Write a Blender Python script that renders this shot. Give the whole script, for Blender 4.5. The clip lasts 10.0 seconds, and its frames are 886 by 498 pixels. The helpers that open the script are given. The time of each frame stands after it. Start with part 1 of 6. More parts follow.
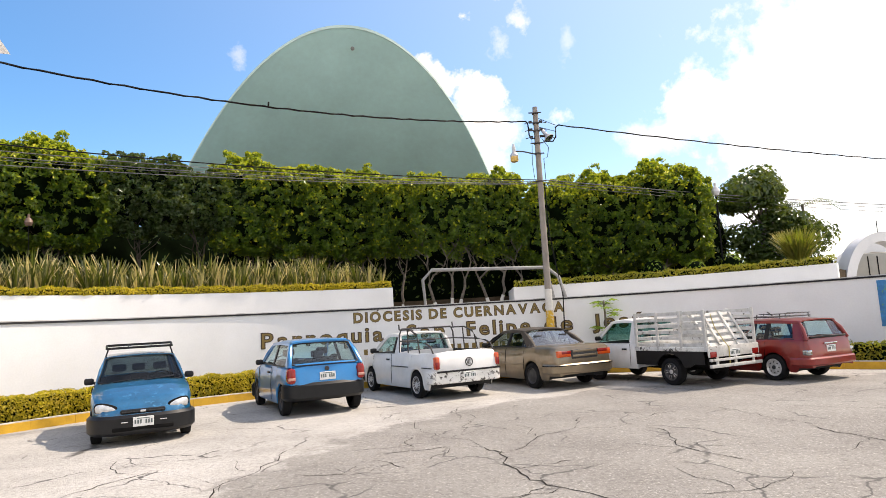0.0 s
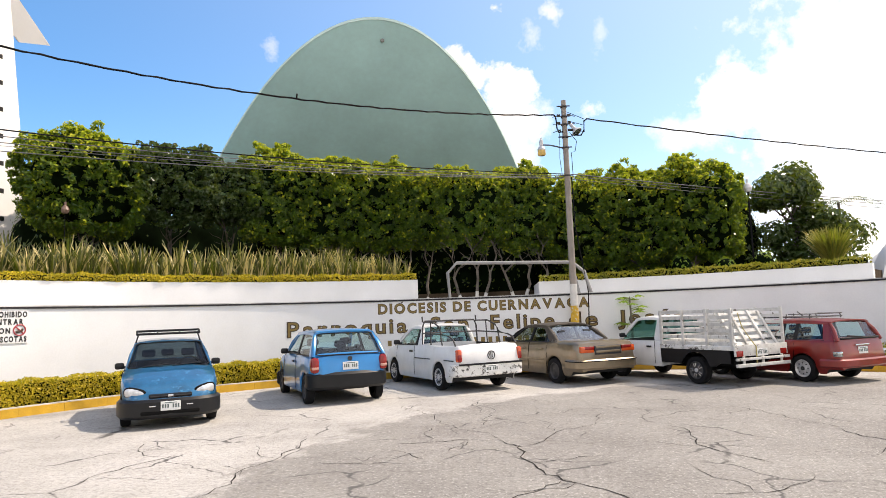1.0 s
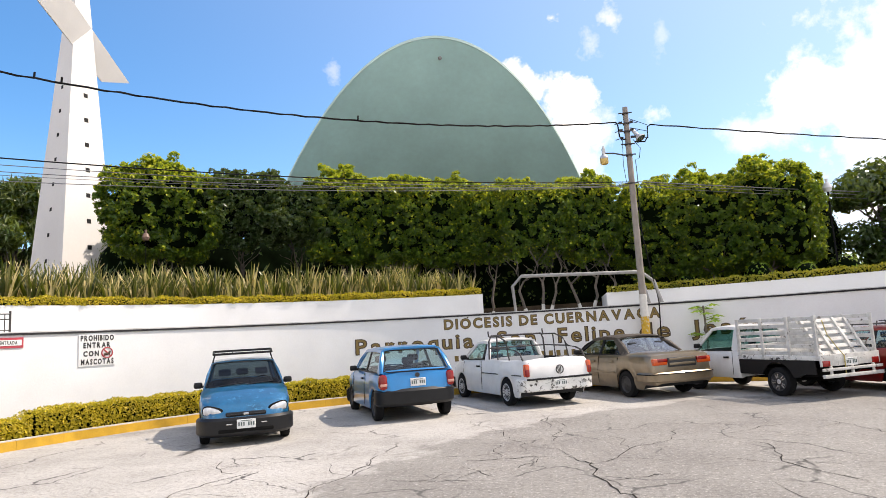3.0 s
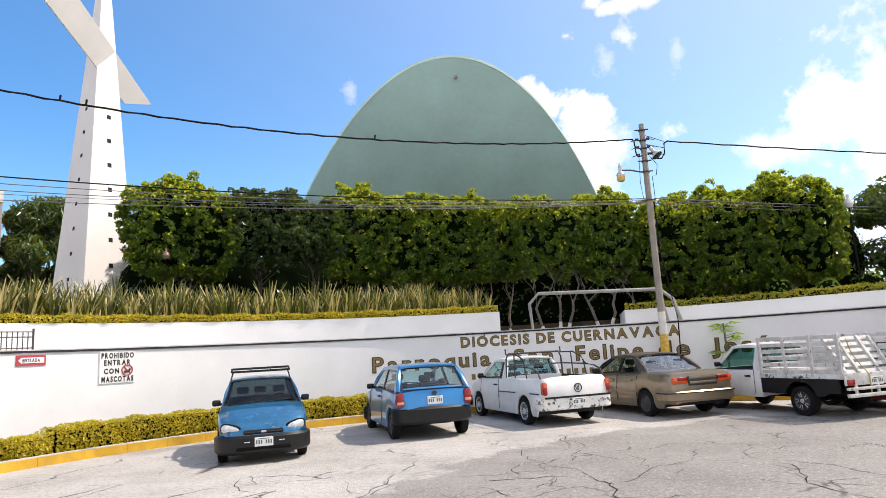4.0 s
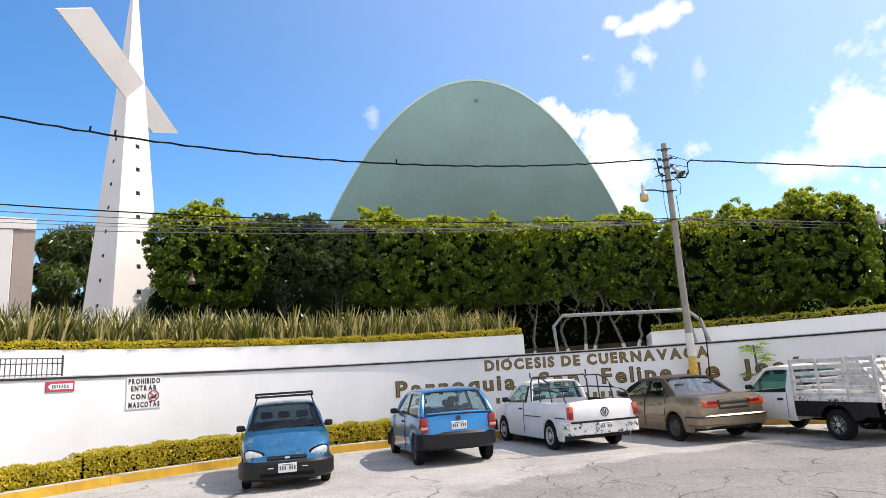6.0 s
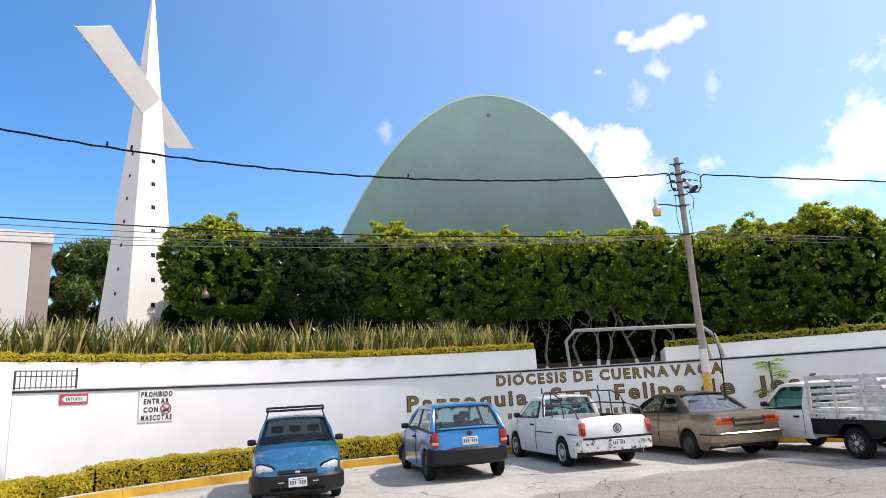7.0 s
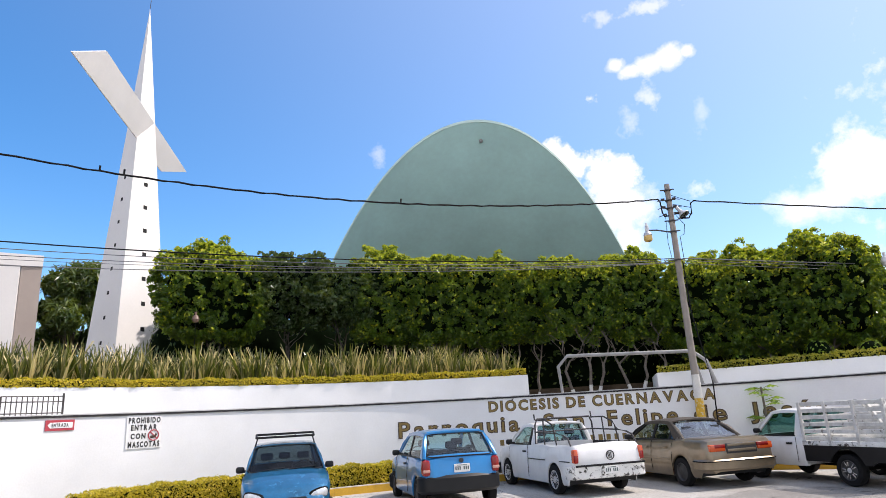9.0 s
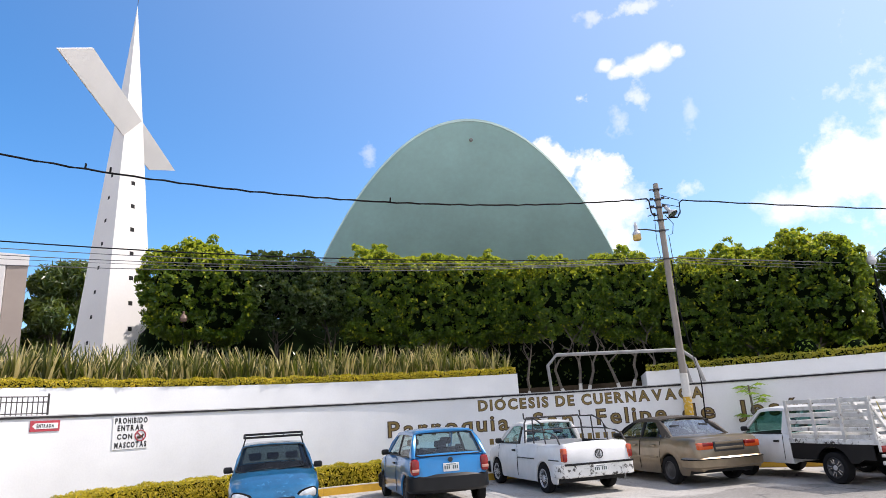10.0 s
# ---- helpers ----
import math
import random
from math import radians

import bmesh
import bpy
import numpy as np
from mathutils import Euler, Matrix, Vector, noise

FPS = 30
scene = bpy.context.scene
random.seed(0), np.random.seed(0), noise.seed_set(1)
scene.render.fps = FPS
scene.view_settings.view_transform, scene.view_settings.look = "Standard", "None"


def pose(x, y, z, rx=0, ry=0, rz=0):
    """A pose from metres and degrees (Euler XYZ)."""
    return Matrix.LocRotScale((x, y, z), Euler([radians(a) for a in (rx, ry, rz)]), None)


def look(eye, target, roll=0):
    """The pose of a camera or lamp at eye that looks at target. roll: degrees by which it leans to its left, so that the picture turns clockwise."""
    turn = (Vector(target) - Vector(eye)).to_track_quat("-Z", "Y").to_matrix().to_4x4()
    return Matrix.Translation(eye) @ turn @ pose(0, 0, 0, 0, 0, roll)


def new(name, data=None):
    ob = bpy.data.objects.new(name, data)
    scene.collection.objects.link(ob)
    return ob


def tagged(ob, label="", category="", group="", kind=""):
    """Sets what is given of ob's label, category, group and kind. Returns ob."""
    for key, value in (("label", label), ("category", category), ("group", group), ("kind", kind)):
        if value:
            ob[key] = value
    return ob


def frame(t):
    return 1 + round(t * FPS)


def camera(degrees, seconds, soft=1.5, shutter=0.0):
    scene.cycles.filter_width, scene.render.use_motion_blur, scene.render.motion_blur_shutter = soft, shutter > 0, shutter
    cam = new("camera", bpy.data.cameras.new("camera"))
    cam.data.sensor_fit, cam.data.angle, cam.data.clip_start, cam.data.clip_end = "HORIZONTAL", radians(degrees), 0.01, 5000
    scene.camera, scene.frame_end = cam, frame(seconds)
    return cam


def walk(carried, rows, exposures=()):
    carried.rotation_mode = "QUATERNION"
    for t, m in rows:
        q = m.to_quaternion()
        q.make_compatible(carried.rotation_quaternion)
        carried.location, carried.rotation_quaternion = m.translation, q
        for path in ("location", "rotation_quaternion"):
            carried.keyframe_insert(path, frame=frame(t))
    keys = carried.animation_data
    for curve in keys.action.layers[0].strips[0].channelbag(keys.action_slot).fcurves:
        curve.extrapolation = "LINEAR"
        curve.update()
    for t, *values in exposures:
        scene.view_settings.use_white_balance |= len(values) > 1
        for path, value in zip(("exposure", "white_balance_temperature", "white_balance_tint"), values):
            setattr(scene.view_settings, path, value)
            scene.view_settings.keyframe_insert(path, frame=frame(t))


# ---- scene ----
cam = camera(69.6, 10.0, 0.6)
PATH = [
    (0, (0.064, 0.126, 1.612), (0.068, 2.113, 1.842), -3.3),
    (0.5, (0.119, 0.113, 1.613), (0.087, 2.102, 1.822), -2.8),
    (1, (0.144, 0.102, 1.615), (0.06, 2.089, 1.826), -2.1),
    (1.5, (0.184, 0.115, 1.623), (0.031, 2.097, 1.841), -2.6),
    (2, (0.167, 0.114, 1.625), (-0.015, 2.093, 1.85), -2.6),
    (2.5, (0.169, 0.112, 1.629), (-0.069, 2.084, 1.868), -3.1),
    (4, (0.158, 0.088, 1.635), (-0.169, 2.035, 1.956), -3.3),
    (4.5, (0.184, 0.045, 1.63), (-0.164, 1.985, 1.97), -3.5),
    (5, (0.189, 0.105, 1.643), (-0.171, 2.039, 1.999), -3.5),
    (5.5, (0.176, 0.114, 1.659), (-0.199, 2.043, 2.03), -3.7),
    (7, (0.202, 0.105, 1.658), (-0.223, 2.009, 2.097), -3.3),
    (7.5, (0.222, 0.091, 1.658), (-0.213, 1.99, 2.111), -3.4),
    (8, (0.228, 0.098, 1.67), (-0.181, 1.996, 2.149), -3.6),
    (8.5, (0.208, 0.095, 1.668), (-0.201, 1.987, 2.173), -3.4),
    (9, (0.21, 0.088, 1.673), (-0.184, 1.981, 2.184), -3.3),
    (9.5, (0.221, 0.097, 1.671), (-0.165, 1.992, 2.18), -3.5),
    (10, (0.228, 0.116, 1.672), (-0.137, 2.016, 2.179), -3.5),
]
walk(cam, [(t, look(eye, target, roll)) for t, eye, target, roll in PATH], [(0, 0.57, 7650, 15.5), (3, 0.52, 7350, 15.5), (10, 0.40, 6750, 16)])

# ---- world, sun ----
SUN_DIR = Vector((0.90, 0.34, 1.22)).normalized()
sun_data = bpy.data.lights.new("sun", "SUN")
sun_data.energy, sun_data.angle, sun_data.color = 3.6, radians(0.53), (1.0, 0.955, 0.88)
sun = new("sun", sun_data)
sun.matrix_world = look((0, 0, 60), (-SUN_DIR * 10) + Vector((0, 0, 60)))

world = bpy.data.worlds.new("sky")
scene.world = world
world.use_nodes = True


def build_world():
    nt = world.node_tree
    N, L = nt.nodes, nt.links
    N.clear()
    out = N.new("ShaderNodeOutputWorld")
    bg = N.new("ShaderNodeBackground")
    bg.inputs[1].default_value = 0.15
    sky = N.new("ShaderNodeTexSky")
    sky.sky_type = "NISHITA"
    sky.sun_disc = False
    sky.sun_elevation = math.asin(SUN_DIR.z)
    sky.sun_rotation = math.atan2(SUN_DIR.x, SUN_DIR.y)
    sky.air_density, sky.dust_density, sky.ozone_density = 1.0, 0.6, 2.5
    tc = N.new("ShaderNodeTexCoord")

    def m(op, a, b=None, c=None):
        n = N.new("ShaderNodeMath")
        n.operation = op
        for i, v in enumerate((a, b, c)):
            if v is None:
                continue
            if isinstance(v, (int, float)):
                n.inputs[i].default_value = v
            else:
                L.new(v, n.inputs[i])
        return n.outputs[0]

    nz = N.new("ShaderNodeTexNoise")
    nz.inputs["Scale"].default_value, nz.inputs["Detail"].default_value, nz.inputs["Roughness"].default_value = 14.0, 8.0, 0.58
    L.new(tc.outputs["Generated"], nz.inputs["Vector"])
    fz = N.new("ShaderNodeTexNoise")
    fz.inputs["Scale"].default_value, fz.inputs["Detail"].default_value, fz.inputs["Roughness"].default_value = 34.0, 6.0, 0.62
    L.new(tc.outputs["Generated"], fz.inputs["Vector"])
    big = N.new("ShaderNodeTexNoise")
    big.inputs["Scale"].default_value, big.inputs["Detail"].default_value = 2.2, 4.0
    shift = N.new("ShaderNodeVectorMath")
    shift.operation = "ADD"
    L.new(tc.outputs["Generated"], shift.inputs[0])
    shift.inputs[1].default_value = (3.1, -0.35, 0.2)
    L.new(shift.outputs[0], big.inputs["Vector"])
    total = None
    # clouds: azimuth from north, elevation, half-width, half-height, strength, crispness of the edge
    puff = m("ADD", m("MULTIPLY", m("SUBTRACT", nz.outputs[0], 0.5), 1.5), m("MULTIPLY", m("SUBTRACT", fz.outputs[0], 0.5), 1.3))
    wisp = m("ADD", puff, m("MULTIPLY", m("SUBTRACT", fz.outputs[0], 0.55), 2.6))
    for az, el, wide, high, power, crisp in CLOUDS:
        a, e = radians(az), radians(el)
        rel = N.new("ShaderNodeVectorMath")
        rel.operation = "SUBTRACT"
        L.new(tc.outputs["Generated"], rel.inputs[0])
        rel.inputs[1].default_value = (math.sin(a) * math.cos(e), math.cos(a) * math.cos(e), math.sin(e))
        squares = []
        for axis, size in (((math.cos(a), -math.sin(a), 0), wide), ((-math.sin(a) * math.sin(e), -math.cos(a) * math.sin(e), math.cos(e)), high)):
            dot = N.new("ShaderNodeVectorMath")
            dot.operation = "DOT_PRODUCT"
            L.new(rel.outputs[0], dot.inputs[0])
            dot.inputs[1].default_value = [c / radians(size) for c in axis]
            squares.append(m("POWER", m("ABSOLUTE", dot.outputs["Value"]), 2.0))
        near = m("SUBTRACT", 1.0, m("SQRT", m("ADD", *squares)))
        body = m("MULTIPLY", m("ADD", near, wisp if power < 0.65 else m("MULTIPLY", puff, 1.0 if size < 8 else 1.3)), crisp)
        one = m("MULTIPLY", m("SMOOTH_MIN", m("MAXIMUM", body, 0.0), 1.0, 0.3), power)
        total = one if total is None else m("MAXIMUM", total, one)
    # unseen cloud cover added over the southern sky, to brighten shaded surfaces
    sep = N.new("ShaderNodeSeparateXYZ")
    L.new(tc.outputs["Generated"], sep.inputs[0])
    south = m("MINIMUM", m("MAXIMUM", m("SUBTRACT", 0.45, sep.outputs[1]), 0.0), 1.0)
    fill_veil = m("MULTIPLY", m("MULTIPLY", m("MAXIMUM", m("SUBTRACT", m("ADD", big.outputs[0], m("MULTIPLY", nz.outputs[0], 0.4)), 0.58), 0.0), 4.2), south)
    total = m("MINIMUM", m("MAXIMUM", m("ADD", total, fill_veil), 0.0), 1.0)
    # pale haze that thickens towards the sun
    glow = N.new("ShaderNodeVectorMath")
    glow.operation = "DISTANCE"
    L.new(tc.outputs["Generated"], glow.inputs[0])
    glow.inputs[1].default_value = SUN_DIR
    haze = m("MULTIPLY", m("POWER", m("MAXIMUM", m("SUBTRACT", 1.0, m("DIVIDE", glow.outputs["Value"], 1.40)), 0.0), 1.3), 0.82)
    haze = m("MINIMUM", haze, 0.85)
    mix = N.new("ShaderNodeMix")
    mix.data_type = "RGBA"
    L.new(total, mix.inputs[0])
    hue = N.new("ShaderNodeHueSaturation")
    hue.inputs["Saturation"].default_value, hue.inputs["Value"].default_value = 1.34, 1.24
    L.new(sky.outputs[0], hue.inputs["Color"])
    thin = N.new("ShaderNodeMix")
    thin.data_type = "RGBA"
    L.new(haze, thin.inputs[0])
    L.new(hue.outputs[0], thin.inputs[6])
    thin.inputs[7].default_value = (5.4, 5.7, 6.0, 1)
    L.new(thin.outputs[2], mix.inputs[6])
    mix.inputs[7].default_value = (6.6, 6.6, 6.5, 1)
    L.new(mix.outputs[2], bg.inputs[0])
    L.new(bg.outputs[0], out.inputs[0])


CLOUDS = [(5.89, 28.84, 1.01, 0.75, 0.9, 1.5), (7.21, 28.12, 1.18, 0.69, 0.9, 1.5), (8.85, 28.31, 1.39, 0.96, 0.9, 1.5), (10.77, 28.59, 1.49, 1.06, 0.9, 1.5), (12.33, 28.64, 0.75, 0.59, 0.9, 1.5), (8.4, 25.54, 1.2, 1.6, 0.5, 1.2),
          (6.7, 24.0, 1.5, 1.5, 0.35, 1.1), (3.22, 26.52, 0.76, 0.46, 0.6, 1.5), (12.69, 23.21, 0.8, 1.9, 0.3, 1.0), (-17.37, 23.04, 0.7, 1.3, 0.3, 1.1), (5.21, 32.99, 1.42, 0.81, 0.4, 1.3), (10.24, 32.67, 2.54, 0.81, 0.5, 1.3),
          (0.3, 20.9, 2.8, 2.3, 1, 3.2), (3.9, 19.6, 3.0, 2.3, 1, 2.8), (4.2, 16.9, 3.6, 3.2, 0.85, 1.6), (4.89, 13.6, 2.2, 2.6, 0.75, 1.6), (11.5, 17.58, 1.32, 0.76, 0.45, 1.4),
          (24, 16.4, 4.6, 3.4, 0.9, 2.2), (20.2, 14.6, 4.0, 1.9, 0.7, 1.6), (30, 16, 9, 6, 1.0, 1.6), (36, 17, 11, 11, 1.0, 1.3), (33, 8, 10, 8, 0.85, 1.3), (48, 26, 17, 17, 1.0, 1.25), (62, 14, 20, 20, 0.9, 1.25)]
build_world()

# ---- materials ----


def ramp(nt, fac, stops):
    r = nt.nodes.new("ShaderNodeValToRGB")
    while len(r.color_ramp.elements) < len(stops):
        r.color_ramp.elements.new(0.5)
    for e, (p, c) in zip(r.color_ramp.elements, stops):
        e.position, e.color = p, (*c, 1) if len(c) == 3 else c
    nt.links.new(fac, r.inputs[0])
    return r.outputs[0]


def noise_tex(nt, scale, detail=4.0, rough=0.55, coords="Object", stretch=None):
    tc = nt.nodes.new("ShaderNodeTexCoord")
    n = nt.nodes.new("ShaderNodeTexNoise")
    n.inputs["Scale"].default_value, n.inputs["Detail"].default_value, n.inputs["Roughness"].default_value = scale, detail, rough
    src = tc.outputs[coords]
    if stretch:
        mp = nt.nodes.new("ShaderNodeMapping")
        mp.inputs["Scale"].default_value = stretch
        nt.links.new(src, mp.inputs[0])
        src = mp.outputs[0]
    nt.links.new(src, n.inputs["Vector"])
    return n.outputs[0]


def mixrgb(nt, fac, a, b, mode="MIX"):
    n = nt.nodes.new("ShaderNodeMix")
    n.data_type, n.blend_type = "RGBA", mode
    for sock, v in ((n.inputs[0], fac), (n.inputs[6], a), (n.inputs[7], b)):
        if isinstance(v, (int, float)):
            sock.default_value = v
        elif isinstance(v, tuple):
            sock.default_value = (*v, 1)
        else:
            nt.links.new(v, sock)
    return n.outputs[2]


def material(name, colour=(0.5, 0.5, 0.5), rough=0.6, metal=0.0, spread=0.15, scale=3.0, grain=40.0, bump=0.0, coat=0.0, spec=0.5, dark=None, dark_at=0.62):
    """A surface with patches at two scales and a little relief."""
    mat = bpy.data.materials.new(name)
    mat.use_nodes = True
    nt = mat.node_tree
    b = nt.nodes["Principled BSDF"]
    lo = tuple(max(0, c * (1 - spread)) for c in colour)
    hi = tuple(min(1, c * (1 + spread)) for c in colour)
    big = noise_tex(nt, scale)
    col = ramp(nt, big, [(0.3, lo), (0.7, hi)])
    fine = noise_tex(nt, grain, 3.0, 0.6)
    col = mixrgb(nt, 0.35 * min(1, spread * 4), col, ramp(nt, fine, [(0.3, (0.55, 0.55, 0.55)), (0.7, (1, 1, 1))]), "MULTIPLY")
    if dark:
        blotch = noise_tex(nt, scale * 1.7, 6.0, 0.7)
        col = mixrgb(nt, ramp(nt, blotch, [(dark_at, (0, 0, 0)), (dark_at + 0.06, (1, 1, 1))]), col, dark)
    nt.links.new(col, b.inputs["Base Color"])
    b.inputs["Roughness"].default_value, b.inputs["Metallic"].default_value = rough, metal
    b.inputs["Coat Weight"].default_value = coat
    b.inputs["Specular IOR Level"].default_value = spec
    if bump:
        bp = nt.nodes.new("ShaderNodeBump")
        bp.inputs["Strength"].default_value, bp.inputs["Distance"].default_value = bump, 0.02
        nt.links.new(fine, bp.inputs["Height"])
        nt.links.new(bp.outputs[0], b.inputs["Normal"])
    return mat


def leaf_material(name, a, b_, c, trans=0.3, rough=0.45, stops=(0.0, 0.62, 1.0), patchy=0.3):
    """Leaves that differ one from another, and let a little light through."""
    mat = bpy.data.materials.new(name)
    mat.use_nodes = True
    nt = mat.node_tree
    b = nt.nodes["Principled BSDF"]
    geo = nt.nodes.new("ShaderNodeNewGeometry")
    patch = noise_tex(nt, 1.1, 3.0)
    col = ramp(nt, geo.outputs["Random Per Island"], list(zip(stops, (a, b_, c))))
    col = mixrgb(nt, patchy, col, ramp(nt, patch, [(0.4, a), (0.7, c)]))
    nt.links.new(col, b.inputs["Base Color"])
    b.inputs["Roughness"].default_value, b.inputs["Specular IOR Level"].default_value = rough, 0.45
    tr = nt.nodes.new("ShaderNodeBsdfTranslucent")
    nt.links.new(mixrgb(nt, 0.6, col, (0.42, 0.52, 0.03), "MIX"), tr.inputs[0])
    mx = nt.nodes.new("ShaderNodeMixShader")
    mx.inputs[0].default_value = trans
    nt.links.new(b.outputs[0], mx.inputs[1])
    nt.links.new(tr.outputs[0], mx.inputs[2])
    nt.links.new(mx.outputs[0], nt.nodes["Material Output"].inputs[0])
    return mat


def glass_material(name, tint, gloss=1.0, rough=0.02):
    """Thin car glass: a glossy sheet over a tinted clear one."""
    mat = bpy.data.materials.new(name)
    mat.use_nodes = True
    nt = mat.node_tree
    nt.nodes.remove(nt.nodes["Principled BSDF"])
    tr = nt.nodes.new("ShaderNodeBsdfTransparent")
    tr.inputs[0].default_value = (*tint, 1)
    gl = nt.nodes.new("ShaderNodeBsdfGlossy")
    gl.inputs["Roughness"].default_value = rough
    edge = nt.nodes.new("ShaderNodeLayerWeight")
    edge.inputs[0].default_value = 0.5
    mx = nt.nodes.new("ShaderNodeMixShader")
    nt.links.new(ramp(nt, edge.outputs["Facing"], [(0.0, (0.07 * gloss,) * 3), (0.5, (0.14 * gloss,) * 3), (0.8, (0.32 * gloss,) * 3), (1.0, (1.0,) * 3)]), mx.inputs[0])
    nt.links.new(tr.outputs[0], mx.inputs[1])
    nt.links.new(gl.outputs[0], mx.inputs[2])
    nt.links.new(mx.outputs[0], nt.nodes["Material Output"].inputs[0])
    return mat


def ground_material():
    """Pale worn asphalt: dusty near the kerb, greyer in the middle of the turning place, with fine cracks."""
    mat = bpy.data.materials.new("asphalt")
    mat.use_nodes = True
    nt = mat.node_tree
    b = nt.nodes["Principled BSDF"]
    tc = nt.nodes.new("ShaderNodeTexCoord")
    d = nt.nodes.new("ShaderNodeVectorMath")
    d.operation = "DISTANCE"
    nt.links.new(tc.outputs["Object"], d.inputs[0])
    d.inputs[1].default_value = (6.5, 5.5, 0)
    wob = noise_tex(nt, 1.1, 9.0, 0.68)
    add = nt.nodes.new("ShaderNodeMath")
    add.operation = "MULTIPLY_ADD"
    nt.links.new(wob, add.inputs[0])
    add.inputs[1].default_value = 2.2
    nt.links.new(d.outputs["Value"], add.inputs[2])
    zone = nt.nodes.new("ShaderNodeMapRange")
    zone.inputs[1].default_value, zone.inputs[2].default_value = 10.0, 10.3
    nt.links.new(add.outputs[0], zone.inputs[0])
    patch = noise_tex(nt, 0.45, 6.0, 0.65)
    fine = noise_tex(nt, 55.0, 4.0, 0.7)
    worn = ramp(nt, patch, [(0.3, (0.21, 0.195, 0.18)), (0.5, (0.27, 0.255, 0.235)), (0.7, (0.33, 0.315, 0.29))])
    dusty = ramp(nt, patch, [(0.3, (0.33, 0.312, 0.29)), (0.5, (0.46, 0.44, 0.41)), (0.7, (0.56, 0.54, 0.51))])
    col = mixrgb(nt, zone.outputs[0], worn, dusty)
    speck = ramp(nt, fine, [(0.36, (0.42, 0.42, 0.42)), (0.52, (1, 1, 1)), (0.72, (1.0, 1.0, 1.0))])
    col = mixrgb(nt, 0.7, col, speck, "MULTIPLY")
    stones = noise_tex(nt, 16.0, 5.0, 0.75)
    col = mixrgb(nt, 0.75, col, ramp(nt, stones, [(0.36, (0.55, 0.54, 0.53)), (0.52, (1, 1, 1)), (0.66, (1.0, 1.0, 1.0))]), "MULTIPLY")
    grit = noise_tex(nt, 30.0, 2.0, 0.5)
    col = mixrgb(nt, ramp(nt, grit, [(0.60, (0, 0, 0)), (0.68, (0.55, 0.55, 0.55))]), col, (0.60, 0.57, 0.53))
    pale = noise_tex(nt, 7.0, 6.0, 0.8)
    col = mixrgb(nt, ramp(nt, pale, [(0.56, (0, 0, 0)), (0.70, (0.34, 0.34, 0.34))]), col, (0.58, 0.56, 0.53))
    stain = noise_tex(nt, 1.6, 7.0, 0.75)
    col = mixrgb(nt, ramp(nt, stain, [(0.60, (0, 0, 0)), (0.72, (0.5, 0.5, 0.5))]), col, (0.20, 0.19, 0.18))
    # hairline cracks
    warp = nt.nodes.new("ShaderNodeTexNoise")
    warp.inputs["Scale"].default_value, warp.inputs["Detail"].default_value = 1.3, 6.0
    nt.links.new(tc.outputs["Object"], warp.inputs["Vector"])
    wv = nt.nodes.new("ShaderNodeVectorMath")
    wv.operation = "MULTIPLY_ADD"
    nt.links.new(warp.outputs["Color"], wv.inputs[0])
    wv.inputs[1].default_value = (0.9, 0.9, 0)
    nt.links.new(tc.outputs["Object"], wv.inputs[2])
    vo = nt.nodes.new("ShaderNodeTexVoronoi")
    vo.feature = "DISTANCE_TO_EDGE"
    vo.inputs["Scale"].default_value = 0.62
    nt.links.new(wv.outputs[0], vo.inputs["Vector"])
    gate = ramp(nt, noise_tex(nt, 0.8, 2.0), [(0.47, (0, 0, 0)), (0.55, (1, 1, 1))])
    line = ramp(nt, vo.outputs[0], [(0.004, (1, 1, 1)), (0.011, (0, 0, 0))])
    col = mixrgb(nt, mixrgb(nt, 1.0, line, gate, "MULTIPLY"), col, (0.09, 0.085, 0.08))
    nt.links.new(col, b.inputs["Base Color"])
    b.inputs["Roughness"].default_value = 0.85
    bp = nt.nodes.new("ShaderNodeBump")
    bp.inputs["Strength"].default_value, bp.inputs["Distance"].default_value = 0.5, 0.02
    nt.links.new(fine, bp.inputs["Height"])
    nt.links.new(bp.outputs[0], b.inputs["Normal"])
    return mat


M_ASPHALT = ground_material()
M_CRACK = material("crack_filling", (0.04, 0.037, 0.034), 1.0, spread=0.4, scale=6, spec=0.05)
M_SOIL = material("soil", (0.07, 0.052, 0.035), 1.0, spread=0.4, scale=2, bump=0.5, spec=0.05)
M_WALL = material("white_wall_paint", (0.775, 0.785, 0.80), 0.75, spread=0.06, scale=0.7, grain=25, bump=0.12)
M_COPING = material("grey_coping", (0.025, 0.025, 0.028), 0.9, spread=0.35, scale=2.0)
M_COPING_TOP = material("pale_coping_edge", (0.55, 0.55, 0.54), 0.8, spread=0.3, scale=2.0)
M_YELLOW = material("yellow_kerb_paint", (0.62, 0.36, 0.03), 0.65, spread=0.2, scale=2.2, bump=0.2, dark=(0.35, 0.28, 0.2), dark_at=0.66)
M_KERBTOP = material("kerb_concrete", (0.5, 0.48, 0.44), 0.85, spread=0.25, scale=3, bump=0.3)
M_SHELL = material("pale_green_shell_paint", (0.55, 0.87, 0.88), 0.75, spread=0.10, scale=0.22, grain=3)
M_RIM = material("shell_rim_paint", (0.54, 0.72, 0.68), 0.7, spread=0.08, scale=0.5, grain=6)
M_TOWER = material("white_tower_paint", (0.76, 0.73, 0.71), 0.7, spread=0.05, scale=0.4, grain=12)
M_OPENINGSHADE = material("painted_opening_shade", (0.012, 0.012, 0.012), 0.9, spread=0.2)
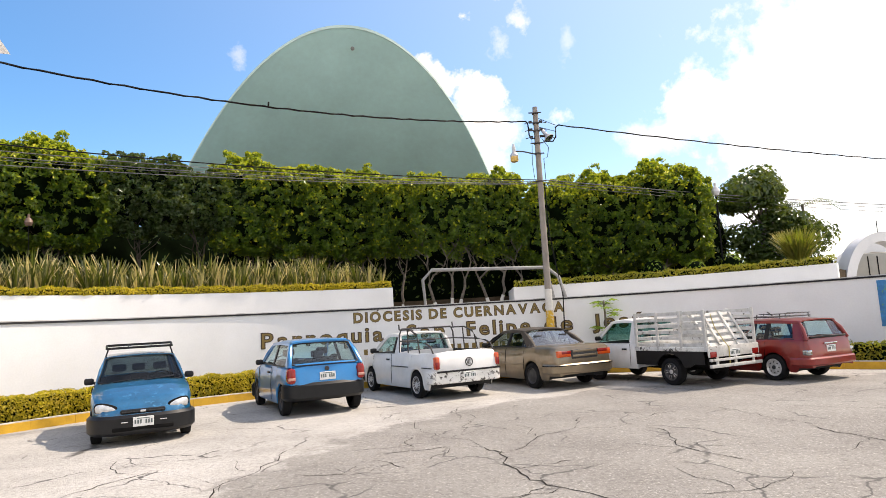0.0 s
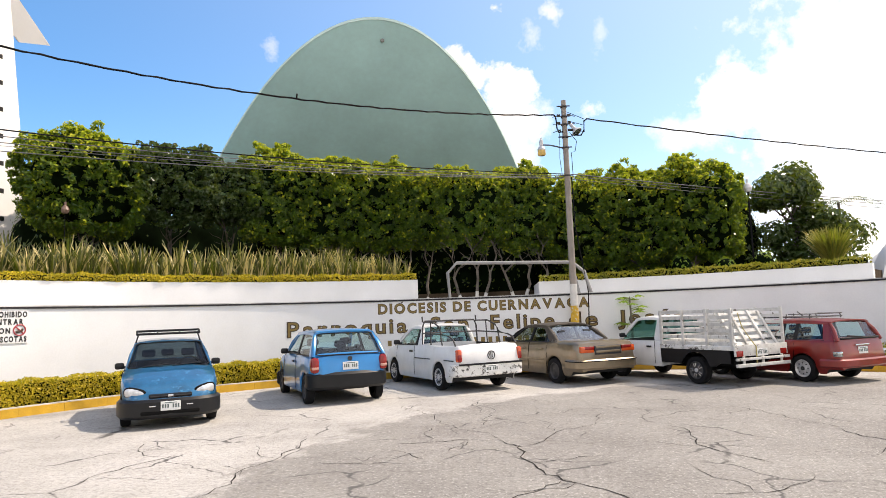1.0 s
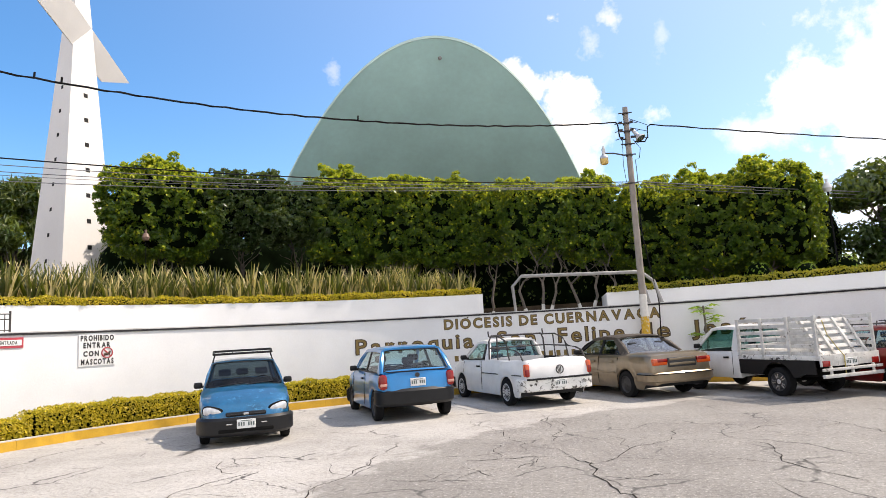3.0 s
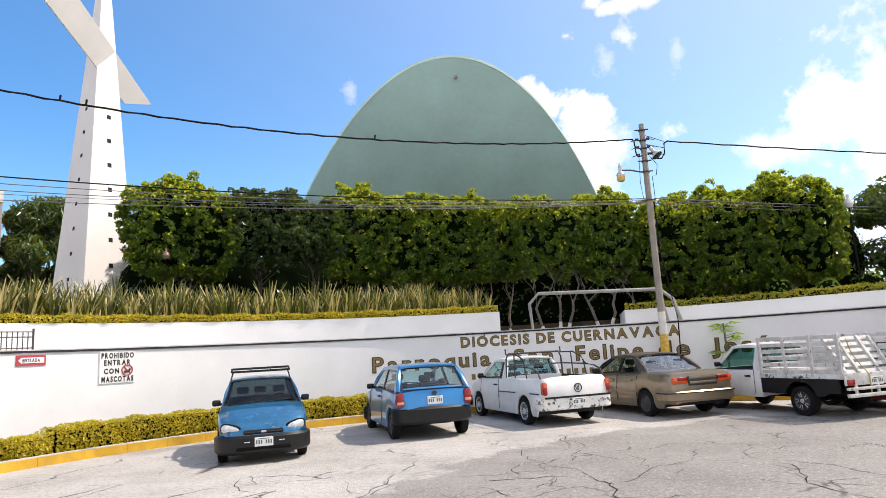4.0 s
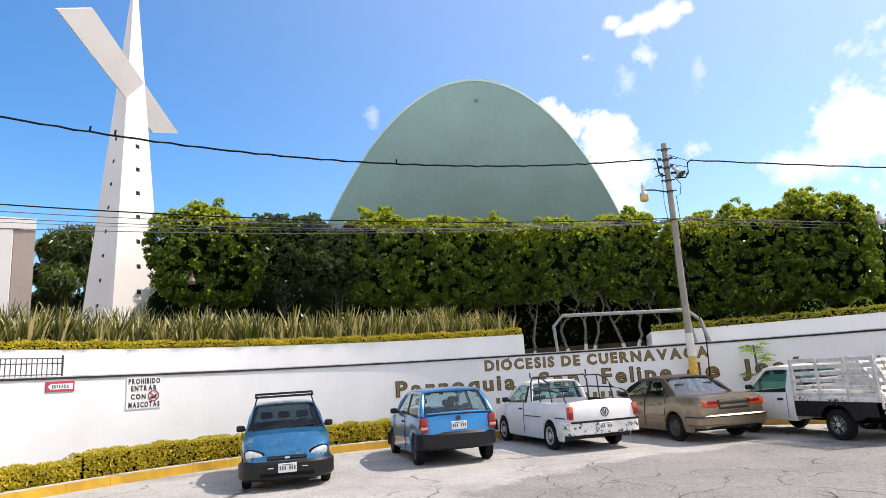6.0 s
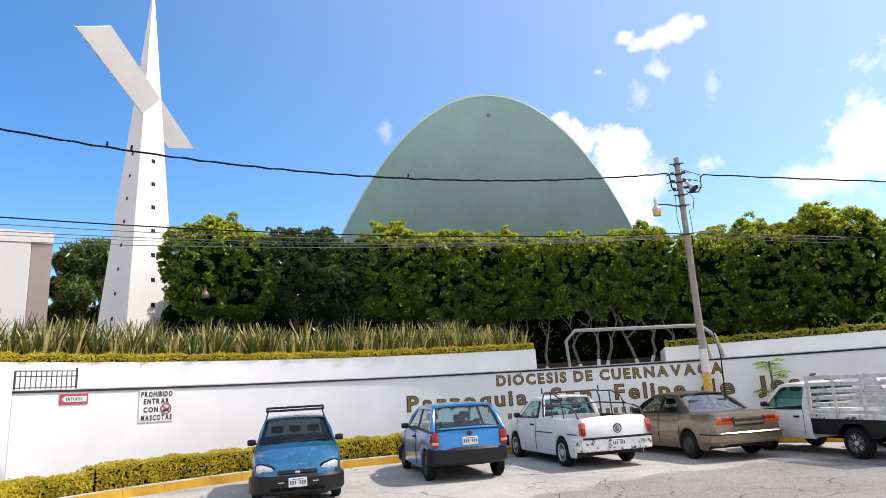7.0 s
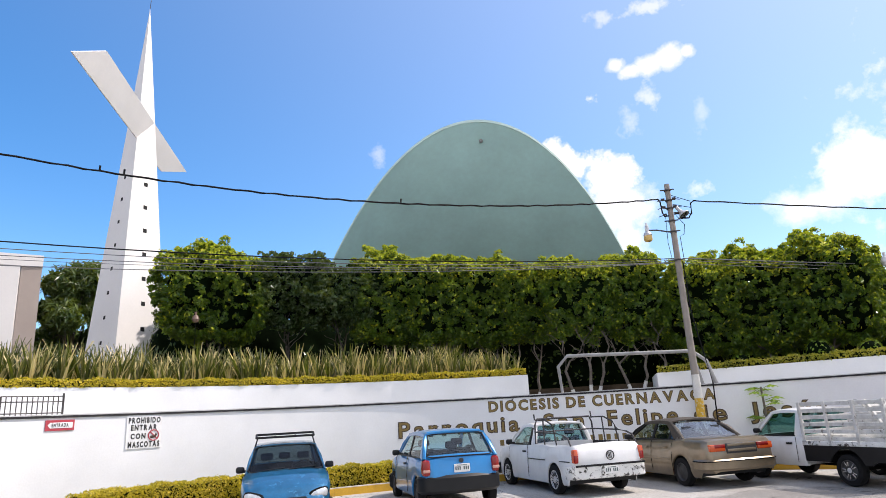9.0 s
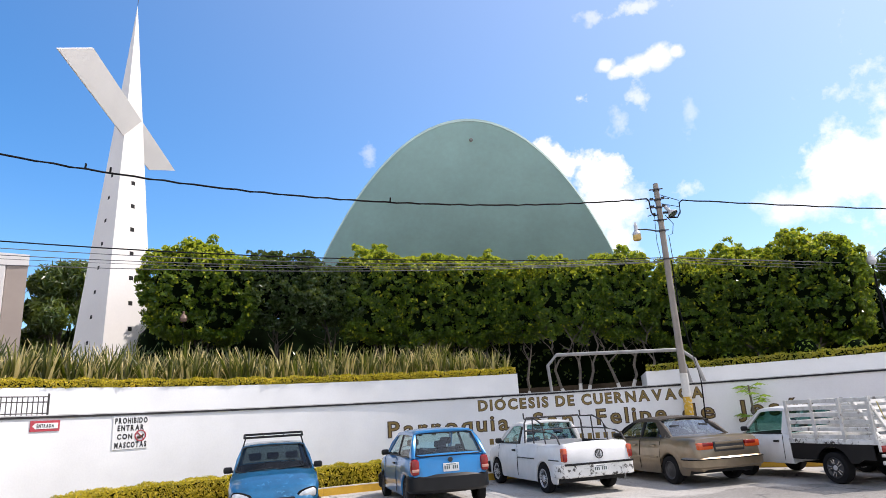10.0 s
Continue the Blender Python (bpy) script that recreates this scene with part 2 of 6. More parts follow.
M_BARK = material("grey_bark", (0.17, 0.145, 0.12), 0.9, spread=0.4, scale=6, grain=60, bump=0.6)
M_LIME = material("limewash", (0.72, 0.70, 0.66), 0.85, spread=0.12, scale=5)
M_FICUS = leaf_material("ficus_leaves", (0.012, 0.042, 0.006), (0.042, 0.115, 0.012), (0.21, 0.31, 0.025), 0.34, 0.28)
# near-black core colour: the shade between the leaves is painted in
M_CORESHADE = material("painted_core_shade", (0.004, 0.009, 0.003), 1.0, spread=0.5, scale=2, spec=0.03)
M_DARKLEAF = leaf_material("dark_leaves", (0.010, 0.028, 0.008), (0.026, 0.062, 0.017), (0.11, 0.16, 0.06), 0.22, 0.24)
M_GOLDLEAF = leaf_material("golden_hedge_leaves", (0.20, 0.17, 0.008), (0.68, 0.50, 0.02), (0.92, 0.68, 0.05), 0.34)
M_BLADE = leaf_material("strap_leaves", (0.012, 0.028, 0.008), (0.10, 0.11, 0.03), (0.86, 0.69, 0.34), 0.25, 0.4, (0.28, 0.52, 0.88), 0.06)
M_CONCPOLE = material("pole_concrete", (0.30, 0.265, 0.235), 0.85, spread=0.2, scale=2, grain=30, bump=0.2)
M_CABLE = material("cable_black", (0.008, 0.008, 0.009), 0.8, spread=0.1, spec=0.15)
M_WIRE = material("wire_grey", (0.11, 0.11, 0.12), 0.6, spread=0.1)
M_STEELWHITE = material("grey_painted_steel", (0.30, 0.30, 0.30), 0.5, spread=0.2, scale=4)
M_IRON = material("dark_iron", (0.05, 0.045, 0.045), 0.5, spread=0.3, scale=5)
M_LETTER = material("gold_letter_paint", (0.21, 0.14, 0.035), 0.5, spread=0.12, scale=3)
M_LETTEREDGE = material("brown_letter_edge", (0.06, 0.035, 0.02), 0.6, spread=0.2, scale=3)

# ---- helpers for building ----
CX, CY = 1.7, 6.23  # centre of the round turning place


def pol(deg, r, z=0.0):
    return Vector((CX + r * math.sin(radians(deg)), CY + r * math.cos(radians(deg)), z))


def mesh_of(name, verts, faces, mat, smooth=0):
    me = bpy.data.meshes.new(name)
    me.from_pydata([tuple(v) for v in verts], [], faces)
    me.validate()
    for m in (mat if isinstance(mat, (list, tuple)) else [mat]):
        me.materials.append(m)
    if smooth:
        me.shade_smooth()
        me.set_sharp_from_angle(angle=radians(smooth))
    me.update()
    return me


def thing(name, loc=(0, 0, 0), turn=0, label="", category="", group="", kind=""):
    """An empty at a thing's base that parents its parts."""
    ob = new(name)
    ob.empty_display_size = 0.2
    ob.matrix_world = pose(*loc, 0, 0, turn)
    return tagged(ob, label, category, group, kind)


def under(ob, parent, m=None, label=""):
    ob.parent = parent
    if m is not None:
        ob.matrix_basis = m
    return tagged(ob, label) if label else ob


def part(name, bm, mat, parent, label="", smooth=35):
    """Links a bmesh as one mesh object under a thing or a part."""
    me = bpy.data.meshes.new(name)
    bmesh.ops.recalc_face_normals(bm, faces=bm.faces)
    bm.to_mesh(me)
    bm.free()
    for m in (mat if isinstance(mat, (list, tuple)) else [mat]):
        me.materials.append(m)
    if smooth:
        me.shade_smooth()
        me.set_sharp_from_angle(angle=radians(smooth))
    ob = new(name, me)
    if parent:
        ob.parent = parent
    return tagged(ob, label) if label else ob


def box(bm, lo, hi, bevel=0.0, m=None, segments=2):
    """A box from corner to corner, its edges rounded, turned by m."""
    c = [(a + b) / 2 for a, b in zip(lo, hi)]
    s = [abs(b - a) for a, b in zip(lo, hi)]
    made = bmesh.ops.create_cube(bm, size=1, matrix=Matrix.LocRotScale(c, None, s))["verts"]
    if bevel:
        edges = list({e for v in made for e in v.link_edges})
        made = bmesh.ops.bevel(bm, geom=edges, offset=min(bevel, min(s) * 0.45), segments=segments, affect="EDGES", profile=0.5)["verts"]
    if m is not None:
        bmesh.ops.transform(bm, matrix=m, verts=list({v for v in made}))
    return bm


def rod(bm, a, b, r, r2=None, sides=8):
    """A round bar from a to b."""
    a, b = Vector(a), Vector(b)
    d = b - a
    m = Matrix.Translation((a + b) / 2) @ d.to_track_quat("Z", "Y").to_matrix().to_4x4()
    bmesh.ops.create_cone(bm, cap_ends=True, segments=sides, radius1=r, radius2=r if r2 is None else r2, depth=d.length, matrix=m)
    return bm


def pipe(bm, points, r, sides=8):
    """A round bar bent along points."""
    pts = [Vector(p) for p in points]
    rings = []
    for i, p in enumerate(pts):
        t = (pts[min(i + 1, len(pts) - 1)] - pts[max(i - 1, 0)]).normalized()
        q = t.to_track_quat("Z", "Y")
        rr = r[i] if isinstance(r, (list, tuple)) else r
        rings.append([bm.verts.new(p + q @ Vector((rr * math.cos(2 * math.pi * k / sides), rr * math.sin(2 * math.pi * k / sides), 0))) for k in range(sides)])
    for a, b in zip(rings, rings[1:]):
        # match the ring's turn to the one before
        off = min(range(sides), key=lambda o: (a[0].co - b[o].co).length)
        b[:] = b[off:] + b[:off]
        for k in range(sides):
            bm.faces.new((a[k], a[(k + 1) % sides], b[(k + 1) % sides], b[k]))
    bm.faces.new(rings[0][::-1])
    bm.faces.new(rings[-1])
    return bm


def arc_block(bm, a0, a1, r0, r1, z0, z1, step=2.0):
    """A curved block round the centre of the turning place."""
    n = max(1, int(abs(a1 - a0) / step))
    cols = []
    for i in range(n + 1):
        a = a0 + (a1 - a0) * i / n
        cols.append([bm.verts.new(pol(a, r, z)) for r, z in ((r0, z0), (r0, z1), (r1, z1), (r1, z0))])
    for p, q in zip(cols, cols[1:]):
        for k in range(4):
            bm.faces.new((p[k], q[k], q[(k + 1) % 4], p[(k + 1) % 4]))
    bm.faces.new(cols[0])
    bm.faces.new(cols[-1][::-1])
    return bm


def leaves_mesh(name, centres, normals, size, mat, seed, aspect=0.55, tilt=0.8, fold=0.25):
    """Many small folded leaves, as one mesh."""
    rng = np.random.default_rng(seed)
    n = len(centres)
    c, nn = np.asarray(centres, float), np.asarray(normals, float)
    nn = nn + rng.normal(0, tilt, (n, 3))
    nn /= np.linalg.norm(nn, axis=1)[:, None] + 1e-9
    t = rng.normal(0, 1, (n, 3))
    t[:, 2] -= 0.5
    t -= nn * (t * nn).sum(1)[:, None]
    t /= np.linalg.norm(t, axis=1)[:, None] + 1e-9
    s = np.cross(nn, t)
    ln = (size * rng.uniform(0.6, 1.35, n))[:, None]
    wd = ln * aspect
    v = np.empty((n, 4, 3))
    v[:, 0] = c - t * ln * 0.5
    v[:, 1] = c + s * wd * 0.5 + nn * wd * fold
    v[:, 2] = c + t * ln * 0.5
    v[:, 3] = c - s * wd * 0.5 + nn * wd * fold
    f = np.arange(n * 4).reshape(n, 4)
    tris = np.concatenate([f[:, [0, 1, 2]], f[:, [0, 2, 3]]])
    me = bpy.data.meshes.new(name)
    me.from_pydata(v.reshape(-1, 3), [], tris.tolist())
    me.materials.append(mat)
    me.update()
    return me


# ---- ground ----
bm = bmesh.new()
bmesh.ops.create_grid(bm, x_segments=2, y_segments=2, size=1500)
ground = part("ground", bm, M_ASPHALT, None, smooth=0)
tagged(ground, "pale worn cracked asphalt of a round turning place", "ground", kind="structure")

# kerb round the turning place
KERB0, KERB1 = -84, 58
kerb = thing("kerb", label="yellow-painted concrete kerb with a pale worn top", category="kerb", kind="structure")
for a in range(KERB0, KERB1, 4):
    bm = bmesh.new()
    arc_block(bm, a + 0.012, a + 3.988, 11.9, 12.09, 0, 0.165, 1.0)
    part("kerb_stone", bm, M_YELLOW, kerb)
    bm = bmesh.new()
    arc_block(bm, a + 0.012, a + 3.988, 11.93, 12.09, 0.166, 0.182, 1.0)
    part("kerb_top", bm, M_KERBTOP, kerb)
bm = bmesh.new()
arc_block(bm, KERB0, KERB1, 12.09, 13.6, 0, 0.15)
tagged(part("planting_strip", bm, M_SOIL, None), "dry soil strip between kerb and white wall", "planting strip", kind="structure")

# lower wall
TOP = 2.12
bm = bmesh.new()
arc_block(bm, -70.4, 44.0, 13.6, 13.85, 0, TOP, 1.0)
wall_front = tagged(part("wall_front", bm, M_WALL, None), "white-painted curved street wall", "wall", kind="structure")
coping = thing("wall_coping", label="thin dark grey coping along the white wall", category="coping", kind="structure")
bm = bmesh.new()
arc_block(bm, -70.5, 44.0, 13.57, 13.88, TOP, TOP + 0.045, 1.0)
part("coping_slab", bm, M_COPING, coping)
bm = bmesh.new()
arc_block(bm, -70.5, 44.0, 13.59, 13.88, TOP + 0.045, TOP + 0.07, 1.0)
part("coping_screed", bm, M_COPING_TOP, coping)
# tall end pier at the entrance
bm = bmesh.new()
arc_block(bm, -88, -70.6, 13.52, 15.6, 0, 2.72, 1.0)
tagged(part("wall_entrance", bm, M_WALL, None), "tall white-painted wall end beside the entrance", "wall", kind="structure")

# upper wall, set back
bm = bmesh.new()
arc_block(bm, -70.6, -12.6, 15.2, 15.5, 0, 2.86, 1.0)
arc_block(bm, -13.6, -12.6, 15.5, 18.5, 0, 2.86, 1.0)
tagged(part("wall_upper_west", bm, M_WALL, None), "white-painted retaining wall under the flax bed", "wall", kind="structure")
bm = bmesh.new()
arc_block(bm, 2.6, 38.6, 15.2, 15.5, 0, 2.66, 1.0)
arc_block(bm, 2.6, 3.6, 15.5, 18.5, 0, 2.66, 1.0)
tagged(part("wall_upper_east", bm, M_WALL, None), "white-painted retaining wall under a clipped hedge", "wall", kind="structure")

# terraces
bm = bmesh.new()
arc_block(bm, -100, -13.6, 15.5, 70, 0, 2.7, 2.0)
arc_block(bm, 3.6, 38.6, 15.5, 70, 0, 2.5, 2.0)
arc_block(bm, -13.6, 3.6, 18.5, 70, 0, 2.5, 2.0)
tagged(part("garden_terrace", bm, M_SOIL, None), "dark soil of the raised church garden", "terrace", kind="structure")
bm = bmesh.new()
arc_block(bm, -12.6, 2.6, 13.85, 18.5, 0, 1.75, 2.0)
arc_block(bm, -70.4, -12.6, 13.85, 15.2, 0, 1.3, 2.0)
arc_block(bm, 2.6, 44, 13.85, 15.2, 0, 1.3, 2.0)
tagged(part("entrance_landing", bm, M_KERBTOP, None), "concrete landing behind the street wall", "landing", kind="structure")

# ---- church shell ----


def church_shell():
    shell = thing("church_shell", (-7.35, 46, 2.5), label="tall pale green concrete shell church with a parabolic mouth", category="church")
    a, k, top, lean = 0.2375, 0.0836, 18.48, 0.641
    u, n = Vector((math.cos(a), math.sin(a), 0)), Vector((-math.sin(a), math.cos(a), 0))
    ns, nv = 56, 18
    smax = math.sqrt((top - 0.5) / k)

    def at(s, v, lift):
        z = top - k * s * s + lift
        drop = 0.62 * max(z, 0.0) * (2 * v - v * v)
        p = u * s * (1 + 0.012 * lift) + n * (-lean * (z - lift) + v * 24.0)
        return Vector((p.x, p.y, z - drop - 2.5))

    for name, lift, mat in (("vault", 0.0, M_SHELL), ("outer_skin", 0.14, M_RIM)):
        bm = bmesh.new()
        grid = [[bm.verts.new(at(-smax + 2 * smax * i / ns, j / nv, lift)) for j in range(nv + 1)] for i in range(ns + 1)]
        for i in range(ns):
            for j in range(nv):
                bm.faces.new((grid[i][j], grid[i + 1][j], grid[i + 1][j + 1], grid[i][j + 1]))
        part(name, bm, mat, shell, smooth=60)
    bm = bmesh.new()
    rows = []
    for i in range(ns + 1):
        s = -smax + 2 * smax * i / ns
        lo, hi = at(s, 0, -0.01), at(s, 0, 0.15)
        out = -n * 0.04
        rows.append([bm.verts.new(p) for p in (lo + out, hi + out, hi + n * 0.2, lo + n * 0.2)])
    for p, q in zip(rows, rows[1:]):
        for j in range(4):
            bm.faces.new((p[j], q[j], q[(j + 1) % 4], p[(j + 1) % 4]))
    part("rim", bm, M_RIM, shell, "pale raised rim of the mouth")
    # small vent hole near the crown
    bm = bmesh.new()
    c = at(0.35, 0.035, -0.03)
    bmesh.ops.create_uvsphere(bm, u_segments=10, v_segments=6, radius=0.12, matrix=Matrix.Translation(c))
    part("vent", bm, M_STEELWHITE, shell, "small grey vent")
    return shell


church_shell()


# ---- cross tower ----
def cross_tower():
    # base, tip and arm corners fitted to the camera's sight lines, distance assumed
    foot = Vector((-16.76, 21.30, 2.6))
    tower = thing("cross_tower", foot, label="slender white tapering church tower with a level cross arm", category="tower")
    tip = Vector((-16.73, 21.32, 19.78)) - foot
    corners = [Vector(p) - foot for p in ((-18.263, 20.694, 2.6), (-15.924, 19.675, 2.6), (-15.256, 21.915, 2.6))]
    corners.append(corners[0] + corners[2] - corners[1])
    bm = bmesh.new()
    ring = [bm.verts.new(p) for p in corners]
    top = [bm.verts.new(tip + (p - tip).normalized() * 0.05) for p in corners]
    for i in range(4):
        bm.faces.new((ring[i], ring[(i + 1) % 4], top[(i + 1) % 4], top[i]))
    bm.faces.new(top)
    bm.faces.new(ring[::-1])
    part("shaft", bm, M_TOWER, tower, smooth=20)
    # rows of small square openings on the two street faces: flush blocks, their shade painted near-black
    for p, q, first, pitch, frac, w in ((corners[1], corners[2], 5.49, 0.977, 0.52, 0.165), (corners[0], corners[1], 5.02, 0.950, 0.5, 0.14)):
        for i in range(7 if w > 0.15 else 8):
            f = (first + pitch * i - foot.z) / tip.z
            a, b = p.lerp(tip, f), q.lerp(tip, f)
            c = a.lerp(b, frac)
            along = (b - a).normalized()
            up = (tip - c).normalized()
            m = Matrix((along, up, along.cross(up).normalized())).transposed().to_4x4()
            m.translation = c
            bm = bmesh.new()
            box(bm, (-w / 2, -w / 2, -0.15), (w / 2, w / 2, 0.006), m=m)
            part("opening", bm, M_OPENINGSHADE, tower)
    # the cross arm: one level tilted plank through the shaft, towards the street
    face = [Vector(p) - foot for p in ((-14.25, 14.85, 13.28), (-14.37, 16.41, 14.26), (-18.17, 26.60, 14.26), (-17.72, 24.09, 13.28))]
    nrm = (face[1] - face[0]).cross(face[3] - face[0]).normalized() * 0.06
    if nrm.z < 0:
        nrm = -nrm
    bm = bmesh.new()
    vs = [bm.verts.new(p + k * nrm) for k in (0, 1) for p in face]
    for f in ((0, 1, 2, 3), (7, 6, 5, 4), (0, 4, 5, 1), (1, 5, 6, 2), (2, 6, 7, 3), (3, 7, 4, 0)):
        bm.faces.new([vs[i] for i in f])
    part("cross_arm", bm, M_TOWER, tower, "level plank-like cross arm", smooth=0)
    bm = bmesh.new()
    rod(bm, tip, tip + Vector((0.03, 0, 0.40)), 0.012)
    part("lightning_rod", bm, M_IRON, tower)
    return tower


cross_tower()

# ---- vehicles ----
M_RUBBER = material("tyre_rubber", (0.010, 0.010, 0.011), 0.85, spread=0.3, scale=8, spec=0.2)
M_BLACKPLASTIC = material("black_bumper_plastic", (0.007, 0.0075, 0.009), 0.42, spread=0.25, scale=5, spec=0.35)
M_CABIN = material("cabin_trim", (0.018, 0.019, 0.021), 0.85, spread=0.3, scale=6)
M_SEAT = material("seat_cloth", (0.022, 0.028, 0.038), 0.95, spread=0.3, scale=8)
M_CHROME = material("bright_metal", (0.62, 0.62, 0.62), 0.25, 1.0, spread=0.1)
M_RIMSTEEL = material("wheel_silver", (0.60, 0.60, 0.61), 0.4, 0.35, spread=0.2, scale=9)
M_RIMDARK = material("wheel_dark", (0.05, 0.05, 0.052), 0.5, 0.4, spread=0.2, scale=9)
M_TAILRED = material("red_lens", (0.26, 0.010, 0.007), 0.2, spread=0.12, scale=8, coat=0.2)
M_AMBER = material("amber_lens", (0.62, 0.085, 0.015), 0.15, spread=0.1, scale=8, coat=0.6)
M_CLEARLENS = material("clear_lens", (0.40, 0.42, 0.43), 0.10, 0.8, spread=0.12, scale=12, coat=0.8)
M_REVERSE = material("pale_pink_lens", (0.55, 0.28, 0.22), 0.15, spread=0.12, scale=8, coat=0.6)
M_HEADLAMP = material("headlamp_glass", (0.62, 0.64, 0.66), 0.12, 0.35, spread=0.25, scale=9, coat=1.0)
M_PLATE = material("plate_white", (0.72, 0.73, 0.72), 0.4, spread=0.06, scale=12)
M_PLATEINK = material("plate_ink", (0.10, 0.13, 0.13), 0.5, spread=0.2)
M_GLASS = glass_material("car_glass", (0.68, 0.86, 0.85))
# dark tint puts the cabin's shade into the panes; gloss lowered
M_GLASSSHADE = glass_material("cabin_shade_glass", (0.24, 0.30, 0.31), 0.45)
M_GLASSCAB = glass_material("green_cab_glass", (0.28, 0.50, 0.47), 0.6)
# gloss doubled to force a brighter sky reflection
M_GLASSSKY = glass_material("sky_glossy_glass", (0.55, 0.66, 0.66), 2.0, 0.08)
M_GLASSTEAL = glass_material("teal_glass", (0.48, 0.72, 0.70), 1.0)
M_SEAM = material("panel_gap", (0.008, 0.008, 0.008), 0.9, spread=0.1, spec=0.1)
# paler patches painted into the blue stand for blotchy reflections
M_BLUE1 = material("teal_blue_paint", (0.002, 0.115, 0.25), 0.28, 0.3, spread=0.25, scale=3.5, coat=1.0, dark=(0.03, 0.20, 0.38), dark_at=0.58)
M_BLUE2 = material("bright_blue_paint", (0.0005, 0.20, 0.50), 0.28, 0.2, spread=0.08, scale=3, coat=0.8)
M_WHITECAR = material("worn_white_paint", (0.74, 0.74, 0.735), 0.4, spread=0.08, scale=3, coat=0.4, dark=(0.26, 0.22, 0.18), dark_at=0.68)
M_CHIPPED = material("chipped_white_paint", (0.72, 0.72, 0.70), 0.5, spread=0.1, scale=4.5, dark=(0.05, 0.045, 0.04), dark_at=0.545)
M_GOLD = material("champagne_gold_paint", (0.26, 0.20, 0.13), 0.36, 0.6, spread=0.16, scale=3, coat=0.8)
M_GOLDROOF = material("weathered_brown_roof_paint", (0.075, 0.060, 0.045), 0.55, 0.2, spread=0.3, scale=4, dark=(0.22, 0.20, 0.17), dark_at=0.6)
M_RED = material("dark_red_paint", (0.22, 0.009, 0.006), 0.34, 0.1, spread=0.2, scale=2.5, coat=0.6)


def lathe(bm, profile, m, sides=24):
    """Turns (radius, along) round the x axis."""
    rings = []
    for r, x in profile:
        rings.append([bm.verts.new(m @ Vector((x, r * math.cos(2 * math.pi * k / sides), r * math.sin(2 * math.pi * k / sides)))) for k in range(sides)])
    for a, b in zip(rings, rings[1:]):
        for k in range(sides):
            bm.faces.new((a[k], a[(k + 1) % sides], b[(k + 1) % sides], b[k]))
    return bm


def panel(bm, a, b, c, d, bow=0.0, thick=0.0, nu=6, nv=4, mat=0):
    """A sheet between four corners (a-b below, d-c above), bowed outwards along its normal."""
    a, b, c, d = (Vector(p) for p in (a, b, c, d))
    nrm = (b - a).cross(d - a).normalized()
    layers = []
    for off in ((0.0, -thick) if thick else (0.0,)):
        g = []
        for i in range(nu + 1):
            u = i / nu
            row = []
            for j in range(nv + 1):
                v = j / nv
                p = (a * (1 - u) + b * u) * (1 - v) + (d * (1 - u) + c * u) * v
                p = p + nrm * (bow * (1 - (2 * u - 1) ** 2) * (0.55 + 0.45 * (1 - (2 * v - 1) ** 2)) + off)
                row.append(bm.verts.new(p))
            g.append(row)
        layers.append(g)
        for i in range(nu):
            for j in range(nv):
                q = (g[i][j], g[i + 1][j], g[i + 1][j + 1], g[i][j + 1])
                bm.faces.new(q if off == 0 else q[::-1]).material_index = mat
    if thick:
        g, h = layers
        rim = [(i, 0) for i in range(nu + 1)] + [(nu, j) for j in range(1, nv + 1)] + [(i, nv) for i in range(nu - 1, -1, -1)] + [(0, j) for j in range(nv - 1, 0, -1)]
        for (i, j), (k, l) in zip(rim, rim[1:] + rim[:1]):
            bm.faces.new((g[i][j], h[i][j], h[k][l], g[k][l])).material_index = mat
    return bm


def band(bm, plan, z0, z1, thick, round_=0.03):
    """A bar with a rounded outer face swept along points of the plan (a bumper or a trim strip)."""
    pts = [Vector((x, y, 0)) for x, y in plan]
    rows = []
    for i, p in enumerate(pts):
        t = (pts[min(i + 1, len(pts) - 1)] - pts[max(i - 1, 0)]).normalized()
        o = Vector((t.y, -t.x, 0))
        prof = ((0, z0), (thick - round_, z0), (thick, z0 + round_), (thick, z1 - round_), (thick - round_, z1), (0, z1))
        rows.append([bm.verts.new(p + o * d + Vector((0, 0, z))) for d, z in prof])
    for a, b in zip(rows, rows[1:]):
        for k in range(6):
            bm.faces.new((a[k], a[(k + 1) % 6], b[(k + 1) % 6], b[k]))
    bm.faces.new(rows[0][::-1])
    bm.faces.new(rows[-1])
    return bm


def end_plan(y, hw, wrap, sign, corner=0.16, crown=0.05):
    """The plan of a bumper at the end y; sign -1 at the tail, +1 at the nose; runs so that its outside is on the right-hand side."""
    pts = [(-hw, y - sign * wrap)]
    for k in range(5):
        a = math.pi / 2 * k / 4
        pts.append((-hw + corner * (1 - math.cos(a)), y - sign * (corner * (1 - math.sin(a)) + crown)))
    pts += [(-hw * 0.4, y - sign * crown * 0.3), (0, y), (hw * 0.4, y - sign * crown * 0.3)]
    for k in range(4, -1, -1):
        a = math.pi / 2 * k / 4
        pts.append((hw - corner * (1 - math.cos(a)), y - sign * (corner * (1 - math.sin(a)) + crown)))
    pts.append((hw, y - sign * wrap))
    return pts if sign < 0 else pts[::-1]


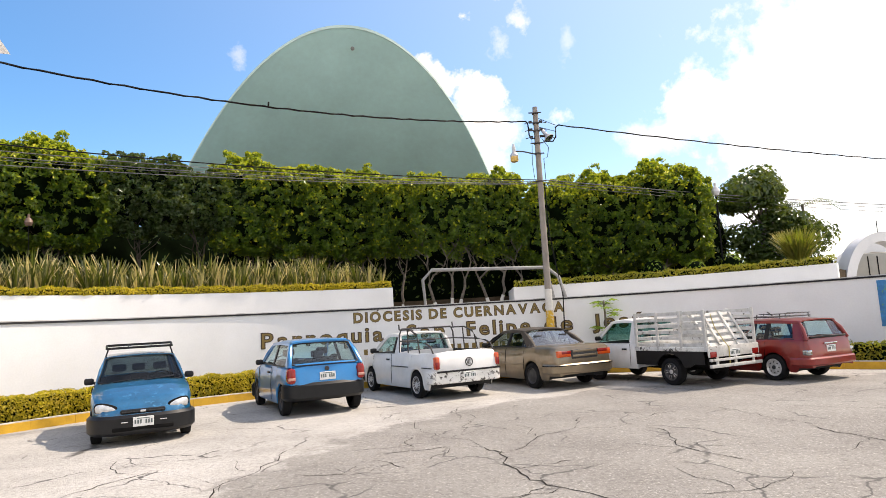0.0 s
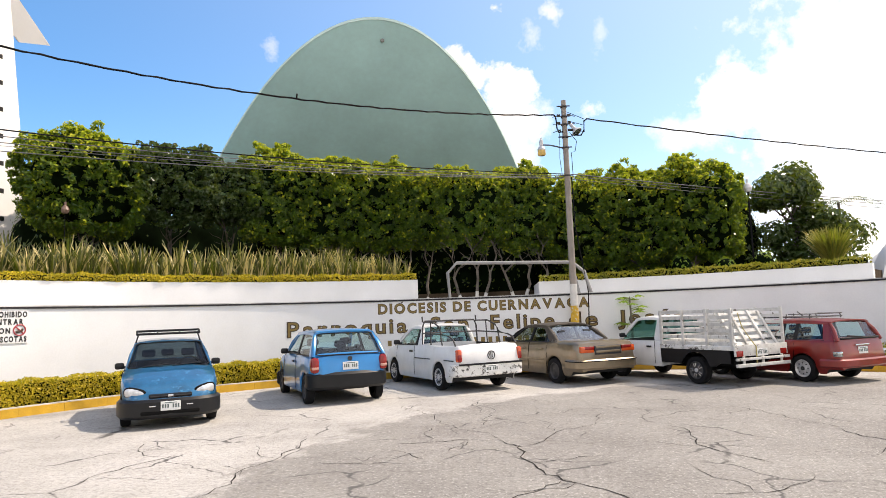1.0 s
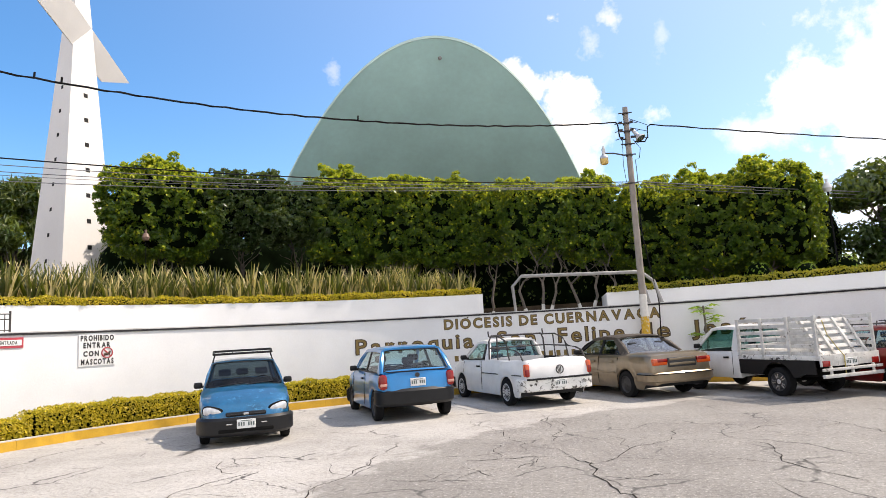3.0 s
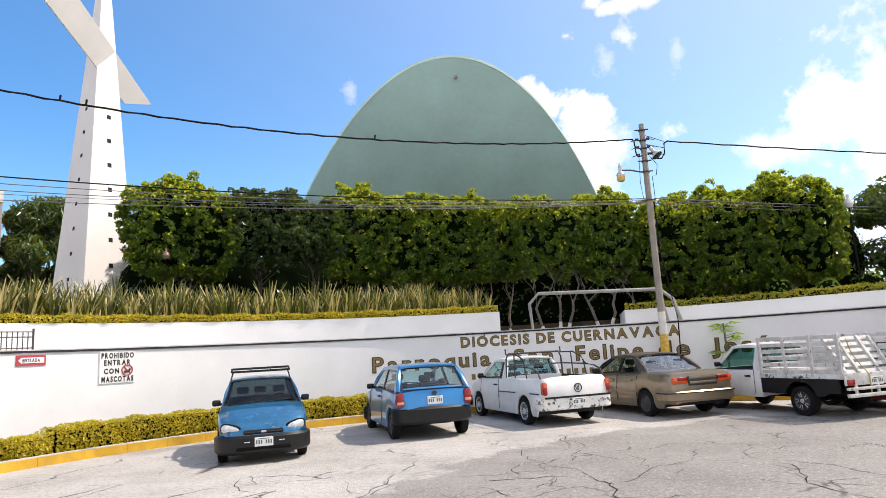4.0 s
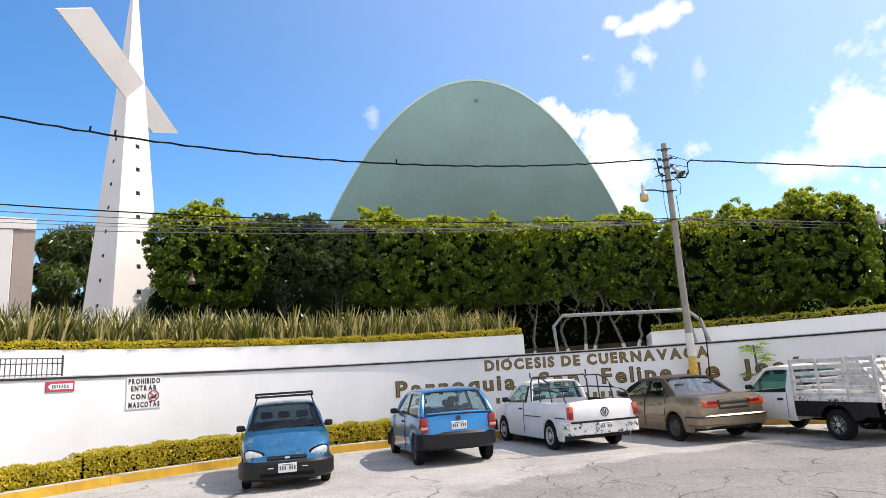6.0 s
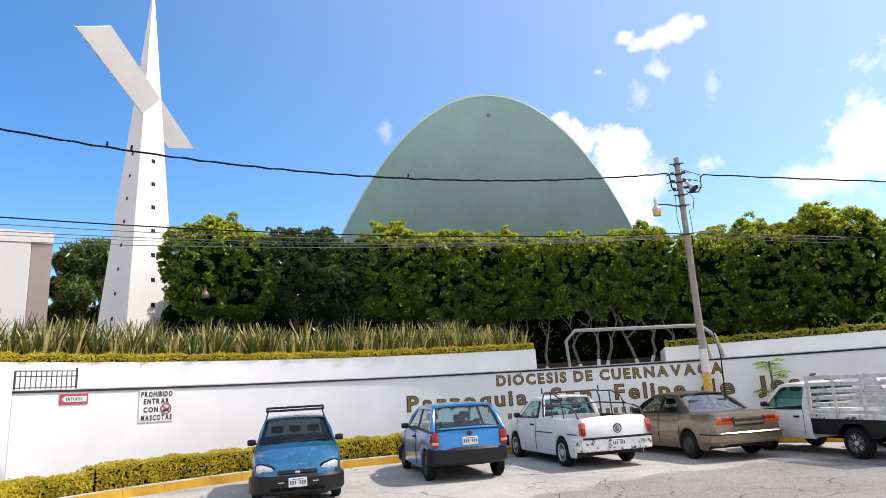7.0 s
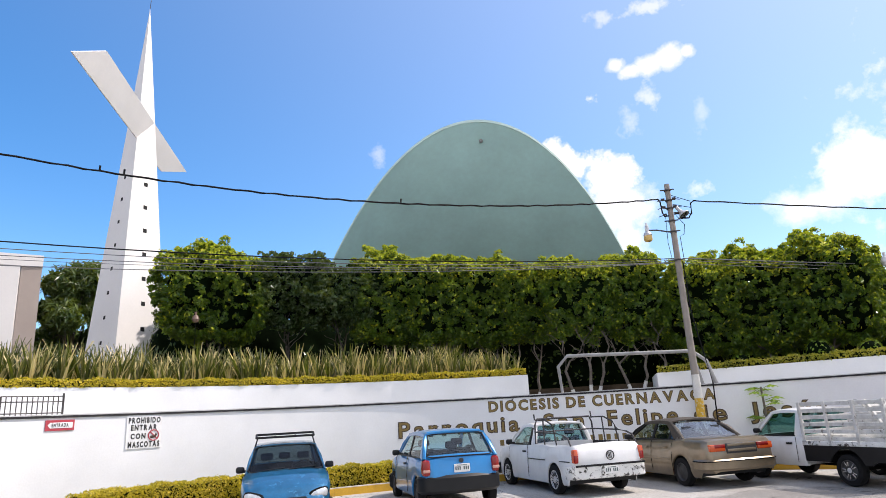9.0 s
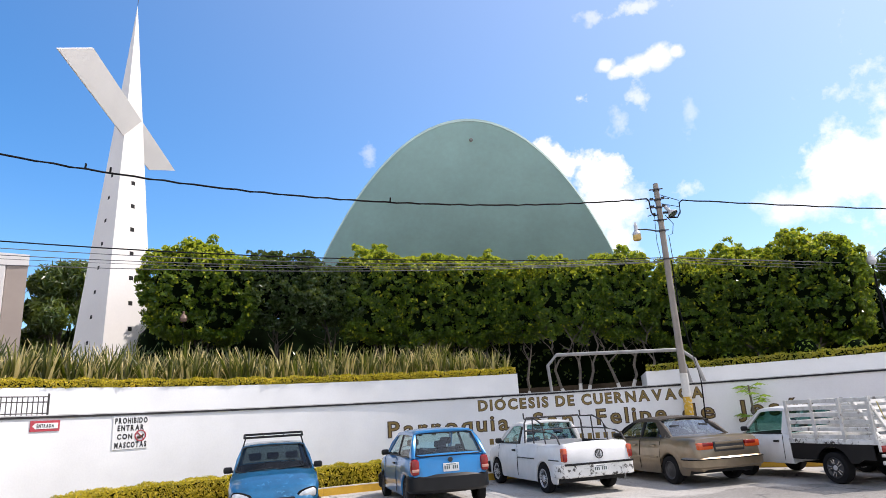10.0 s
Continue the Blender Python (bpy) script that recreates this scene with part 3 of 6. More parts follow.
def body_loft(bm, length, top, half, wheels, radius, sill=0.20, cabin=(0, 0), tub=None, floor_z=0.6, crown=0.03, ends=(0.24, 0.24), bulge=1.0, start=0.0):
    """The lower body: cross-sections along the length, with wheel arches cut into the lower edge. Face material 1 inside the cabin and the load tub."""
    ys = set(np.round(np.linspace(start, length, int((length - start) / 0.07)), 3)) | {cabin[0], cabin[1]}
    for yw in wheels:
        ys |= set(np.round(yw + radius * np.cos(np.linspace(0, math.pi, 13)), 3))
    if tub:
        ys |= {tub[0], tub[0] + 0.01, tub[1], tub[1] + 0.01}
    ys = sorted(y for y in ys if start <= y <= length)
    tx, tz = zip(*top)
    hx, hz = zip(*half)
    rings = []
    for y in ys:
        zt, hw = float(np.interp(y, tx, tz)), float(np.interp(y, hx, hz))
        zb = sill
        if y - start < 0.35:
            zb = max(zb, ends[0])
        if length - y < 0.35:
            zb = max(zb, ends[1])
        for yw in wheels:
            if abs(y - yw) < radius:
                zb = max(zb, 0.30 + math.sqrt(radius ** 2 - (y - yw) ** 2) - 0.01)
        zb = min(zb, zt - 0.12)
        h = zt - zb
        in_tub = tub and tub[0] < y <= tub[1]
        well = cabin[0] + 0.02 < y < cabin[1] - 0.02
        p = [(0.0, zb + 0.03), (hw - 0.16, zb + 0.03), (hw - 0.045, zb), (hw - 0.018 * bulge, zb + 0.05 * h), (hw, zb + 0.38 * h), (hw - 0.004, zb + 0.60 * h),
             (hw - 0.028, zt - 0.10 * h), (hw - 0.05, zt - 0.025), (hw - 0.085, zt)]
        if well:
            p += [(hw - 0.10, zt - 0.22), (0.0, zt - 0.22)]
        else:
            p += [(hw - 0.09, floor_z), (0.0, floor_z)] if in_tub else [(hw * 0.55, zt + crown * 0.75), (0.0, zt + crown)]
        right = [bm.verts.new((x, y, z)) for x, z in p]
        left = [right[0]] + [bm.verts.new((-x, y, z)) for x, z in p[1:-1]] + [right[-1]]
        rings.append((y, right, left))
    n = len(rings[0][1])
    for (y0, r0, l0), (y1, r1, l1) in zip(rings, rings[1:]):
        inside = (cabin[0] <= y0 and y1 <= cabin[1]) or (tub and tub[0] < y1 and y0 < tub[1])
        for k in range(n - 1):
            mi = 1 if (inside and k >= n - 3) or k < 2 else 0
            bm.faces.new((r0[k], r0[k + 1], r1[k + 1], r1[k])).material_index = mi
            bm.faces.new((l0[k + 1], l0[k], l1[k], l1[k + 1])).material_index = mi
    for y, r, l in (rings[0], rings[-1]):
        bm.faces.new(r + l[-2:0:-1])
    return bm


def wheel(car, x, y, r, w, side, style):
    """A wheel with its tyre and rim; side +1 on the right."""
    m = Matrix.Translation((x, y, r))
    bm = bmesh.new()
    o = side * w / 2
    lathe(bm, [(r * 0.62, -o * 0.9), (r * 0.80, -o), (r * 0.96, -o * 0.88), (r, -o * 0.55), (r, o * 0.55), (r * 0.96, o * 0.88), (r * 0.80, o), (r * 0.66, o * 0.92), (r * 0.63, o * 0.6)], m, 28)
    wh = part("wheel", bm, M_RUBBER, car)
    bm = bmesh.new()
    mats = {"steel": M_RIMDARK, "cover": M_RIMSTEEL, "alloy": M_RIMDARK, "white": M_RIMSTEEL}
    lathe(bm, [(r * 0.66, o * 0.86), (r * 0.63, o * 0.94), (r * 0.60, o * 0.80), (r * 0.52, o * 0.55), (r * 0.30, o * 0.72), (r * 0.14, o * 0.86), (0.001, o * 0.88)], m, 24)
    part("rim", bm, mats[style], wh)
    bm = bmesh.new()
    lathe(bm, [(r * 0.17, o * 0.80), (r * 0.15, o * 0.95), (0.001, o * 0.97)], m, 12)
    part("hub_cap", bm, M_RIMSTEEL if style in ("cover", "alloy") else M_RIMDARK, wh)
    count = {"steel": 0, "cover": 14, "alloy": 10, "white": 8}[style]
    for k in range(count):
        bm = bmesh.new()
        t = Matrix.Rotation(2 * math.pi * k / count + (0.12 if k % 2 and style == "alloy" else -0.12 if style == "alloy" else 0), 4, "X")
        if style == "white":
            box(bm, (o * 0.74, -0.014, r * 0.36), (o * 0.80, 0.014, r * 0.46), m=m @ t)
        else:
            thin = 0.006 if style == "cover" else 0.012
            box(bm, (o * 0.72, -thin, r * 0.26), (o * 0.92, thin, r * 0.56), 0.003, m=m @ t, segments=1)
        part("spoke" if style != "white" else "rim_slot", bm, M_RIMDARK if style in ("white", "cover") else M_CHROME, wh)
    return wh


def plate(car, y, z, sign, w=0.31, h=0.15):
    """A number plate with plain bars in place of its characters."""
    bm = bmesh.new()
    box(bm, (-w / 2, y - 0.006, z - h / 2), (w / 2, y + 0.006, z + h / 2), 0.004, segments=1)
    p = part("number_plate", bm, M_PLATE, car)
    bm = bmesh.new()
    for k in range(7):
        if k == 3:
            continue
        x = -w * 0.39 + k * w * 0.13
        box(bm, (x - w * 0.04, y + sign * 0.004, z - h * 0.22), (x + w * 0.04, y + sign * 0.009, z + h * 0.2))
    box(bm, (-w * 0.3, y + sign * 0.004, z + h * 0.3), (w * 0.3, y + sign * 0.009, z + h * 0.38))
    part("bars", bm, M_PLATEINK, p)


def seat(car, x, y, z, m=M_SEAT):
    bm = bmesh.new()
    box(bm, (x - 0.22, y - 0.06, z - 0.26), (x + 0.22, y + 0.05, z + 0.09), 0.05)
    box(bm, (x - 0.13, y - 0.07, z + 0.15), (x + 0.12, y + 0.02, z + 0.29), 0.04)
    rod(bm, (x - 0.05, y - 0.02, z + 0.1), (x - 0.05, y - 0.02, z + 0.25), 0.008)
    rod(bm, (x + 0.05, y - 0.02, z + 0.1), (x + 0.05, y - 0.02, z + 0.25), 0.008)
    part("seat", bm, m, car)


def steering(car, x, y, z):
    bm = bmesh.new()
    m = Matrix.Translation((x, y, z)) @ Matrix.Rotation(radians(65), 4, "X")
    ring = [m @ Vector((0.18 * math.cos(a), 0.18 * math.sin(a), 0)) for a in np.linspace(0, 2 * math.pi, 21)]
    pipe(bm, ring, 0.014, 6)
    rod(bm, m @ Vector((-0.17, 0, 0)), m @ Vector((0.17, 0, 0)), 0.012)
    part("steering_wheel", bm, M_BLACKPLASTIC, car)


def greenhouse(car, paint, belt, roof, front, rear, wb, wr, posts, glass=M_GLASS, rear_glass=True, thick=0.03, frame=None, rear_quarter=0.22, front_gap=0.0):
    """Roof, pillars and panes. front, rear: (y at the belt, y at the roof); wb, wr: half-widths at belt and roof; posts: y of the middle pillars."""
    zb, zr = belt, roof
    fb, ft = front
    rb, rt = rear
    # roof
    bm = bmesh.new()
    n = 8
    rows = []
    for i in range(n + 1):
        v = i / n
        y = rt - 0.03 + (ft - rt + 0.06) * v
        lift = 0.035 * (1 - (2 * v - 1) ** 2)
        prof = [(-wr - 0.015, zr - 0.05), (-wr, zr - 0.015), (-wr * 0.86, zr + 0.005), (-wr * 0.45, zr + 0.022), (0, zr + 0.028), (wr * 0.45, zr + 0.022), (wr * 0.86, zr + 0.005), (wr, zr - 0.015), (wr + 0.015, zr - 0.05)]
        rows.append([bm.verts.new((x, y, z + lift)) for x, z in prof])
    for a, b in zip(rows, rows[1:]):
        for k in range(len(a) - 1):
            bm.faces.new((a[k], a[k + 1], b[k + 1], b[k]))
    ex = bmesh.ops.extrude_face_region(bm, geom=bm.faces[:])
    for v in ex["geom"]:
        if isinstance(v, bmesh.types.BMVert):
            v.co.z -= 0.03
    part("roof", bm, paint, car, smooth=45)

    def side(s, y, f):
        """A point of the side at belt (f=0) to roof (f=1)."""
        return Vector((s * (wb + (wr - wb) * f), y, zb - 0.01 + (zr - 0.03 - zb) * f))

    for s in (-1, 1):
        def pane(name, y0, y1, y2, y3, mat, bow=0.012, th=0.0, shift=0.0, lab=""):
            """A piece of the side between y0..y1 at the belt and y3..y2 at the roof."""
            a, b, c, d = side(s, y0, 0), side(s, y1, 0), side(s, y2, 1), side(s, y3, 1)
            for p in (a, b, c, d):
                p.x += s * shift
            bm = bmesh.new()
            if s > 0:
                panel(bm, a, b, c, d, bow, th, 4, 3)
            else:
                panel(bm, b, a, d, c, bow, th, 4, 3)
            return part(name, bm, mat, car, lab)

        pane("front_pillar", fb - 0.10, fb + 0.02, ft + 0.02, ft - 0.06, frame or paint, 0.0, 0.04)
        pane("rear_pillar", rb - 0.01, rb + rear_quarter, rt + rear_quarter * 0.55, rt - 0.02, paint, 0.004, 0.04)
        edges = [rb + rear_quarter] + list(posts) + [fb - 0.10]
        tops = [rt + rear_quarter * 0.55] + [p - 0.02 for p in posts] + [ft - 0.06]
        for k in range(len(edges) - 1):
            g = pane("side_window", edges[k] + 0.03, edges[k + 1] - 0.03, tops[k + 1] - 0.03, tops[k] + 0.03, glass, 0.01, 0, -0.012)
            g.visible_shadow = False
        for p in posts:
            pane("door_pillar", p - 0.045, p + 0.045, p + 0.025, p - 0.06, frame or M_BLACKPLASTIC, 0.002, 0.035)
        bm = bmesh.new()
        rod(bm, side(s, rb + rear_quarter * 0.9, 0.03), side(s, fb - 0.08, 0.03), 0.014, sides=6)
        part("window_rubber", bm, M_BLACKPLASTIC, car)
    for s in (-1, 1):
        bm = bmesh.new()
        pipe(bm, [(s * (wb - 0.015), fb + 0.01, zb - 0.03), (s * (wb + wr) / 2 - s * 0.008, (fb + ft) / 2 + 0.03, (zb + zr) / 2), (s * (wr - 0.02), ft - 0.01, zr - 0.03)], [0.030, 0.028, 0.022], 8)
        part("screen_pillar", bm, frame or paint, car)
        if rear_glass:
            bm = bmesh.new()
            pipe(bm, [(s * (wb - 0.03), rb + 0.01, zb - 0.03), (s * ((wb + wr) / 2 - 0.02), (rb + rt) / 2 - 0.005, (zb + zr) / 2), (s * (wr - 0.02), rt + 0.03, zr - 0.035)], [0.048, 0.050, 0.036], 8)
            part("tail_pillar", bm, paint, car)
    bm = bmesh.new()
    panel(bm, (wb - 0.02, fb, zb), (-wb + 0.02, fb, zb), (-wr + 0.02, ft, zr - 0.02), (wr - 0.02, ft, zr - 0.02), 0.07, 0, 10, 5)
    g = part("windscreen", bm, glass, car)
    g.visible_shadow = False
    if rear_glass:
        bm = bmesh.new()
        panel(bm, (-wb + 0.07, rb, zb), (wb - 0.07, rb, zb), (wr - 0.05, rt, zr - 0.03), (-wr + 0.05, rt, zr - 0.03), 0.035, 0, 8, 4)
        g = part("rear_window", bm, glass, car)
        g.visible_shadow = False


def mirror(car, x, y, z, s, mat=M_BLACKPLASTIC):
    bm = bmesh.new()
    box(bm, (x + s * 0.03, y - 0.05, z - 0.055), (x + s * 0.19, y + 0.05, z + 0.06), 0.035)
    rod(bm, (x - s * 0.03, y, z - 0.03), (x + s * 0.06, y, z - 0.02), 0.025)
    part("door_mirror", bm, mat, car)


def seam(car, pts, r=0.006):
    bm = bmesh.new()
    pipe(bm, pts, r, 4)
    part("door_gap", bm, M_SEAM, car, smooth=0)


def lamp(car, name, lo, hi, mat, bevel=0.03, label="", m=None):
    bm = bmesh.new()
    box(bm, lo, hi, bevel, m)
    return part(name, bm, mat, car, label)


def place(car, x, y, turn, back):
    """Stands a car with the middle of its rear axle at x, y; back: metres from tail to rear axle."""
    h = radians(turn)
    car.matrix_world = pose(x + back * math.sin(h), y - back * math.cos(h), 0, 0, 0, turn)


def hatchback(label, paint, glass):
    """A small three-door hatchback of the nineties."""
    car = thing("hatchback_car", label=label, category="car", group="parked vehicles")
    L, hw = 3.73, 0.80
    bm = bmesh.new()
    top = [(0, 0.60), (0.03, 0.80), (0.07, 0.91), (0.16, 0.945), (1.2, 0.945), (2.55, 0.94), (2.72, 0.925), (3.0, 0.86), (3.25, 0.785), (3.45, 0.70), (3.58, 0.615), (3.67, 0.53), (3.73, 0.44)]
    half = [(0, 0.55), (0.06, 0.69), (0.2, 0.765), (0.5, 0.80), (2.9, 0.80), (3.2, 0.785), (3.42, 0.735), (3.58, 0.64), (3.68, 0.53), (3.73, 0.42)]
    body_loft(bm, L, top, half, (0.60, 3.04), 0.325, cabin=(0.2, 2.5), crown=0.035, ends=(0.36, 0.26))
    body = part("body", bm, [paint, M_CABIN], car, smooth=40)
    greenhouse(car, paint, 0.945, 1.395, (2.62, 1.93), (0.10, 0.42), 0.735, 0.60, (1.42,), glass, rear_quarter=0.26)
    # black band printed round the panes of the two screens
    for pts in ([(-0.655, 0.085, 0.955), (0.655, 0.085, 0.955), (0.555, 0.40, 1.365), (-0.555, 0.40, 1.365)], [(-0.70, 2.645, 0.95), (0.70, 2.645, 0.95), (0.575, 1.965, 1.375), (-0.575, 1.965, 1.375)]):
        bm = bmesh.new()
        q = [Vector(p) for p in pts]
        bow = Vector((0, -0.03 if q[0].y < 1 else 0.06, 0))
        ring = []
        for a, b in zip(q, q[1:] + q[:1]):
            ring += [a.lerp(b, 0.06), a.lerp(b, 0.5) + (bow if abs(a.z - b.z) < 0.01 else Vector()), a.lerp(b, 0.94)]
        pipe(bm, ring + ring[:1], 0.013, 6)
        part("screen_rubber", bm, M_BLACKPLASTIC, car)
    # tailgate shoulders round the rear window
    bm = bmesh.new()
    panel(bm, (-0.66, 0.09, 0.95), (0.66, 0.09, 0.95), (0.64, 0.13, 0.985), (-0.64, 0.13, 0.985), 0.03, 0.03)
    panel(bm, (-0.55, 0.40, 1.37), (0.55, 0.40, 1.37), (0.55, 0.47, 1.42), (-0.55, 0.47, 1.42), 0.03, 0.03)
    part("tailgate_frame", bm, paint, car)
    for sign, y in ((-1, -0.03), (1, 3.74)):
        bm = bmesh.new()
        if sign < 0:
            band(bm, end_plan(0.01, 0.74, 0.34, -1, 0.24, 0.05), 0.30, 0.63, 0.075, 0.05)
        else:
            half_plan = [(0.785, 3.26), (0.765, 3.40), (0.715, 3.53), (0.63, 3.635), (0.50, 3.705), (0.32, 3.745), (0.0, 3.762)]
            band(bm, half_plan + [(-x, y) for x, y in half_plan[-2::-1]], 0.17, 0.485, 0.055, 0.045)
        part("bumper", bm, M_BLACKPLASTIC, car, "matt black plastic bumper")
    for s in (-1, 1):
        lamp(car, "tail_lamp", (s * 0.60, -0.005, 0.62), (s * 0.765, 0.22, 0.92), M_TAILRED, 0.065)
        lamp(car, "tail_lamp_band", (s * 0.615, -0.012, 0.685), (s * 0.755, 0.12, 0.745), M_REVERSE, 0.02)
        m = Matrix.Translation((s * 0.545, 3.535, 0.575)) @ Matrix.Rotation(s * radians(-27), 4, "Z") @ Matrix.Rotation(radians(-26), 4, "X") @ Matrix.Rotation(s * radians(-9), 4, "Y")
        for name, grow, mat in (("headlamp_surround", 1.1, M_SEAM), ("headlamp", 1.0, M_HEADLAMP)):
            bm = bmesh.new()
            bmesh.ops.create_uvsphere(bm, u_segments=24, v_segments=12, radius=1)
            for v in bm.verts:
                # a rounded lozenge, flatter along its lower inner edge
                q = (abs(v.co.x) ** 2.8 + abs(v.co.z) ** 2.8 + 1e-6) ** (1 / 2.8) / (math.hypot(v.co.x, v.co.z) + 1e-3)
                v.co = Vector((v.co.x / max(q, 0.7) * 0.185 * grow, v.co.y * 0.075, v.co.z / max(q, 0.7) * (0.098 + 0.022 * s * v.co.x) * grow - (0.006 if grow > 1 else 0)))
            bmesh.ops.transform(bm, matrix=m @ Matrix.Translation((0, 0.004 if grow == 1.0 else -0.008, 0)), verts=bm.verts)
            part(name, bm, mat, car, "clear almond-shaped headlamp" if grow == 1.0 else "")
        mirror(car, s * 0.73, 2.30, 0.985, s)
        seam(car, [(s * 0.803, 2.60, 0.30), (s * 0.806, 2.62, 0.55), (s * 0.79, 2.55, 0.86), (s * 0.765, 2.5, 0.92)])
        seam(car, [(s * 0.80, 1.36, 0.26), (s * 0.808, 1.34, 0.55), (s * 0.79, 1.36, 0.86), (s * 0.765, 1.4, 0.92)])
        lamp(car, "door_handle", (s * 0.79, 1.46, 0.78), (s * 0.822, 1.62, 0.82), M_BLACKPLASTIC, 0.01)
        for y in (0.60, 3.04):
            wheel(car, s * 0.70, y, 0.283, 0.17, s, "steel")
        seat(car, s * 0.36, 1.62, 0.95)
    seat(car, 0.0, 0.72, 0.92)
    steering(car, -0.36, 2.15, 0.93)
    bm = bmesh.new()
    box(bm, (-0.34, 3.60, 0.495), (0.34, 3.735, 0.565), 0.025)
    g = part("grille", bm, M_BLACKPLASTIC, car)
    bm = bmesh.new()
    box(bm, (-0.32, 3.722, 0.522), (0.32, 3.742, 0.536), 0.004)
    part("grille_bar", bm, M_RIMDARK, g)
    lamp(car, "front_badge", (-0.045, 3.728, 0.512), (0.045, 3.75, 0.552), M_CHROME, 0.012)
    plate(car, 3.835, 0.375, 1)
    plate(car, -0.005, 0.74, -1)
    bm = bmesh.new()
    box(bm, (-0.46, 3.70, 0.235), (0.46, 3.818, 0.30), 0.02)
    part("air_intake", bm, M_SEAM, car)
    for s in (-0.30, 0.28):
        lamp(car, "chrome_badge", (s - 0.05, 3.812, 0.37), (s + 0.05, 3.826, 0.388), M_CHROME, 0.003)
    bm = bmesh.new()
    rod(bm, (-0.05, 2.68, 0.965), (-0.55, 2.60, 1.0), 0.012)
    rod(bm, (0.45, 2.70, 0.965), (0.02, 2.62, 1.0), 0.012)
    part("wiper", bm, M_BLACKPLASTIC, car)
    bm = bmesh.new()
    lathe(bm, [(0.001, 0.0), (0.045, 0.0), (0.045, 0.02), (0.001, 0.02)], Matrix.Translation((0, 0.035, 0.875)) @ Matrix.Rotation(radians(-90), 4, "Z"), 16)
    part("badge", bm, M_RIMDARK, car)
    bm = bmesh.new()
    box(bm, (-0.58, 0.9, 0.19), (0.58, 3.2, 0.34), 0.03)
    part("underbody", bm, M_SEAM, car)
    return car


car_a = hatchback("teal blue hatchback parked nose out, with a roof bar", M_BLUE1, M_GLASSSHADE)
h = radians(-153)
car_a.matrix_world = pose(-5.09 + 3.04 * math.sin(h), 10.99 - 3.04 * math.cos(h), 0, 0, 0, -153)
bm = bmesh.new()
for y, z in ((1.62, 1.60), (1.86, 1.545)):
    box(bm, (-0.57, y - 0.02, z - 0.022), (0.57, y + 0.02, z + 0.022), 0.012)
for s in (-1, 1):
    rod(bm, (s * 0.565, 1.61, 1.60), (s * 0.565, 1.87, 1.545), 0.022)
    rod(bm, (s * 0.2, 1.61, 1.60), (s * 0.2, 1.87, 1.545), 0.010)
for s in (-1, 1):
    rod(bm, (s * 0.54, 1.80, 1.53), (s * 0.585, 1.80, 1.38), 0.014)
part("roof_bar", bm, M_BLACKPLASTIC, car_a, "black metal roof bar")
car_a.matrix_world = car_a.matrix_world @ Matrix.Translation((0, 0.16, 0)) @ Matrix.Diagonal((0.955, 0.955, 0.965, 1))
car_b = hatchback("bright blue hatchback parked nose to the kerb", M_BLUE2, M_GLASS)
place(car_b, -2.54, 13.12, 27, 0.60)


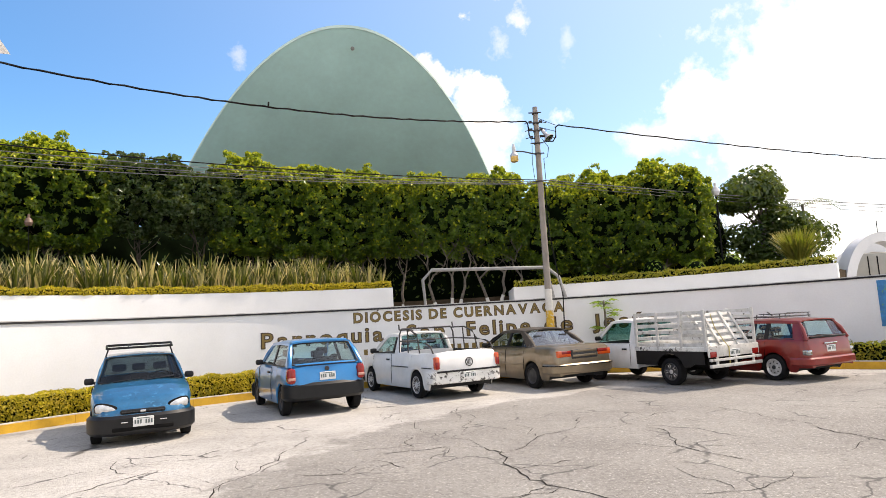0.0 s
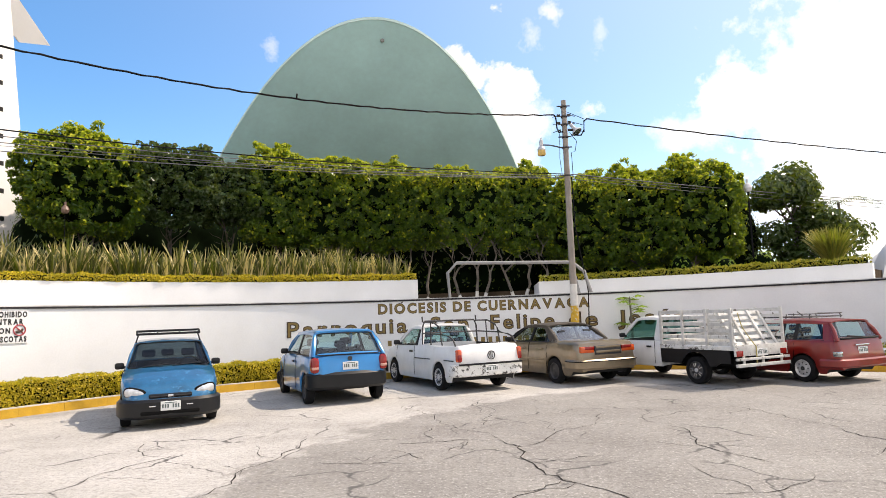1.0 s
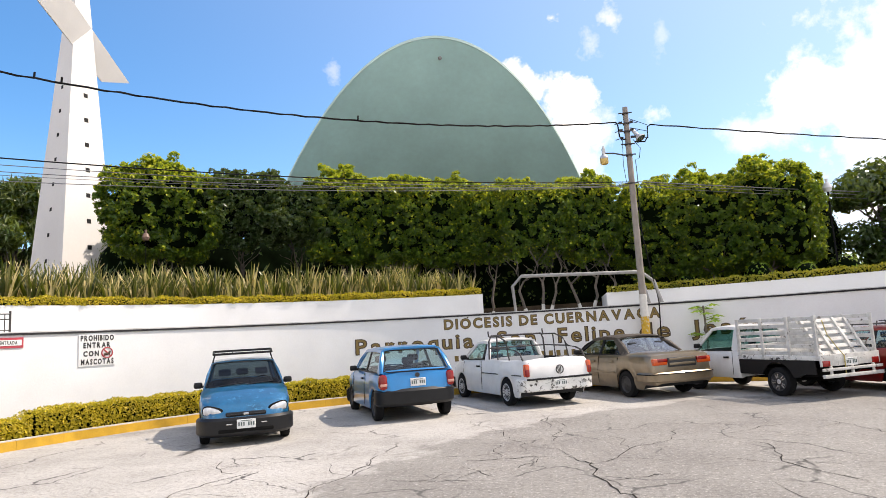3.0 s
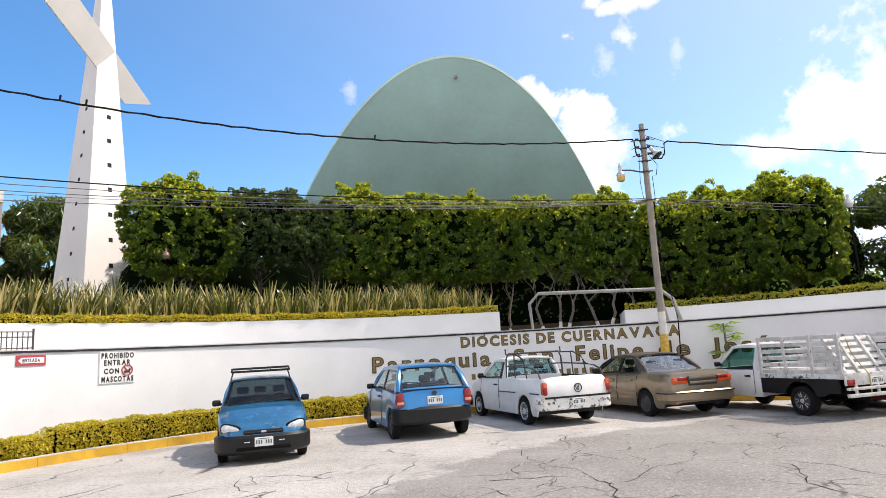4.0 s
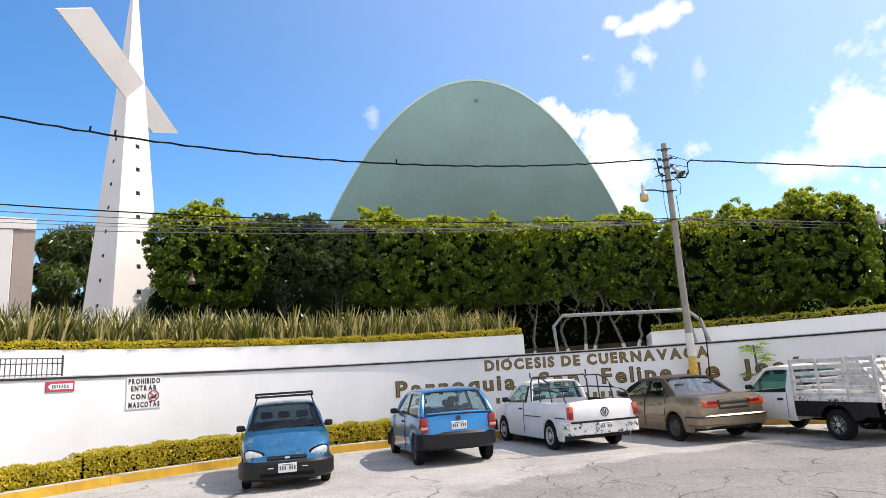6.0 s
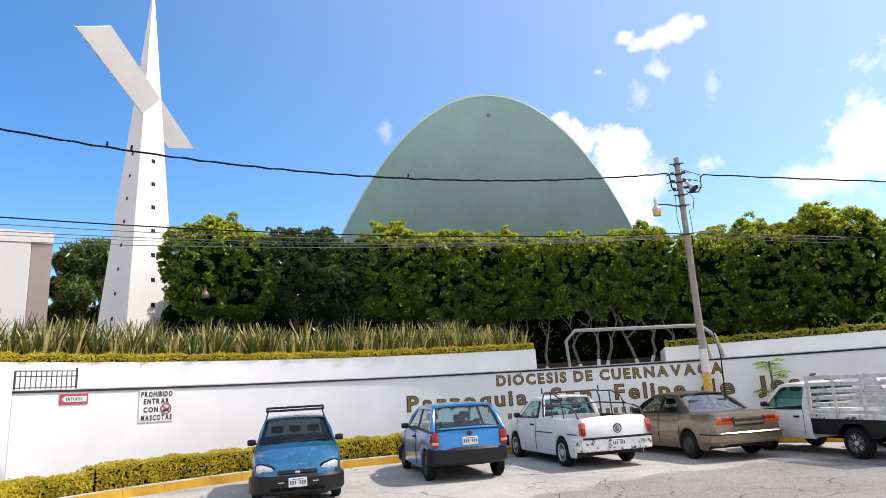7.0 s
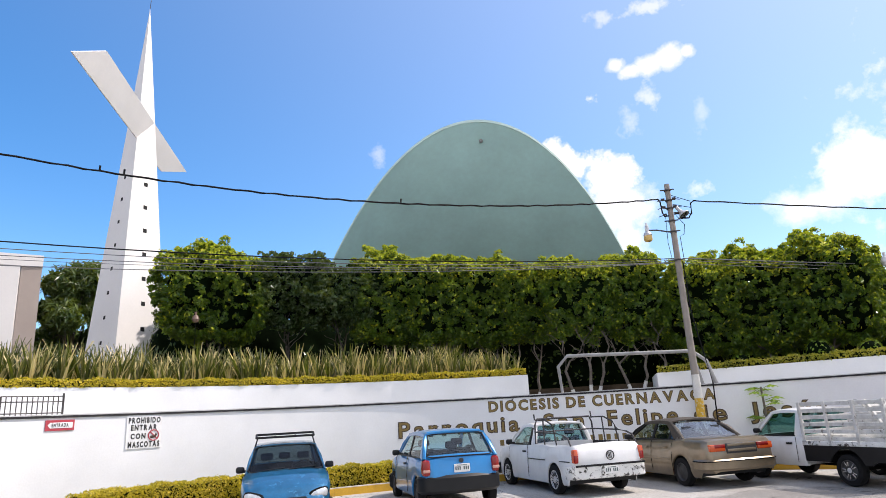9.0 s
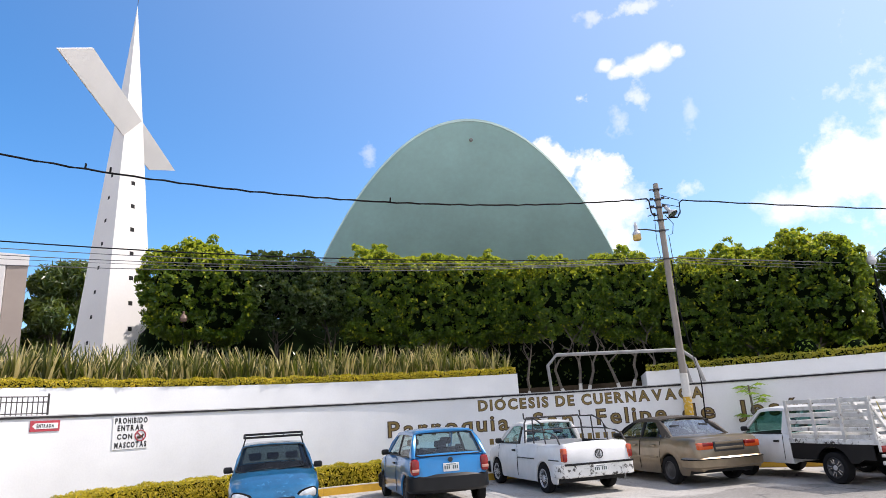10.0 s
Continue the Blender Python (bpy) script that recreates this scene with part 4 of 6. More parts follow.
def small_pickup():
    car = thing("pickup_truck", label="white worn small pickup with a black tube rack and chipped tail", category="pickup", group="parked vehicles")
    bm = bmesh.new()
    top = [(0, 0.80), (0.04, 0.93), (0.10, 0.985), (1.9, 0.985), (2.1, 0.97), (3.35, 0.95), (3.5, 0.93), (3.9, 0.86), (4.25, 0.75), (4.41, 0.5)]
    half = [(0, 0.70), (0.06, 0.77), (0.25, 0.81), (3.6, 0.815), (4.0, 0.79), (4.25, 0.72), (4.41, 0.58)]
    body_loft(bm, 4.41, top, half, (0.95, 3.55), 0.335, cabin=(2.05, 3.3), tub=(0.12, 1.9), floor_z=0.58, ends=(0.34, 0.24))
    part("body", bm, [M_WHITECAR, M_CABIN], car, smooth=40)
    greenhouse(car, M_WHITECAR, 0.965, 1.39, (3.42, 2.82), (1.98, 2.10), 0.74, 0.60, (2.26,), M_GLASSTEAL, rear_quarter=0.16)
    bm = bmesh.new()
    band(bm, end_plan(0.02, 0.80, 0.30, -1, 0.10, 0.03), 0.34, 0.60, 0.055, 0.02)
    part("rear_bumper", bm, M_CHIPPED, car, "white bumper with chipped paint")
    bm = bmesh.new()
    box(bm, (-0.78, -0.045, 0.575), (0.78, -0.02, 0.615), 0.008)
    part("tail_step", bm, M_BLACKPLASTIC, car)
    bm = bmesh.new()
    band(bm, end_plan(4.34, 0.79, 0.35, 1, 0.25, 0.06), 0.25, 0.50, 0.07, 0.03)
    part("front_bumper", bm, M_BLACKPLASTIC, car)
    seam(car, [(-0.66, 0.035, 0.62), (-0.67, 0.06, 0.93)])
    seam(car, [(0.66, 0.035, 0.62), (0.67, 0.06, 0.93)])
    for s in (-1, 1):
        lamp(car, "tail_lamp", (s * 0.69, -0.015, 0.645), (s * 0.79, 0.13, 0.91), M_AMBER, 0.03)
        lamp(car, "tail_lamp_red", (s * 0.693, -0.02, 0.645), (s * 0.788, 0.10, 0.82), M_TAILRED, 0.03)
        mirror(car, s * 0.79, 3.05, 1.02, s)
        seam(car, [(s * 0.82, 3.33, 0.3), (s * 0.823, 3.35, 0.6), (s * 0.79, 3.28, 0.93)])
        seam(car, [(s * 0.815, 2.22, 0.28), (s * 0.823, 2.20, 0.6), (s * 0.79, 2.22, 0.95)])
        lamp(car, "door_handle", (s * 0.80, 2.30, 0.80), (s * 0.835, 2.46, 0.84), M_BLACKPLASTIC, 0.01)
        for y0, y1 in ((0.15, 0.60), (1.30, 2.20)):
            bm = bmesh.new()
            box(bm, (s * 0.812, y0, 0.662), (s * 0.827, y1, 0.684), 0.005)
            part("side_trim", bm, M_RIMDARK, car)
        wheel(car, s * 0.72, 0.95, 0.292, 0.17, s, "cover")
        wheel(car, s * 0.72, 3.55, 0.292, 0.17, s, "cover")
        seat(car, s * 0.36, 2.35, 0.98)
    steering(car, -0.36, 2.95, 0.98)
    plate(car, -0.045, 0.49, -1)
    # round badge on the tailgate, a plain ring
    bm = bmesh.new()
    m = Matrix.Translation((0.02, -0.006, 0.765)) @ Matrix.Rotation(radians(90), 4, "X")
    pipe(bm, [m @ Vector((0.085 * math.cos(a), 0.085 * math.sin(a), 0)) for a in np.linspace(0, 2 * math.pi, 25)], 0.011, 6)
    for dx in (-0.04, 0.0, 0.04):
        rod(bm, m @ Vector((dx - 0.02, 0.06, 0.0)), m @ Vector((dx * 0.6, -0.055, 0.0)), 0.008, sides=5)
    part("badge", bm, M_RIMDARK, car)
    # tube rack
    bm = bmesh.new()
    for y in (1.86,):
        pipe(bm, [(-0.74, y, 0.98), (-0.72, y, 1.40), (-0.66, y, 1.52), (0.66, y, 1.52), (0.72, y, 1.40), (0.74, y, 0.98)], 0.02, 8)
    for s in (-1, 1):
        pipe(bm, [(s * 0.70, 1.86, 1.50), (s * 0.72, 1.30, 1.50), (s * 0.735, 0.98, 1.40), (s * 0.74, 0.80, 1.22), (s * 0.745, 0.45, 1.18), (s * 0.75, 0.26, 1.12), (s * 0.75, 0.16, 0.98)], 0.018, 8)
        pipe(bm, [(s * 0.73, 1.86, 1.24), (s * 0.74, 0.80, 1.22)], 0.016, 8)
        pipe(bm, [(s * 0.74, 0.90, 1.32), (s * 0.745, 0.80, 0.98)], 0.016, 8)
        pipe(bm, [(s * 0.72, 1.86, 1.5), (s * 0.72, 1.88, 1.63)], 0.018, 8)
        pipe(bm, [(s * 0.73, 1.4, 1.49), (s * 0.745, 1.38, 0.98)], 0.016, 8)
    pipe(bm, [(-0.72, 1.86, 1.24), (0.72, 1.86, 1.24)], 0.016, 8)
    part("tube_rack", bm, M_IRON, car, "black welded tube rack over the load bed")
    bm = bmesh.new()
    box(bm, (-0.5, 1.2, 0.585), (0.45, 1.75, 0.72), 0.04)
    part("bed_load", bm, M_BLACKPLASTIC, car)
    bm = bmesh.new()
    box(bm, (-0.58, 0.9, 0.19), (0.58, 3.7, 0.34), 0.03)
    part("underbody", bm, M_SEAM, car)
    return car


place(small_pickup(), 0.02, 14.78, 29, 0.97)


def sedan():
    car = thing("sedan_car", label="champagne gold four-door sedan with a faded dusty roof", category="car", group="parked vehicles")
    bm = bmesh.new()
    top = [(0, 0.70), (0.03, 0.84), (0.08, 0.92), (0.2, 0.945), (0.95, 0.955), (1.3, 0.93), (3.0, 0.92), (3.2, 0.90), (3.7, 0.83), (4.15, 0.74), (4.33, 0.5)]
    half = [(0, 0.72), (0.05, 0.77), (0.25, 0.805), (0.7, 0.82), (3.5, 0.82), (4.0, 0.79), (4.25, 0.73), (4.33, 0.62)]
    body_loft(bm, 4.33, top, half, (0.95, 3.38), 0.325, cabin=(1.1, 2.95), ends=(0.30, 0.24), crown=0.025)
    part("body", bm, [M_GOLD, M_CABIN], car, smooth=40)
    greenhouse(car, M_GOLDROOF, 0.935, 1.315, (3.08, 2.45), (0.86, 1.45), 0.745, 0.585, (1.36, 2.02), M_GLASSSKY, rear_quarter=0.30, frame=M_BLACKPLASTIC)
    bm = bmesh.new()
    band(bm, end_plan(0.0, 0.80, 0.42, -1, 0.14, 0.04), 0.35, 0.56, 0.065, 0.03)
    part("rear_bumper", bm, M_GOLD, car)
    bm = bmesh.new()
    band(bm, end_plan(-0.005, 0.81, 0.42, -1, 0.14, 0.04), 0.515, 0.535, 0.072, 0.006)
    part("bumper_strip", bm, M_SEAM, car)
    bm = bmesh.new()
    band(bm, end_plan(4.27, 0.79, 0.35, 1, 0.2, 0.05), 0.26, 0.5, 0.07, 0.03)
    part("front_bumper", bm, M_GOLD, car)
    bm = bmesh.new()
    box(bm, (-0.36, -0.014, 0.66), (0.36, 0.03, 0.86), 0.015)
    p = part("tail_panel", bm, M_RIMDARK, car, "brown tail panel between the lamps")
    bm = bmesh.new()
    for z in (0.70, 0.80):
        box(bm, (-0.33, -0.022, z), (0.33, -0.01, z + 0.05), 0.006)
    part("tail_insert", bm, M_GOLD, p)
    for s in (-1, 1):
        lamp(car, "tail_lamp", (s * 0.385, -0.02, 0.71), (s * 0.735, 0.10, 0.845), M_AMBER, 0.02)
        lamp(car, "tail_lamp_red", (s * 0.38, -0.024, 0.77), (s * 0.64, 0.05, 0.845), M_TAILRED, 0.015)
        mirror(car, s * 0.79, 2.82, 0.98, s)
        for y in (2.98, 2.02, 1.22):
            seam(car, [(s * 0.82, y, 0.28), (s * 0.828, y + 0.01, 0.55), (s * 0.80, y - 0.02, 0.86), (s * 0.77, y - 0.02, 0.91)])
        for y in (2.15, 1.38):
            lamp(car, "door_handle", (s * 0.81, y, 0.76), (s * 0.838, y + 0.15, 0.80), M_GOLD, 0.01)
        bm = bmesh.new()
        box(bm, (s * 0.815, 1.32, 0.52), (s * 0.838, 3.05, 0.56), 0.008)
        part("side_trim", bm, M_GOLD, car)
        for y in (0.95, 3.38):
            wheel(car, s * 0.72, y, 0.288, 0.17, s, "steel")
        seat(car, s * 0.36, 2.1, 0.94)
    seat(car, -0.36, 1.25, 0.90)
    seat(car, 0.36, 1.25, 0.90)
    steering(car, -0.36, 2.65, 0.93)
    bm = bmesh.new()
    box(bm, (-0.58, 0.9, 0.19), (0.58, 3.7, 0.34), 0.03)
    part("underbody", bm, M_SEAM, car)
    return car


place(sedan(), 2.68, 15.4, 27, 0.95)


# greyed white; dark patches are peeling paint and painted-in shadows on the slats
M_SLAT = material("peeling_shadowed_slats", (0.60, 0.59, 0.565), 0.8, spread=0.22, scale=5, grain=70, bump=0.3, dark=(0.20, 0.18, 0.16), dark_at=0.60)


def stake_truck():
    car = thing("stake_truck", label="white pickup truck with a slatted wooden stake bed", category="truck", group="parked vehicles")
    bm = bmesh.new()
    top = [(2.2, 0.98), (2.27, 0.99), (3.75, 0.97), (3.85, 0.96), (4.25, 0.90), (4.5, 0.82), (4.6, 0.6)]
    half = [(2.2, 0.78), (2.27, 0.81), (3.95, 0.815), (4.35, 0.79), (4.6, 0.70)]
    body_loft(bm, 4.6, top, half, (3.73,), 0.37, sill=0.34, cabin=(2.27, 3.62), ends=(0.34, 0.34), start=2.2)
    part("cab_body", bm, [M_WHITECAR, M_CABIN], car, smooth=40)
    greenhouse(car, M_WHITECAR, 0.98, 1.53, (3.74, 3.16), (2.22, 2.29), 0.76, 0.63, (), M_GLASSCAB, rear_quarter=0.22)
    bm = bmesh.new()
    band(bm, end_plan(4.57, 0.78, 0.3, 1, 0.15, 0.04), 0.36, 0.56, 0.08, 0.03)
    part("front_bumper", bm, M_BLACKPLASTIC, car)
    for s in (-1, 1):
        mirror(car, s * 0.80, 3.42, 1.10, s)
        seam(car, [(s * 0.81, 3.62, 0.42), (s * 0.822, 3.64, 0.7), (s * 0.80, 3.56, 0.96)])
        seam(car, [(s * 0.81, 2.39, 0.42), (s * 0.822, 2.37, 0.7), (s * 0.79, 2.39, 0.96)])
        lamp(car, "door_handle", (s * 0.805, 2.49, 0.80), (s * 0.835, 2.65, 0.845), M_BLACKPLASTIC, 0.01)
        wheel(car, s * 0.72, 1.10, 0.315, 0.21, s, "alloy")
        wheel(car, s * 0.72, 3.73, 0.315, 0.19, s, "alloy")
        seat(car, s * 0.36, 2.5, 1.0)
        # black steel side skirt with a wheel cut-out
        bm = bmesh.new()
        ys = sorted(set(np.round(np.linspace(0.12, 2.15, 16), 3)) | set(np.round(1.10 + 0.43 * np.cos(np.linspace(0, math.pi, 11)), 3)))
        cols = []
        for y in ys:
            zb = 0.46 if y > 1.1 else 0.40 + 0.05 * (1.1 - y)
            if y < 0.5:
                zb = 0.50
            if abs(y - 1.10) < 0.43:
                zb = max(zb, 0.31 + math.sqrt(0.43 ** 2 - (y - 1.10) ** 2))
            zb = min(zb, 0.74)
            cols.append([bm.verts.new((s * x, y, z)) for x, z in ((0.83, zb), (0.835, 0.80), (0.80, 0.80), (0.80, zb))])
        for a, b in zip(cols, cols[1:]):
            for k in range(4):
                bm.faces.new((a[k], a[(k + 1) % 4], b[(k + 1) % 4], b[k]))
        bm.faces.new(cols[0])
        bm.faces.new(cols[-1])
        part("side_skirt", bm, M_BLACKPLASTIC, car, "black steel bed side")
    bm = bmesh.new()
    box(bm, (-0.84, 0.0, 0.79), (0.84, 2.17, 0.885), 0.01)
    part("bed_frame", bm, M_CHIPPED, car, "white steel bed frame with chipped paint")
    # slatted sides: posts, then boards
    bm = bmesh.new()
    rng = random.Random(5)
    zs = [0.93, 1.075, 1.22, 1.365, 1.51, 1.65]
    for s in (-1, 1):
        for y in (0.04, 0.72, 1.42, 2.11):
            b2 = bmesh.new()
            box(b2, (s * 0.80, y - 0.035, 0.80), (s * 0.84, y + 0.035, 1.71), 0.006, segments=1)
            part("stake", b2, M_SLAT, car)
        for z in zs:
            b2 = bmesh.new()
            t = Matrix.Rotation(radians(rng.uniform(-0.5, 0.5)), 4, "X")
            box(b2, (s * 0.775, 0.0, z - 0.04), (s * 0.80, 2.15, z + 0.04), 0.005, m=t, segments=1)
            part("slat", b2, M_SLAT, car)
    for z in zs:
        b2 = bmesh.new()
        box(b2, (-0.78, 2.11, z - 0.04), (0.78, 2.135, z + 0.04), 0.005, segments=1)
        part("slat", b2, M_SLAT, car)
    # the tail rack leans into the bed
    lean = Matrix.Translation((0, 0.06, 0.89)) @ Matrix.Rotation(radians(-34), 4, "X")
    for x in (-0.66, -0.3, 0.28, 0.62):
        b2 = bmesh.new()
        box(b2, (x - 0.035, -0.02, 0.0), (x + 0.035, 0.02, 0.93), 0.005, m=lean @ Matrix.Rotation(radians(4), 4, "Y"), segments=1)
        part("tail_stake", b2, M_SLAT, car)
    for k, z in enumerate((0.06, 0.22, 0.39, 0.56, 0.72, 0.87)):
        b2 = bmesh.new()
        box(b2, (-0.70, 0.022, z - 0.045), (0.70, 0.045, z + 0.045), 0.005, m=lean, segments=1)
        part("tail_slat", b2, M_SLAT, car)
    bm.free()
    bm = bmesh.new()
    box(bm, (-0.84, -0.035, 0.66), (0.84, 0.0, 0.90), 0.008)
    tail = part("tail_board", bm, M_SLAT, car)
    for s in (-1, 1):
        lamp(car, "tail_lamp", (s * 0.60, -0.05, 0.66), (s * 0.80, -0.02, 0.78), M_TAILRED, 0.01)
    plate(car, -0.045, 0.73, -1, 0.34, 0.16)
    bm = bmesh.new()
    box(bm, (-0.84, -0.09, 0.57), (0.84, -0.03, 0.625), 0.008)
    box(bm, (-0.84, -0.10, 0.43), (0.84, -0.03, 0.50), 0.008)
    for x in (-0.6, 0.0, 0.6):
        box(bm, (x - 0.025, -0.07, 0.43), (x + 0.025, -0.03, 0.66), 0.005)
    part("rear_guard", bm, M_SLAT, car, "white wooden bumper rails")
    bm = bmesh.new()
    pipe(bm, [(-0.70, -0.06, 1.6), (-0.55, -0.02, 1.3), (-0.25, 0.02, 1.0), (-0.2, -0.06, 0.86), (-0.22, -0.07, 0.5)], 0.012, 6)
    part("rope", bm, material("yellow_rope", (0.45, 0.38, 0.14), 0.9, spread=0.3, scale=20), car)
    bm = bmesh.new()
    box(bm, (-0.5, 0.3, 0.42), (0.5, 4.3, 0.60), 0.03)
    box(bm, (-0.06, 0.3, 0.3), (0.06, 3.6, 0.4), 0.03)
    rod(bm, (-0.65, 1.1, 0.33), (0.65, 1.1, 0.33), 0.05)
    part("chassis", bm, M_SEAM, car)
    bm = bmesh.new()
    box(bm, (-0.7, 1.2, 0.89), (0.6, 2.0, 1.02), 0.03)
    part("bed_load", bm, M_SLAT, car, "loose boards lying in the bed")
    return car


truck = stake_truck()
place(truck, 5.50, 14.42, 28, 1.10 * 0.92)
truck.matrix_world = truck.matrix_world @ Matrix.Diagonal((0.92, 0.92, 0.92, 1))


def wagon():
    car = thing("station_wagon", label="dark red station wagon with a black roof rack", category="car", group="parked vehicles")
    bm = bmesh.new()
    top = [(0, 0.66), (0.03, 0.84), (0.06, 0.93), (0.14, 0.96), (1.0, 0.95), (2.9, 0.93), (3.1, 0.91), (3.6, 0.84), (4.05, 0.74), (4.2, 0.5)]
    half = [(0, 0.72), (0.05, 0.76), (0.2, 0.80), (0.6, 0.815), (3.4, 0.815), (3.9, 0.78), (4.12, 0.72), (4.2, 0.6)]
    body_loft(bm, 4.2, top, half, (0.88, 3.28), 0.34, cabin=(0.2, 2.85), ends=(0.30, 0.24))
    part("body", bm, [M_RED, M_CABIN], car, smooth=40)
    greenhouse(car, M_RED, 0.93, 1.345, (2.95, 2.32), (0.07, 0.27), 0.75, 0.60, (1.06, 1.42, 1.98), M_GLASS, rear_quarter=0.30)
    bm = bmesh.new()
    band(bm, end_plan(-0.02, 0.80, 0.42, -1, 0.14, 0.04), 0.35, 0.53, 0.08, 0.03)
    part("rear_bumper", bm, M_RED, car)
    bm = bmesh.new()
    band(bm, end_plan(4.14, 0.79, 0.35, 1, 0.2, 0.05), 0.26, 0.5, 0.07, 0.03)
    part("front_bumper", bm, M_RED, car)
    bm = bmesh.new()
    box(bm, (-0.62, 0.03, 0.945), (0.62, 0.08, 0.985), 0.012)
    rod(bm, (0.05, 0.03, 0.985), (-0.38, 0.06, 1.02), 0.014)
    part("rear_wiper", bm, M_BLACKPLASTIC, car)
    lamp(car, "plate_lamp_bar", (-0.22, -0.005, 0.80), (0.22, 0.03, 0.835), M_CHROME, 0.01)
    plate(car, 0.005, 0.70, -1)
    for s in (-1, 1):
        lamp(car, "tail_lamp", (s * 0.66, -0.005, 0.58), (s * 0.785, 0.16, 0.70), M_CLEARLENS, 0.02)
        mirror(car, s * 0.79, 2.7, 0.99, s)
        for y in (2.86, 1.98, 1.06):
            seam(car, [(s * 0.815, y, 0.28), (s * 0.822, y + 0.01, 0.55), (s * 0.80, y - 0.02, 0.86), (s * 0.77, y - 0.02, 0.92)])
        for y in (2.1, 1.2):
            lamp(car, "door_handle", (s * 0.805, y, 0.77), (s * 0.835, y + 0.15, 0.81), M_BLACKPLASTIC, 0.01)
        for y in (0.88, 3.28):
            wheel(car, s * 0.72, y, 0.30, 0.18, s, "white")
        seat(car, s * 0.36, 1.95, 0.95)
        seat(car, s * 0.36, 1.05, 0.92)
    # roof rack
    bm = bmesh.new()
    for s in (-1, 1):
        pipe(bm, [(s * 0.5, 0.75, 1.44), (s * 0.5, 2.1, 1.44)], 0.014, 6)
        pipe(bm, [(s * 0.5, 0.75, 1.51), (s * 0.5, 1.35, 1.51)], 0.012, 6)
        for y in (0.8, 1.4, 2.0):
            rod(bm, (s * 0.5, y, 1.51), (s * 0.53, y, 1.40), 0.012)
    for y in (0.75, 1.0, 1.35, 1.7, 2.1):
        pipe(bm, [(-0.5, y, 1.44), (0.5, y, 1.44)], 0.012, 6)
    pipe(bm, [(-0.5, 0.75, 1.51), (0.5, 0.75, 1.51)], 0.012, 6)
    for x, y in ((-0.4, 1.7), (-0.4, 2.05), (0.2, 1.5)):
        rod(bm, (x, y, 1.44), (x - 0.02, y + 0.14, 1.56), 0.014)
    part("roof_rack", bm, M_IRON, car, "black tube roof rack")
    bm = bmesh.new()
    box(bm, (-0.58, 0.9, 0.19), (0.58, 3.6, 0.34), 0.03)
    part("underbody", bm, M_SEAM, car)
    return car


red_wagon = wagon()
place(red_wagon, 7.62, 14.2, 26, 0.88 * 0.93)
red_wagon.matrix_world = red_wagon.matrix_world @ Matrix.Diagonal((0.93, 0.93, 0.92, 1))

# ---- planting ----


def crown_points(n, hx, hy, hz, seed, lump=0.16, square=4.0, freq=1.1, lower=0.9, taper=0.0):
    """Points and outward directions on a clipped, slightly lumpy block of foliage."""
    rng = np.random.default_rng(seed)
    d = rng.normal(0, 1, (n, 3))
    d[:, 2] = np.where(d[:, 2] < 0, d[:, 2] * lower, d[:, 2])
    s = (np.abs(d[:, 0]) ** square + np.abs(d[:, 1]) ** square + np.abs(d[:, 2]) ** square) ** (1 / square)
    p = d / s[:, None]
    nrm = np.sign(p) * np.abs(p) ** (square - 1)
    nrm /= np.linalg.norm(nrm, axis=1)[:, None]
    p = p * np.array([hx, hy, hz])
    bump = np.array([noise.noise(Vector((float(x) * freq + seed * 3.1, float(y) * freq, float(z) * freq))) + 0.5 * noise.noise(Vector((float(x) * freq * 2.7, float(y) * freq * 2.7 + seed, float(z) * freq * 2.7))) for x, y, z in p])
    p = p + nrm * (bump * lump * 2.0)[:, None] - nrm * np.abs(rng.normal(0, 0.17, n))[:, None]
    if taper:
        k = 1 - taper * np.clip(0.5 - 0.5 * p[:, 2] / hz, 0, 1) ** 1.5
        p[:, 0] *= 1 - (1 - k) * 0.12
        p[:, 1] *= k
    return p, nrm


def tuft_points(n, hx, hy, hz, seed, leaf_seed, lump=0.24, square=4.0, freq=1.35, taper=0.0, each=26):
    """Leaf places gathered into tufts over a clipped crown, with gaps between the tufts; shoots stand up along the top."""
    rng = np.random.default_rng(seed)
    k = n // each
    d = rng.normal(0, 1, (k, 3))
    s = (np.abs(d) ** square).sum(1) ** (1 / square)
    p = d / s[:, None]
    nrm = np.sign(p) * np.abs(p) ** (square - 1)
    nrm /= np.linalg.norm(nrm, axis=1)[:, None]
    p = p * np.array([hx, hy, hz])
    bump = np.array([noise.noise(Vector((float(x) * freq + seed * 3.1, float(y) * freq, float(z) * freq))) for x, y, z in p])
    p = p + nrm * (bump * lump * 2.2 - rng.uniform(0.0, 0.26, k))[:, None]
    high = np.clip(p[:, 2] / hz - 0.75, 0, 1) * 4
    p[:, 2] += high * rng.uniform(0, 1, k) ** 3 * 0.16
    if taper:
        t = 1 - taper * np.clip(0.5 - 0.5 * p[:, 2] / hz, 0, 1) ** 1.5
        p[:, 0] *= 1 - (1 - t) * 0.12
        p[:, 1] *= t
    r = rng.uniform(0.08, 0.21, k)
    lrng = np.random.default_rng(leaf_seed)
    out = lrng.normal(0, 1, (k, each, 3)) + nrm[:, None, :] * 0.9 + np.array([0, 0, 0.35])
    out /= np.linalg.norm(out, axis=2)[:, :, None]
    at = p[:, None, :] + out * (r[:, None] * lrng.uniform(0.25, 1, (k, each)) ** 0.5)[:, :, None] * np.array([1.0, 1.0, 0.8])
    return at.reshape(-1, 3), out.reshape(-1, 3)


